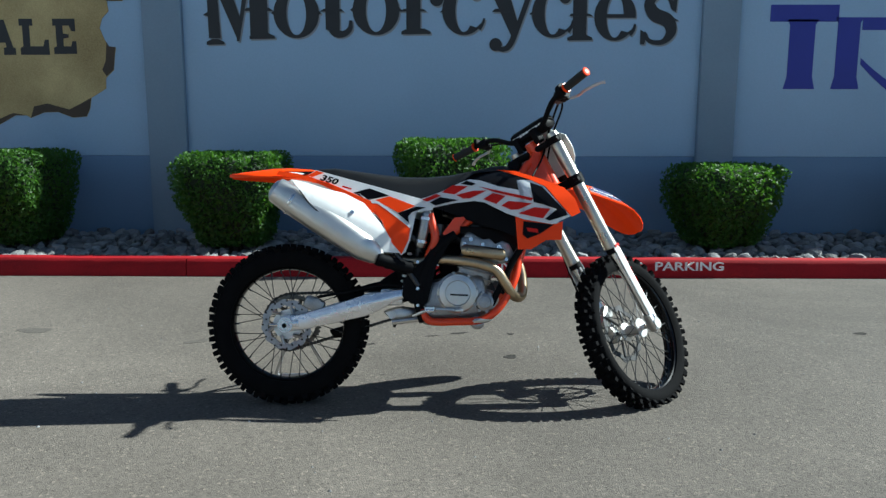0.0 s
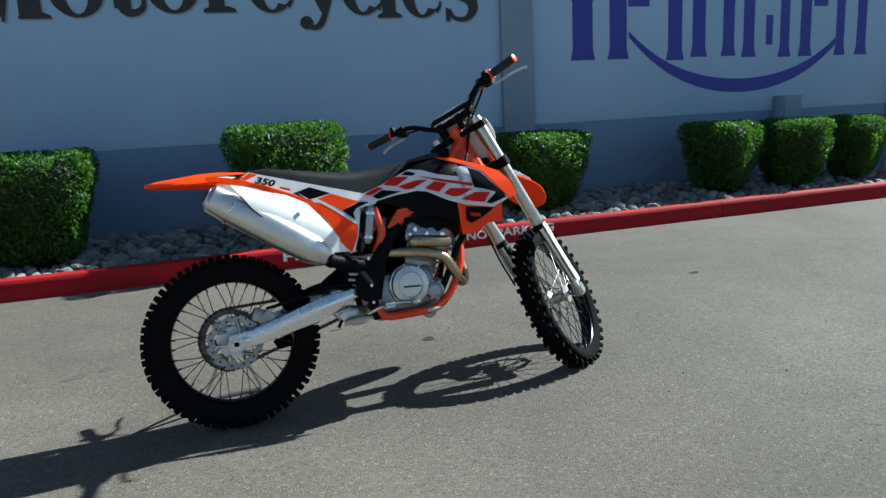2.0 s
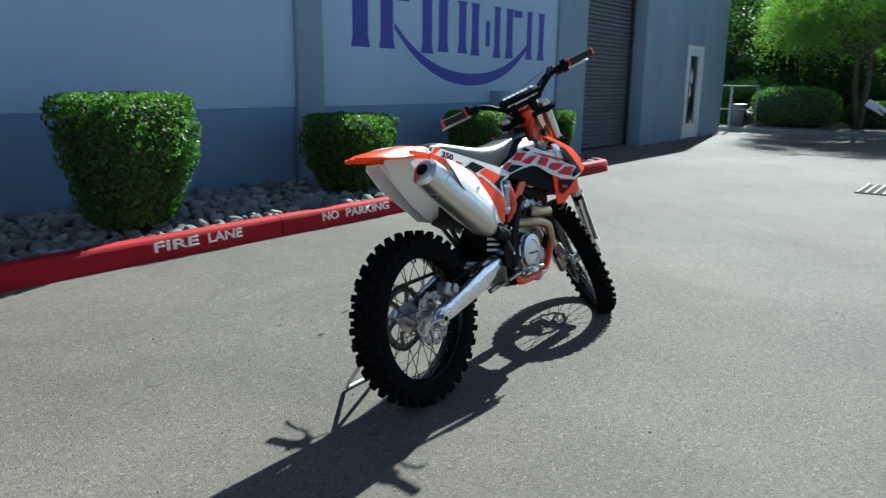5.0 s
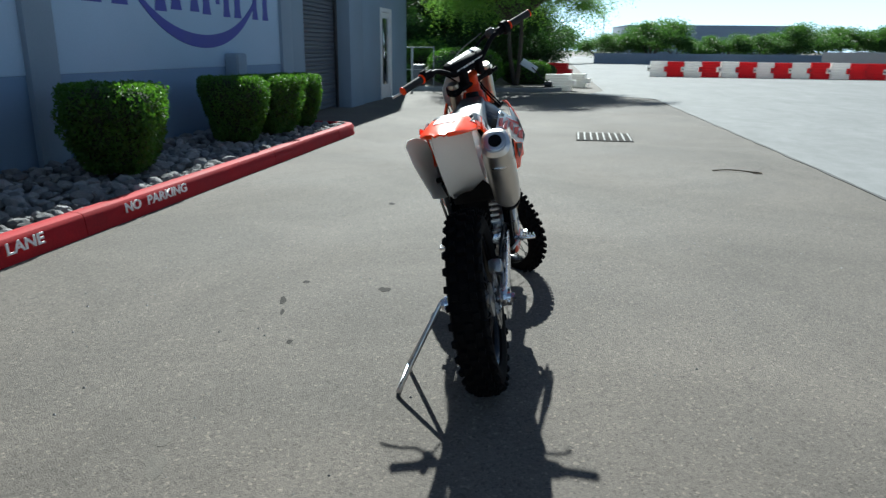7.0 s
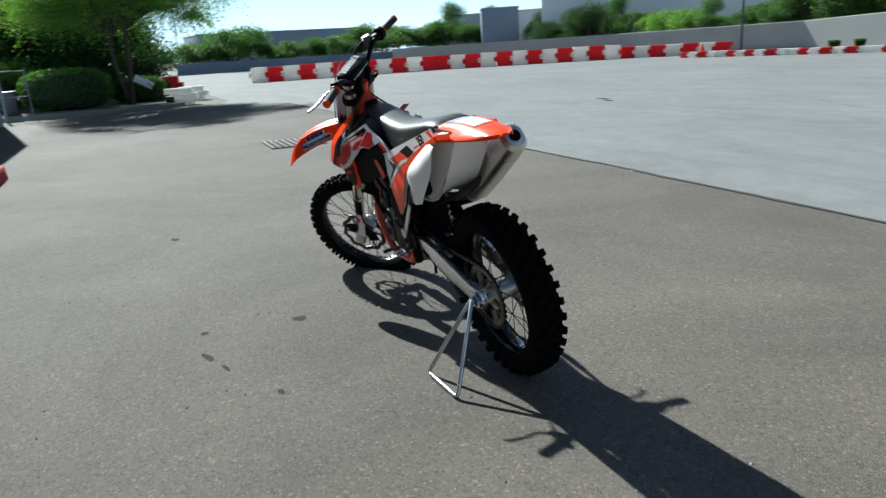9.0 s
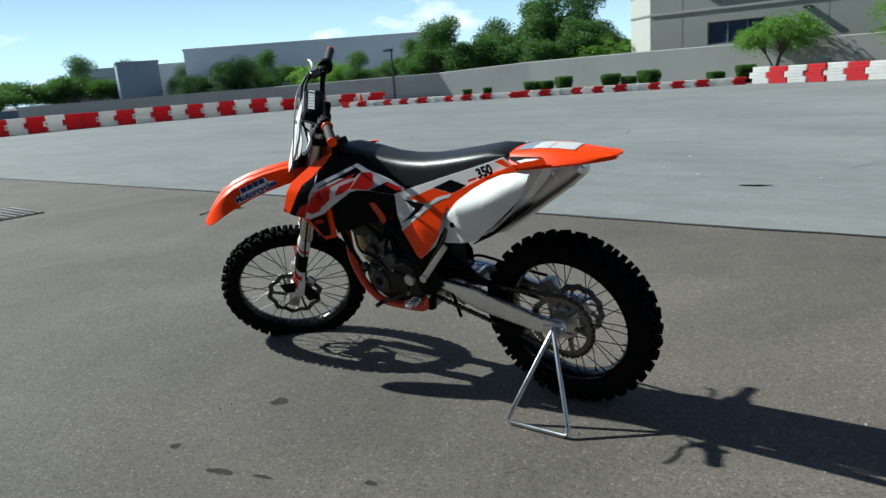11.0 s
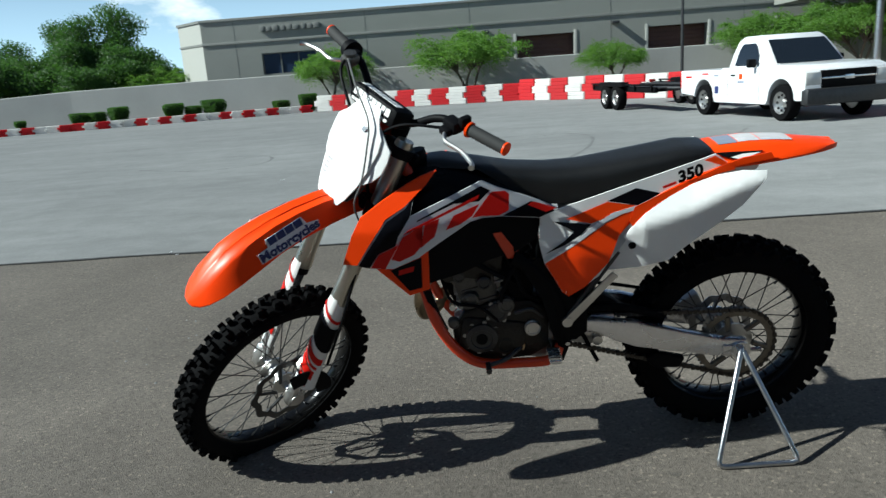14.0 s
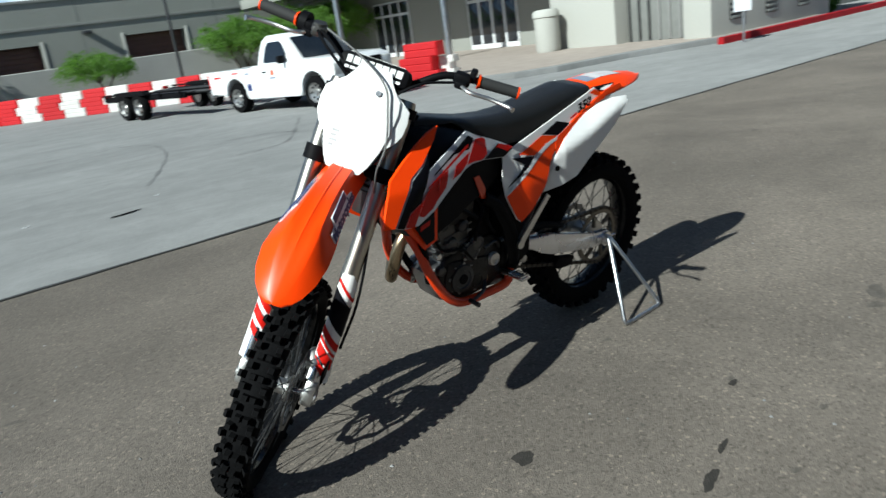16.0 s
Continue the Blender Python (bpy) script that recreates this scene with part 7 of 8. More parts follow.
        plastic("decal", [(0.468, 0.804), (0.545, 0.832), (0.585, 0.828), (0.528, 0.808), (0.512, 0.790), (0.515, 0.762)], BLACK_DECAL, side, sp, "black wedge graphic", 0.0054, 0.0006)
        plastic("decal", [(0.356, 0.846), (0.383, 0.844), (0.425, 0.818), (0.520, 0.742), (0.514, 0.693), (0.484, 0.632), (0.442, 0.682), (0.402, 0.772)], ORANGE, side, sp, "orange lower panel", 0.0050, 0.0006)
        plastic("decal", [(0.300, 0.893), (0.345, 0.861), (0.388, 0.854), (0.437, 0.820), (0.524, 0.748), (0.520, 0.740), (0.43, 0.812), (0.383, 0.845), (0.35, 0.848)], WHITE_DECAL, side, sp, "thin white line", 0.0058, 0.0006)
    plastic("decal", [(0.434, 0.878), (0.351, 0.910), (0.282, 0.891), (0.344, 0.860)], BLACK_DECAL, side, sp, "black graphic", 0.0055, 0.0006)
    plastic("panel_edge", [(0.085, 0.966), (0.108, 0.957), (0.189, 0.926), (0.28, 0.889), (0.356, 0.856), (0.372, 0.815), (0.361, 0.797), (0.325, 0.832), (0.256, 0.876), (0.19, 0.909), (0.125, 0.934), (0.07, 0.945)], ORANGE, side, sp, "orange lower edge", 0.006, 0.012)
    plastic("decal", [(0.159, 0.976), (0.128, 0.986), (0.092, 0.964), (0.110, 0.958)], ORANGE, side, sp, "orange corner", 0.0055, 0.0006)
    plastic("decal", [(0.274, 0.903), (0.236, 0.915), (0.238, 0.922), (0.276, 0.910)], RED, side, sp, "tiny red bar of print", 0.0058, 0.0006)
    y = side * (half_width(0.2, 0.94) + 0.0075)
    if side > 0:
        m = Matrix.Translation((0.229, y - 0.001, 0.916)) @ pose(0, 0, 0, 98, 0, 180) @ Matrix.Rotation(radians(19), 4, "Z")
        letters("lettering", "350", 0.050, BLACK_DECAL, m, sp, 0.0006, "black model number", 0.15, 0.0022, 0.074)
    else:
        m = Matrix.Translation((0.142, y, 0.946)) @ pose(0, 0, 0, 82, 0, 0) @ Matrix.Rotation(radians(-17), 4, "Z")
        letters("lettering", "350", 0.036, BLACK_DECAL, m, sp, 0.0006, "black model number", 0.25, 0.0014, 0.078)
    plastic("fender_side", [(0.372, 0.845), (0.356, 0.846), (0.279, 0.889), (0.176, 0.935), (0.088, 0.961), (0.05, 0.974), (-0.03, 0.985), (-0.04, 0.968), (0.059, 0.953), (0.151, 0.925), (0.279, 0.863), (0.345, 0.834), (0.40, 0.775)], ORANGE, side, label="orange fender flank", off=0.002)


def panel_side(a, b):
    """The number panel bends along a crease."""
    c = np.interp(a, (0.02, 0.10, 0.194, 0.27, 0.36, 0.46), (0.929, 0.895, 0.848, 0.822, 0.795, 0.70))
    return 0.116 + 0.26 * min(0.12, 0.45 - a) + 0.05 * max(0, 0.33 - a) - 0.60 * max(0, b - c) - 0.05 * max(0, c - b)


bm = sheet([(0.005, 0.930), (0.0, 0.950), (0.06, 0.950), (0.125, 0.937), (0.19, 0.912), (0.256, 0.880), (0.325, 0.836), (0.362, 0.80), (0.402, 0.755), (0.457, 0.653), (0.345, 0.670), (0.257, 0.690), (0.196, 0.744), (0.12, 0.802), (0.059, 0.855)], lambda a, b: (a, panel_side(a, b), b), (0, -0.004, 0), 0.015)
pl = part("number_plate_panel", bm, WHITE, bike, "white rear number panel")
bm = bmesh.new()
cyl(bm, (0.362, 0.10, 0.742), (0.362, panel_side(0.362, 0.742) + 0.003, 0.742), 0.011)
part("mounting_hole", bm, BLACK, pl)
bm = sheet([(0.041, 0.936), (0.096, 0.926), (0.16, 0.905), (0.25, 0.885), (0.33, 0.845), (0.395, 0.765), (0.478, 0.637), (0.40, 0.642), (0.346, 0.654), (0.30, 0.672), (0.235, 0.732), (0.165, 0.80), (0.097, 0.855), (0.073, 0.896)], lambda a, b: (a, -0.140 - 0.165 * (0.47 - a) + 0.5 * max(0, b - 0.80 - 0.5 * (0.25 - a)) ** 1.2, b), (0, 0.004, 0), 0.02)
pl = part("number_plate_panel", bm, WHITE, bike, "white rear number panel over the muffler")
bm = bmesh.new()
cyl(bm, (0.283, -0.15, 0.805), (0.283, -0.1735, 0.805), 0.008)
part("mounting_hole", bm, STEEL, pl)
bm = bmesh.new()
tube(bm, smooth_path([(0.073, -0.203, 0.893), (0.12, -0.200, 0.83), (0.19, -0.189, 0.77), (0.26, -0.178, 0.70)], 4), 0.003, 6)
part("panel_edge", bm, BLACK, pl)

# rear fender with its white inner guard
bm = bmesh.new()
rings = []
for x, zt, ze, w in ((0.165, 0.987, 0.945, 0.096), (0.10, 0.998, 0.949, 0.101), (0.01, 1.004, 0.956, 0.101), (-0.06, 1.002, 0.962, 0.096), (-0.137, 0.994, 0.966, 0.080), (-0.20, 0.988, 0.969, 0.060), (-0.238, 0.980, 0.971, 0.040), (-0.252, 0.976, 0.972, 0.026)):
    top = [(x, w * k, z) for k, z in ((1, ze), (0.93, ze + 0.008), (0.66, zt - 0.25 * (zt - ze)), (0.56, zt - 0.003), (0.28, zt + 0.001), (0, zt + 0.002), (-0.28, zt + 0.001), (-0.56, zt - 0.003), (-0.66, zt - 0.25 * (zt - ze)), (-0.93, ze + 0.008), (-1, ze))]
    rings.append(top + [(px, py * 0.97, pz - 0.006) for px, py, pz in reversed(top)])
loft(bm, rings)
fender = part("rear_fender", bm, ORANGE, bike, "orange angular rear fender")
for side in (1, -1):
    bm = sheet([(0.125, 0.986), (0.10, 0.9865), (-0.015, 0.985), (0.062, 0.966), (0.10, 0.978)], lambda a, b: (a, side * (0.1035 - (b - 0.956) * 0.85), b), (0, -side * 0.004, 0), 0.03)
    slot = part("slot", bm, BLACK, fender, "dark slot")
    bm = sheet([(0.079, 0.9745), (0.044, 0.981), (-0.006, 0.982), (0.053, 0.968)], lambda a, b: (a, side * (0.1045 - (b - 0.956) * 0.85), b), (0, -side * 0.004, 0), 0.03)
    part("slot_lining", bm, WHITE, slot, "white lining of the slot")
for (x0, x1, w, mt, lab) in ((0.10, 0.045, 0.040, GREYLABEL, "grey sticker"), (0.042, -0.02, 0.038, STICKER, "pale printed sticker"), (-0.024, -0.115, 0.036, STICKER, "pale printed sticker")):
    bm = sheet([(x0, -w), (x1, -w), (x1, w), (x0, w)], lambda a, b: (a, b, np.interp(a, (-0.137, -0.06, 0.01, 0.10), (0.995, 1.002, 1.004, 0.998)) + 0.0034 - 0.003 * (abs(b) / 0.05) ** 2), (0, 0, -0.0006), 0.03)
    part("sticker", bm, mt, fender, lab)
for side in (1, -1):
    bm = sheet([(0.30, 0.90), (0.14, 0.945), (0.05, 0.96), (-0.01, 0.94), (0.06, 0.86), (0.17, 0.77), (0.27, 0.68), (0.34, 0.66), (0.40, 0.70)], lambda a, b: (a, side * (0.068 + 0.03 * (b - 0.68)), b), (0, -side * 0.004, 0), 0.05)
    part("inner_fender", bm, WHITE, bike, "white inner fender side")
bm = bmesh.new()
rings = []
for x, z in ((0.015, 0.955), (0.05, 0.87), (0.14, 0.775), (0.23, 0.70), (0.33, 0.665), (0.40, 0.66)):
    rings.append([(x, 0.074 * k, z + 0.022 * (1 - abs(k) ** 2)) for k in np.linspace(1, -1, 9)] + [(x + 0.004, 0.072 * k, z + 0.006 + 0.022 * (1 - abs(k) ** 2)) for k in np.linspace(-1, 1, 9)])
loft(bm, rings)
part("mudguard", bm, WHITE, bike, "white inner mudguard over the wheel")
bm = sheet([(-0.112, 0.64), (-0.108, 0.69), (-0.085, 0.735), (-0.072, 0.755), (-0.060, 0.735), (-0.02, 0.712), (0.03, 0.692), (0.066, 0.675), (0.072, 0.64)], lambda y, z: (np.interp(z, (0.64, 0.68, 0.72, 0.76), (0.325, 0.235, 0.18, 0.125)) + 0.4 * y * y, y, z), (0.008, 0, 0), 0.03)
part("mud_flap", bm, BLACK, bike, "black mud flap behind the shock")

# pegs, pedals, levers low down
for side in (1, -1):
    bm = bmesh.new()
    box(bm, (0.598, side * 0.178, 0.402), (0.036, 0.07, 0.012), bevel=0.003)
    for k in range(5):
        box(bm, (0.598, side * (0.150 + 0.014 * k), 0.411), (0.04, 0.004, 0.010))
    cyl(bm, (0.598, side * 0.10, 0.395), (0.598, side * 0.145, 0.40), 0.013)
    part("foot_peg", bm, STEEL, bike, "serrated steel foot peg")
bm = bmesh.new()
tube(bm, smooth_path([(0.53, -0.11, 0.375), (0.60, -0.145, 0.402), (0.66, -0.15, 0.403), (0.71, -0.15, 0.399)], 4), 0.007, 7)
box(bm, (0.72, -0.16, 0.400), (0.035, 0.035, 0.012), bevel=0.003)
part("brake_pedal", bm, ALU, bike)
bm = bmesh.new()
tube(bm, smooth_path([(0.69, 0.10, 0.40), (0.74, 0.145, 0.385), (0.80, 0.15, 0.365)], 4), 0.007, 7)
cyl(bm, (0.80, 0.14, 0.365), (0.80, 0.185, 0.365), 0.009)
part("shift_lever", bm, DARKMETAL, bike)
bm = bmesh.new()
prism(bm, [(0.40, 0.39), (0.47, 0.41), (0.55, 0.40), (0.55, 0.37), (0.46, 0.345), (0.43, 0.36)], "y", -0.04, 0.04, 0.012)
cyl(bm, (0.44, -0.06, 0.375), (0.44, 0.06, 0.375), 0.016)
tube(bm, [(0.57, -0.06, 0.36), (0.44, -0.06, 0.345)], 0.012, 8)
part("linkage", bm, ALU, bike)
bm = bmesh.new()
tube(bm, [(0.49, 0.055, 0.405), (0.445, 0.085, 0.315)], 0.007, 7)
part("vent_hose", bm, BLACK, bike)

# front end, turned with the bars
for side in (1, -1):
    y = side * 0.105
    bm = bmesh.new()
    line = [on_axis(0.115, 0.014, y), on_axis(0.13, 0.014, y), on_axis(0.60, 0.014, y), on_axis(0.672, 0.014, y), on_axis(0.676, 0.014, y)]
    tube(bm, line, [0.024, 0.0275, 0.0275, 0.031, 0.028], 20)
    leg = part("fork_tube", bm, FORK, bike, "grey anodised fork tube", TURN)
    bm = bmesh.new()
    tube(bm, [on_axis(0.67, 0.014, y), Vector((FAX.x, y, FAX.z)) - AXU * 0.0], 0.022, 16)
    part("slider", bm, STEEL, leg, "chromed slider")
    bm = bmesh.new()
    tube(bm, [on_axis(0.676, 0.014, y), on_axis(0.70, 0.014, y)], 0.027, 16)
    part("dust_seal", bm, BLACK, leg)
    bm = bmesh.new()
    box(bm, FAX + Vector((-0.005, y, 0.01)), (0.055, 0.04, 0.085), pose(0, 0, 0, 0, -RAKE, 0), 0.012)
    cyl(bm, FAX + Vector((0, y - 0.022, 0)), FAX + Vector((0, y + 0.022, 0)), 0.024)
    part("axle_clamp", bm, ALU, leg)
    bm = bmesh.new()
    rings = []
    for s, wy, wf in ((0.655, 0.028, 0.031), (0.70, 0.034, 0.036), (0.80, 0.033, 0.034), (0.92, 0.035, 0.034), (1.00, 0.038, 0.037)):
        a0, a1 = (-0.7, 2.2) if side > 0 else (-2.2, 0.7)
        ring = [on_axis(s, 0.014 + wf * math.cos(a), y + wy * math.sin(a)) for a in np.linspace(a0, a1, 13)]
        ring += [on_axis(s, 0.014 + (wf - 0.004) * math.cos(a), y + (wy - 0.004) * math.sin(a)) for a in np.linspace(a1, a0, 13)]
        rings.append(ring)
    loft(bm, rings)
    gd = part("fork_guard", bm, WHITE, leg, "white fork guard with orange print")
    for s0, s1, a0, a1, mt, lab in ((0.692, 0.703, -0.6, 2.1, RED, "red line"), (0.722, 0.815, -0.65, 2.1, BLACK_DECAL, "black print"), (0.842, 0.866, -0.65, 1.6, RED, "red print"), (0.876, 0.886, -0.65, 1.3, RED, "red print"), (0.894, 0.928, -0.6, 1.2, RED, "red print"), (0.938, 0.962, -0.55, 0.9, RED, "red print")) if side > 0 else ((0.70, 0.712, -2.0, 0.6, RED, "red line"), (0.76, 0.79, -0.9, 0.6, RED, "red print"), (0.81, 0.835, -0.9, 0.6, RED, "red print"), (0.855, 0.885, -0.9, 0.6, RED, "red print"), (0.905, 0.93, -0.8, 0.5, RED, "red print")):
        bm = bmesh.new()
        rings = []
        for s in (s0, s1):
            rings.append([on_axis(s + 0.035 * math.sin(a), 0.014 + 0.0375 * math.cos(a), y + 0.0365 * math.sin(a)) for a in np.linspace(a0, a1, 9)] + [on_axis(s + 0.035 * math.sin(a), 0.014 + 0.0365 * math.cos(a), y + 0.0355 * math.sin(a)) for a in np.linspace(a1, a0, 9)])
        loft(bm, rings)
        part("decal", bm, mt, gd, lab)
for s, th, name in ((0.15, 0.030, "top_clamp"), (0.345, 0.045, "lower_clamp")):
    bm = bmesh.new()
    rings = []
    for side in (1, -1):
        tube(bm, [on_axis(s - th / 2, 0.014, side * 0.105), on_axis(s + th / 2, 0.014, side * 0.105)], 0.0365, 20)
        cyl(bm, on_axis(s, -0.02, side * 0.12), on_axis(s, -0.02, side * 0.145), 0.009)
    box(bm, on_axis(s, 0.006, 0), (0.062, 0.18, th * 0.9), pose(0, 0, 0, 0, -RAKE, 0), 0.010)
    part(name, bm, BLACK, bike, "black triple clamp", TURN)

# handlebar
BAR_L = [(1.035, 0.0, 1.150), (1.035, 0.055, 1.150), (1.032, 0.105, 1.168), (1.015, 0.165, 1.208), (1.002, 0.215, 1.222), (0.985, 0.31, 1.224), (0.972, 0.405, 1.224)]
path = smooth_path([(x, -y, z) for x, y, z in reversed(BAR_L[1:])] + BAR_L, 5)
bm = bmesh.new()
tube(bm, path, [0.0111 + 0.003 * max(0, 1 - abs(p.y) / 0.11) for p in path], 14)
hb = part("handlebar", bm, BLACK, bike, "black tapered handlebar", TURN)
for side in (1, -1):
    bm = bmesh.new()
    box(bm, (1.035, side * 0.05, 1.13), (0.045, 0.032, 0.07), pose(0, 0, 0, 0, -RAKE, 0), 0.008)
    part("bar_mount", bm, BLACK, hb)
    bm = bmesh.new()
    g0, g1 = Vector((0.9895, side * 0.285, 1.2238)), Vector((0.9725, side * 0.403, 1.224))
    k = [g0.lerp(g1, u) for u in np.linspace(0, 1, 25)]
    tube(bm, k, [0.0165 + (0.0012 if i % 2 else 0) for i in range(25)], 14)
    gr = part("grip", bm, GRIP, hb, "black ribbed rubber grip")
    bm = bmesh.new()
    tube(bm, [g0 - (g1 - g0) * 0.05, g0 + (g1 - g0) * 0.0], [0.0225, 0.021], 18)
    part("grip_flange", bm, ORANGE, gr, "orange grip flange")
    bm = bmesh.new()
    tube(bm, [g1 - (g1 - g0) * 0.03, g1 + (g1 - g0) * 0.01, g1 + (g1 - g0) * 0.03], [0.0182, 0.0185, 0.013], 16)
    part("grip_end", bm, ORANGE, gr, "orange grip end")
    bm = bmesh.new()
    box(bm, (1.008, side * 0.235, 1.222), (0.038, 0.05, 0.036), None, 0.008)
    box(bm, (1.03, side * 0.235, 1.212), (0.03, 0.035, 0.022), None, 0.006)
    pc = part("lever_perch", bm, BLACK, hb, "black lever perch")
    bm = bmesh.new()
    tube(bm, smooth_path([(1.035, side * 0.235, 1.212), (1.065, side * 0.27, 1.212), (1.062, side * 0.33, 1.212), (1.075, side * 0.385, 1.213), (1.09, side * 0.402, 1.214)], 5), [0.0062] * 18 + [0.0058, 0.006, 0.008], 9)
    part("lever", bm, ALU, pc, "polished lever")
bm = bmesh.new()
box(bm, (1.040, -0.20, 1.232), (0.045, 0.045, 0.034), pose(0, 0, 0, 0, 0, 15), 0.010)
cyl(bm, (1.040, -0.20, 1.245), (1.040, -0.20, 1.255), 0.019)
part("brake_reservoir", bm, ENGINE_MID, hb, "front brake reservoir")
bm = bmesh.new()
cyl(bm, (0.995, -0.268, 1.224), (0.998, -0.245, 1.224), 0.032)
part("throttle_housing", bm, BLACK, hb)
bm = bmesh.new()
box(bm, (0.992, 0.262, 1.24), (0.035, 0.02, 0.03), None, 0.006)
part("kill_switch", bm, BLACK, hb)
bm = bmesh.new()
tilt_p = pose(0, 0, 0, 0, -RAKE, 0)
padc = on_axis(0.066, 0.040, -0.008)
box(bm, padc, (0.086, 0.215, 0.062), tilt_p, 0.022)
pad = part("bar_pad", bm, BLACK, hb, "black foam bar pad with white print")
for f, g, n, high, deep in ((0.043, 0.008, 8, 0.021, 1), (0.043, -0.015, 10, 0.008, 1), (-0.043, 0.004, 9, 0.011, 1), (0.012, 0.031, 7, 0.026, 0)):
    for k in range(n):
        wide = 0.17 / n * (0.86 if k % 3 else 0.72)
        bm = bmesh.new()
        box(bm, padc + AXF * f + AXU * g + Vector((0, 0.17 * ((k + 0.5) / n - 0.5), 0)), (0.0012, wide, high) if deep else (high, wide, 0.0012), tilt_p)
        part("print_bar", bm, WHITE, pad, "white bar of print")
for k, pts in enumerate(([(1.045, -0.21, 1.24), (1.10, -0.16, 1.22), (1.135, -0.05, 1.14), (1.15, 0.03, 1.0), (1.21, 0.10, 0.85), (1.335, 0.15, 0.60), (1.40, 0.145, 0.42)],
                          [on_axis(0.0, 0.075, -0.17), on_axis(0.045, 0.112, -0.05), on_axis(0.10, 0.113, 0.040), on_axis(0.17, 0.110, 0.072), on_axis(0.26, 0.106, 0.096), on_axis(0.335, 0.095, 0.092), on_axis(0.40, 0.045, 0.10)],
                          [(1.0, -0.26, 1.23), (1.07, -0.17, 1.235), (1.10, -0.07, 1.16), (1.07, -0.04, 1.05), (0.98, -0.03, 0.93)],
                          [(1.0, -0.26, 1.22), (1.08, -0.15, 1.225), (1.105, -0.06, 1.15), (1.07, -0.03, 1.04), (0.98, -0.02, 0.92)],
                          [(1.03, 0.225, 1.215), (1.10, 0.13, 1.20), (1.12, 0.05, 1.12), (1.06, 0.03, 1.0), (0.96, 0.05, 0.90)])):
    bm = bmesh.new()
    tube(bm, smooth_path(pts, 6), (0.0046, 0.0028, 0.0042, 0.0042, 0.0042)[k], 7)
    part("control_cable", bm, CABLE_GREY if k == 1 else BLACK, hb, "grey sheathed cable" if k == 1 else "black control cable")

# front number plate, fender and brake
def on_plate(y, s):
    """A point of the plate's bowed face, y across and s down the steering axis."""
    return on_axis(s, np.interp(s, (0.05, 0.135, 0.235, 0.37), (0.090, 0.106, 0.112, 0.120)) - 0.026 * (abs(y) / 0.13) ** 2.2, y)


FACE = [(0.0, 0.058), (0.046, 0.060), (0.056, 0.085), (0.076, 0.112), (0.094, 0.130), (0.100, 0.165), (0.096, 0.225), (0.084, 0.285), (0.066, 0.335), (0.050, 0.362), (0.0, 0.374)]
bm = sheet(FACE + [(-y, s) for y, s in FACE[-2:0:-1]], on_plate, -AXF * 0.004, 0.02)
npl = part("front_number_plate", bm, WHITE, bike, "blank white front number plate", TURN)
for side in (1, -1):
    bm = sheet([(side * y, s) for y, s in ((0.062, 0.100), (0.100, 0.128), (0.126, 0.148), (0.131, 0.180), (0.129, 0.218), (0.114, 0.250), (0.072, 0.290), (0.050, 0.292), (0.060, 0.200))], lambda y, s: on_plate(y, s) - AXF * 0.006, -AXF * 0.004, 0.02)
    part("plate_wing", bm, WHITE, npl, "white side wing")
    bm = sheet([(side * y, s) for y, s in ((0.045, 0.290), (0.075, 0.292), (0.096, 0.275), (0.085, 0.310), (0.060, 0.345), (0.040, 0.352))], lambda y, s: on_plate(y, s) - AXF * 0.014, -AXF * 0.006, 0.03)
    part("plate_corner", bm, DARKGREY, npl, "dark grey corner piece")
for k in range(4):
    bm = bmesh.new()
    box(bm, on_plate(-0.052 - 0.004 * (k % 2), 0.262 + 0.014 * k) + AXF * 0.001, (0.0012, 0.024 - 0.006 * (k % 2), 0.008), pose(0, 0, 0, 0, -RAKE, 0))
    part("print_bar", bm, PRINT_GREY, npl, "pale grey bar of print")
bm = bmesh.new()
cyl(bm, on_axis(0.128, 0.097, 0.03), on_axis(0.128, 0.1082, 0.03), 0.008)
part("plate_screw", bm, GALV, npl)
bm = bmesh.new()
box(bm, on_axis(0.33, 0.07, 0), (0.05, 0.07, 0.06), pose(0, 0, 0, 0, -RAKE, 0), 0.012)
part("plate_bracket", bm, BLACK, npl)

FEN = [(1.06, 0.912, 0.050, 0.030), (1.14, 0.938, 0.062, 0.042), (1.22, 0.957, 0.067, 0.050), (1.30, 0.964, 0.069, 0.056), (1.38, 0.965, 0.072, 0.062), (1.46, 0.958, 0.078, 0.064), (1.54, 0.940, 0.090, 0.062), (1.60, 0.916, 0.094, 0.055), (1.655, 0.880, 0.084, 0.044), (1.692, 0.847, 0.066, 0.030), (1.714, 0.824, 0.046, 0.018), (1.727, 0.810, 0.024, 0.008), (1.731, 0.806, 0.006, 0.002)]
FX = [p[0] for p in FEN]


def fender_at(x, k):
    """A point of the front fender: k from -1 at its one edge to 1 at the other."""
    z, w, drop = (np.interp(x, FX, [p[j] for p in FEN]) for j in (1, 2, 3))
    soft = min(1, max(0, (x - 1.60) / 0.11))
    sharp = np.interp(abs(k), (0, 0.06, 0.45, 0.52, 1), (0.0, 0.05, 0.02, 0.10, 1.0))
    w *= 0.94
    return Vector((x, w * k, z - drop * (sharp * (1 - soft) + abs(k) ** 1.9 * soft)))


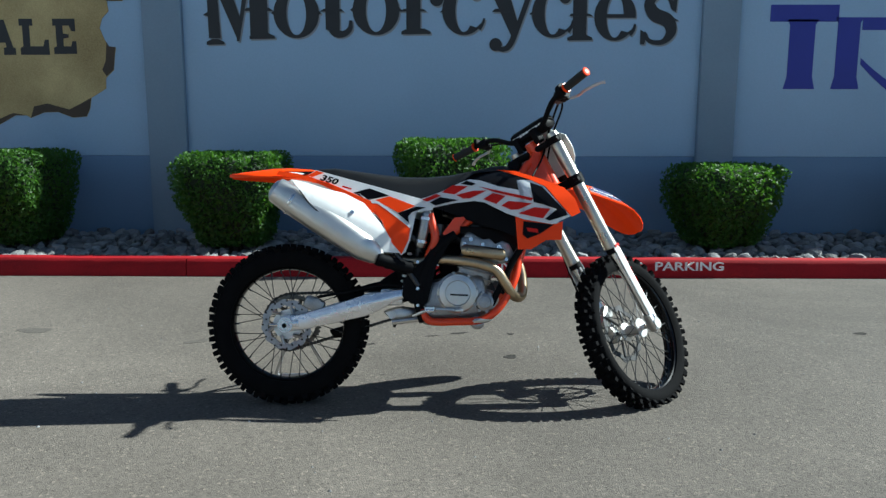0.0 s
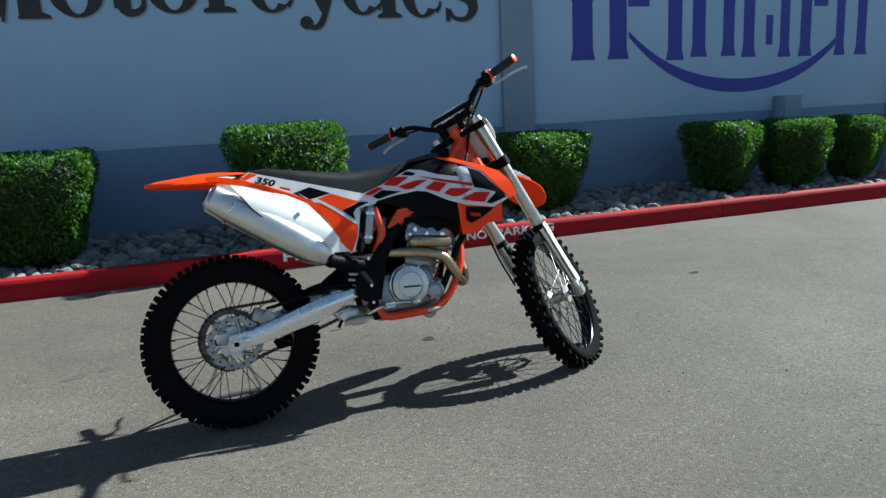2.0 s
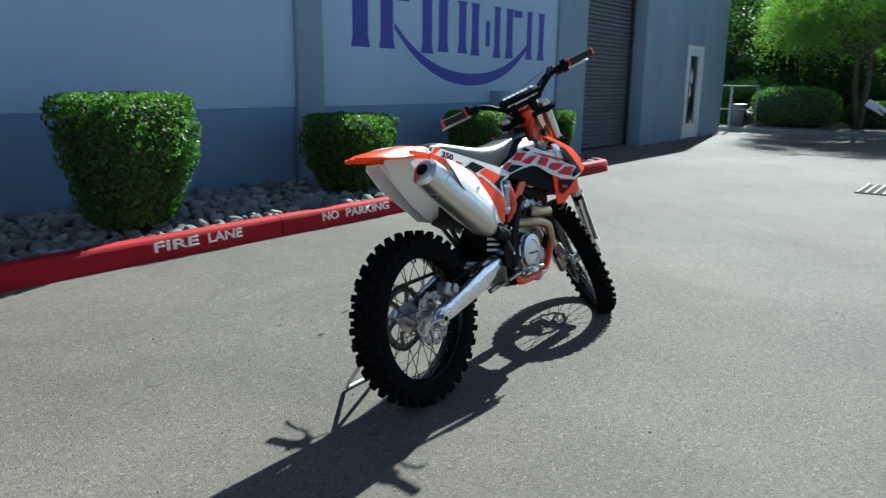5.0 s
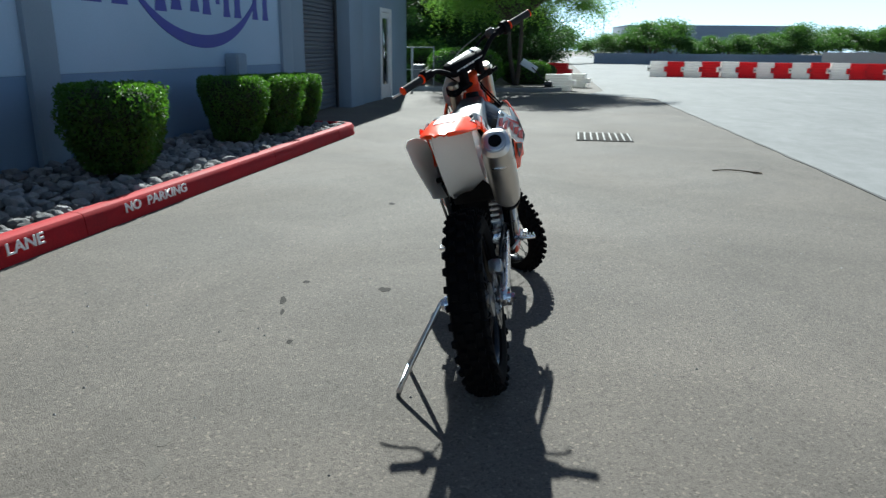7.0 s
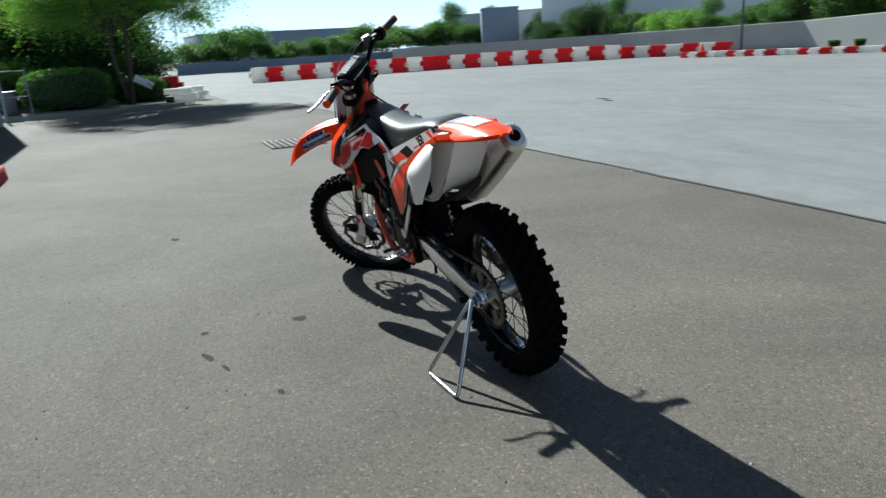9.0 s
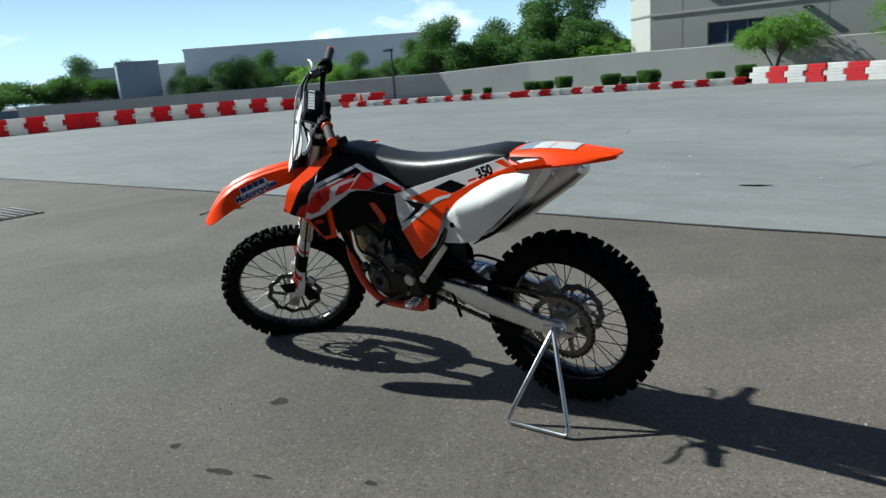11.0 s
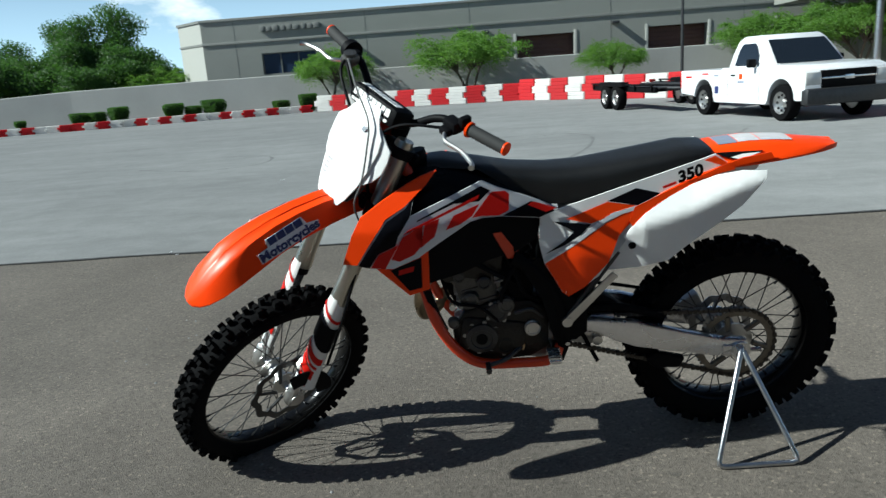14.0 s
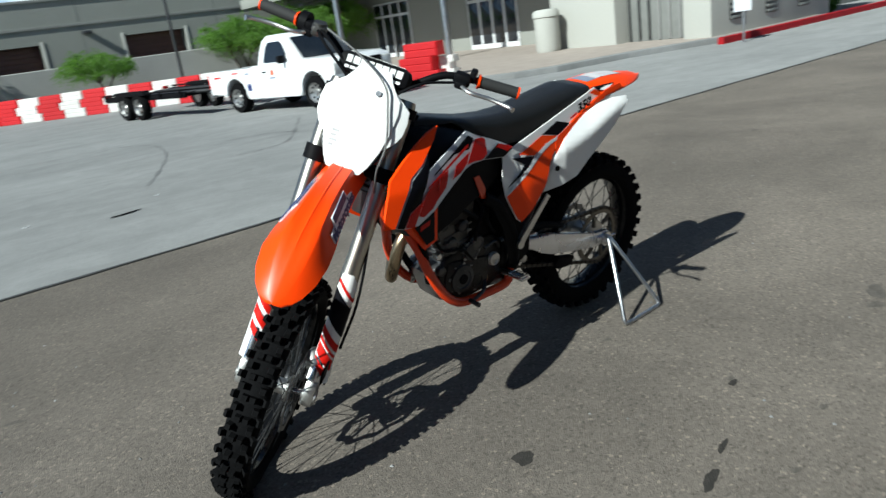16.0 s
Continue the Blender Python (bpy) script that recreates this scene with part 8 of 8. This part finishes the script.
KS = (-1, -0.85, -0.7, -0.52, -0.45, -0.25, -0.06, 0, 0.06, 0.25, 0.45, 0.52, 0.7, 0.85, 1)
bm = bmesh.new()
rings = []
for x in sorted(set(FX + [1.42, 1.50, 1.57, 1.63, 1.68])):
    t = [fender_at(x, k) for k in KS]
    rings.append(t + [Vector((q.x, q.y * 0.96, q.z - 0.005)) for q in reversed(t)])
loft(bm, rings)
ff = part("front_fender", bm, ORANGE, bike, "orange front fender with navy dealer stickers", TURN)
for side in (1, -1):
    a, b, c = fender_at(1.33, 0.95 * side), fender_at(1.53, 0.95 * side), fender_at(1.43, 0.55 * side)
    o, ex = (a, (b - a).normalized()) if side < 0 else (b, (a - b).normalized())
    ez = ex.cross(c - o).normalized()
    ey = ez.cross(ex)
    m = Matrix(((ex.x, ey.x, ez.x, o.x), (ex.y, ey.y, ez.y, o.y), (ex.z, ey.z, ez.z, o.z), (0, 0, 0, 1))) @ Matrix.Translation((0, 0, 0.004))
    bm = bmesh.new()
    prism(bm, [(-0.002, 0.003), (0.06, 0.002), (0.196, 0.004), (0.200, 0.024), (0.165, 0.034), (0.158, 0.058), (0.038, 0.057), (0.034, 0.034), (-0.002, 0.032)], "z", -0.0045, 0.0)
    st = part("sticker", bm, WHITE_DECAL, ff, "white-edged dealer sticker", m)
    letters("lettering", "Motorcycles", 0.036, NAVY, Matrix.Translation((0.0, 0.006, 0.0008)), st, 0.0006, "navy word", 0, 0.0014, 0.198)
    for k in range(4):
        bm = bmesh.new()
        box(bm, (0.054 + 0.029 * k, 0.0465, 0.0008), (0.026, 0.021, 0.0014))
        part("emblem_bar", bm, NAVY, st, "navy block of print")
bm = bmesh.new()
box(bm, FAX + Vector((-0.075, 0.085, 0.075)), (0.10, 0.045, 0.06), pose(0, 0, 0, 0, -60, 0), 0.014)
cyl(bm, FAX + Vector((-0.06, 0.06, 0.09)), FAX + Vector((-0.06, 0.115, 0.09)), 0.017)
part("front_caliper", bm, ALU, bike, "front brake caliper", TURN)
bm = bmesh.new()
ring_plate(bm, 0.125, 0.07, 0.128, 0.134, 40)
bmesh.ops.delete(bm, geom=[v for v in bm.verts if v.co.x > 0.02 or v.co.z < -0.02], context="VERTS")
bmesh.ops.translate(bm, vec=FAX, verts=bm.verts[:])
part("disc_guard", bm, BLACK, bike, "black disc guard", TURN)

# ---- the stand ----
bm = bmesh.new()
A, F, R = Vector((-0.006, 0.150, 0.327)), Vector((0.108, 0.305, 0.009)), Vector((-0.142, 0.289, 0.009))
def corner(p, q, r, k=0.022):
    a, b = p + (q - p).normalized() * k, p + (r - p).normalized() * k
    return [a, (a + b) / 2 * 0.5 + p * 0.5, b]
tube(bm, [A + Vector((0, -0.03, 0.012)), A, *corner(F, A, R), *corner(R, F, A), A + Vector((-0.006, 0.006, -0.01)), A + Vector((-0.006, -0.028, 0.004))], 0.0085, 10)
tagged(part("triangle_stand", bm, GALV), "bent steel rod triangle stand under the rear axle", "stand")


# ---- pickup and trailer ----
TR, TF = Vector((-4.53, -13.17, 0.006)), Vector((-5.116, -10.765, 0.006))
tdir = (TF - TR).normalized()
truck = empty("pickup_truck", Matrix.Translation(TR) @ Matrix.Rotation(math.atan2(tdir.y, tdir.x), 4, "Z") @ Matrix.Diagonal((0.81, 0.85, 0.83, 1)), "white single-cab pickup truck parked in the yard", "truck")


def arch(cx, cz, r, n=10):
    return [(cx + r * math.cos(a), cz + r * math.sin(a)) for a in np.linspace(0, math.pi, n)]


WB = 3.06
body = [(-1.12, 0.50), (-1.12, 1.08), (0.80, 1.08), (0.82, 1.12), (2.55, 1.12), (2.62, 1.16), (3.50, 1.12), (3.76, 1.04), (3.84, 0.92), (3.84, 0.55), (3.80, 0.42)]
body += arch(WB, 0.42, 0.44) + [(2.56, 0.32), (0.5, 0.32)] + arch(0, 0.42, 0.44) + [(-0.50, 0.46)]
bm = bmesh.new()
prism(bm, body, "y", -0.95, 0.95, 0.035)
tb = part("body", bm, TRUCKWHITE, truck)
bm = bmesh.new()
rings = []
for z, x0, x1, w in ((1.08, 1.02, 2.62, 0.90), (1.40, 1.09, 2.38, 0.83), (1.68, 1.20, 2.10, 0.76), (1.78, 1.30, 1.98, 0.68)):
    rings.append([(x0, -w, z), (x1, -w, z), (x1 + 0.06, 0, z), (x1, w, z), (x0, w, z), (x0 - 0.03, 0, z)])
loft(bm, rings)
bmesh.ops.bevel(bm, geom=bm.edges[:], offset=0.04, segments=2, affect="EDGES", profile=0.5)
cabin = part("cab", bm, TRUCKWHITE, truck)
for side in (1, -1):
    poly = [(1.30, 1.16), (2.18, 1.16), (2.16, 1.34), (2.02, 1.54), (1.90, 1.62), (1.46, 1.62), (1.36, 1.50)]
    bm = sheet(poly, lambda a, b: (a, side * (0.932 - (b - 1.08) * 0.255), b), (0, -side * 0.012, 0), 0.2)
    part("side_window", bm, GLASSDARK, cabin, "dark side window")
    bm = bmesh.new()
    box(bm, (2.16, side * 1.04, 1.20), (0.10, 0.20, 0.18), None, 0.03)
    part("mirror", bm, BLACK, cabin, "black door mirror")
    bm = bmesh.new()
    box(bm, (1.32, side * 0.958, 0.95), (0.16, 0.02, 0.035), None, 0.008)
    part("door_handle", bm, BLACK, tb)
    for x in (1.08, 2.32):
        bm = bmesh.new()
        box(bm, (x, side * 0.9505, 0.74), (0.014, 0.003, 0.66))
        part("door_gap", bm, BLACK, tb)
    bm = bmesh.new()
    box(bm, (3.70, side * 0.77, 0.85), (0.30, 0.34, 0.26), None, 0.03)
    part("headlight", bm, HEADLIGHT, tb, "clear headlight")
    bm = bmesh.new()
    box(bm, (-1.10, side * 0.88, 0.84), (0.06, 0.16, 0.38), None, 0.02)
    part("tail_lamp", bm, TAILRED, tb, "red tail lamp")
    for x, z, w, h, mt in ((0.62, 0.62, 0.17, 0.17, NAVY), (1.62, 0.92, 0.12, 0.12, ORANGE), (1.62, 0.80, 0.26, 0.05, GREYLABEL), (-0.7, 0.92, 0.3, 0.05, TAILRED), (0.1, 0.99, 0.3, 0.04, TAILRED), (0.6, 0.95, 0.2, 0.04, GREYLABEL)):
        bm = bmesh.new()
        box(bm, (x, side * 0.9515, z), (w, 0.003, h))
        part("door_sticker", bm, mt, tb, "small printed sticker")
bm = sheet([(-0.76, 0.0), (0.76, 0.0), (0.66, 1.0), (-0.66, 1.0)], lambda a, k: (2.60 - 0.50 * k + 0.05 * (1 - abs(a) / 0.8), a, 1.15 + 0.50 * k), (-0.012, 0, 0), 0.2)
bmesh.ops.translate(bm, vec=(0.055, 0, 0.02), verts=bm.verts[:])
part("windscreen", bm, GLASSDARK, cabin, "dark windscreen")
bm = bmesh.new()
box(bm, (3.80, 0, 0.82), (0.11, 1.20, 0.36), None, 0.02)
gr = part("grille", bm, BLACK, tb, "black grille")
bm = bmesh.new()
box(bm, (3.862, 0, 0.85), (0.012, 1.2, 0.035), None, 0.004)
box(bm, (3.868, 0, 0.85), (0.012, 0.2, 0.09), None, 0.004)
part("grille_bar", bm, STEEL, gr)
bm = bmesh.new()
box(bm, (3.84, 0, 0.50), (0.22, 1.92, 0.32), None, 0.05)
part("front_bumper", bm, DARKMETAL, tb, "dark grey bumper")
bm = bmesh.new()
box(bm, (-1.20, 0, 0.52), (0.16, 1.8, 0.18), None, 0.03)
part("rear_bumper", bm, STEEL, tb)
bm = bmesh.new()
box(bm, (1.3, 0, 0.36), (4.2, 1.3, 0.14))
part("chassis", bm, BLACK, truck)


def road_wheel(parent, x, y, r, w):
    bm = bmesh.new()
    lathe(bm, [(r * 0.62, -w / 2), (r * 0.93, -w / 2), (r, -w * 0.36), (r, w * 0.36), (r * 0.93, w / 2), (r * 0.62, w / 2)], 36, True)
    t = part("wheel", bm, RUBBER, parent, "black road tyre on a silver wheel", pose(x, y, r))
    bm = bmesh.new()
    s = 1 if y > 0 else -1
    lathe(bm, [(0, s * w * 0.30), (r * 0.16, s * w * 0.32), (r * 0.22, s * w * 0.22), (r * 0.55, s * w * 0.30), (r * 0.63, s * w * 0.48), (r * 0.64, -s * w * 0.4), (0, -s * w * 0.4)], 30)
    rim = part("rim", bm, ALU, t)
    for k in range(8):
        a = 2 * math.pi * k / 8
        bm = bmesh.new()
        cyl(bm, (r * 0.42 * math.cos(a), s * w * 0.24, r * 0.42 * math.sin(a)), (r * 0.42 * math.cos(a), s * w * 0.34, r * 0.42 * math.sin(a)), r * 0.07, n=8)
        part("rim_hole", bm, BLACK, rim)


for x in (0, WB):
    for y in (-0.82, 0.82):
        road_wheel(truck, x, y, 0.375, 0.25)

trailer = empty("flatbed_trailer", Matrix.Translation((-3.57, -16.62, 0.006)) @ Matrix.Rotation(math.atan2(0.98, -0.19), 4, "Z"), "black steel flatbed trailer hitched to the pickup", "trailer")
for k in range(8):
    bm = bmesh.new()
    box(bm, (-1.72 + 0.55 * k, 0, 0.50), (0.07, 1.72, 0.07), None, 0.01)
    part("cross_member", bm, BLACK, trailer)
for side in (1, -1):
    bm = bmesh.new()
    box(bm, (0.2, side * 0.90, 0.51), (4.0, 0.08, 0.13), None, 0.01)
    part("side_beam", bm, BLACK, trailer)
    bm = bmesh.new()
    box(bm, (0.2, side * 0.62, 0.545), (4.0, 0.42, 0.03), None, 0.006)
    part("wheel_track", bm, DARKGREY, trailer, "dark steel loading track")
    bm = bmesh.new()
    box(bm, (0.2, side * 0.97, 0.62), (4.0, 0.05, 0.04), None, 0.008)
    for k in range(5):
        box(bm, (-1.7 + 0.95 * k, side * 0.97, 0.55), (0.05, 0.04, 0.14))
    part("side_rail", bm, BLACK, trailer)
    bm = bmesh.new()
    prism(bm, [(-0.95, 0.58), (-0.85, 0.68), (0.55, 0.68), (0.65, 0.58)], "y", side * 0.99 - 0.11, side * 0.99 + 0.11, 0.01)
    part("mudguard", bm, BLACK, trailer)
    for x in (-0.52, 0.22):
        road_wheel(trailer, x, side * 1.0, 0.31, 0.20)
bm = bmesh.new()
tube(bm, [(2.1, 0, 0.5), (3.05, 0, 0.48)], 0.05, 8)
tube(bm, [(2.1, 0.7, 0.55), (2.7, 0.0, 0.5)], 0.04, 8)
tube(bm, [(2.1, -0.7, 0.55), (2.7, 0.0, 0.5)], 0.04, 8)
part("drawbar", bm, DARKMETAL, trailer)
for side in (1, -1):
    bm = bmesh.new()
    box(bm, (-1.86, side * 0.8, 0.60), (0.03, 0.18, 0.08), None, 0.01)
    part("tail_lamp", bm, TAILRED, trailer)


# ---- river rock in the planter, and chips on the drive ----
rk = np.random.default_rng(77)
ROCKS = []
for i in range(8):
    bm = bmesh.new()
    bmesh.ops.create_icosphere(bm, subdivisions=2, radius=1)
    o = Vector(rk.uniform(-9, 9, 3))
    for v in bm.verts:
        v.co *= 0.82 + 0.34 * noise.noise(v.co * 0.9 + o) + 0.16 * noise.noise(v.co * 2.3 + o)
    for k in range(7):
        cut = Vector(rk.normal(size=3)).normalized()
        reach = rk.uniform(0.55, 0.78)
        for v in bm.verts:
            v.co -= cut * max(0, v.co.dot(cut) - reach)
    ROCKS.append(mesh_of("rock", bm, ROCK, smooth=False))
BUSHES = [(-1.28, 3.5), (3.15, 3.55), (-3.25, 3.62), (0.7, 3.36), (5.38, 3.55), (6.3, 3.5), (7.22, 3.5), (-5.4, 3.6)]
spots = []
tries = 0
while tries < 26000:
    tries += 1
    x, y = rk.uniform(-7.5, 7.75), rk.uniform(KY + 0.17, 4.33)
    r = rk.uniform(0.035, 0.088)
    if any((x - a) ** 2 + (y - b) ** 2 < 0.03 for a, b in BUSHES):
        continue
    if all((x - a) ** 2 + (y - b) ** 2 > (0.72 * (r + c)) ** 2 for a, b, c in spots[-100000:] if abs(x - a) < 0.2):
        spots.append((x, y, r))
planter = empty("rock_bed", pose(0, 0, 0), "bed of grey and tan river rock between kerb and wall", "rock bed", kind="structure")
near = sorted(range(len(spots)), key=lambda k: spots[k][1] + (0 if -2.5 < spots[k][0] < 7 else 9))[:300]
near = set(near)
vs, fs, base = [], [], 0
for k, (x, y, r) in enumerate(spots):
    m = Matrix.Translation((x, y, 0.10 + 0.30 * r + 0.05 * max(0, y - 3.1) / 1.2)) @ pose(0, 0, 0, *rk.uniform(-25, 25, 2), rk.uniform(0, 360)) @ Matrix.Diagonal((r * 1.25, r * rk.uniform(0.8, 1.1), r * rk.uniform(0.6, 0.85), 1))
    me = ROCKS[k % 8]
    if k in near:
        ob = new("rock", me)
        ob.parent = planter
        ob.matrix_basis = m
    else:
        co = np.empty(len(me.vertices) * 3)
        me.vertices.foreach_get("co", co)
        co = co.reshape(-1, 3) @ np.array(m.to_3x3()).T + np.array(m.translation)
        vs.append(co)
        fs += [[base + j for j in p.vertices] for p in me.polygons]
        base += len(co)
me = bpy.data.meshes.new("rocks")
me.from_pydata(np.concatenate(vs).tolist(), [], fs)
me.materials.append(ROCK)
ob = new("rocks", me)
ob.parent = planter
tagged(ob, kind="stuff")
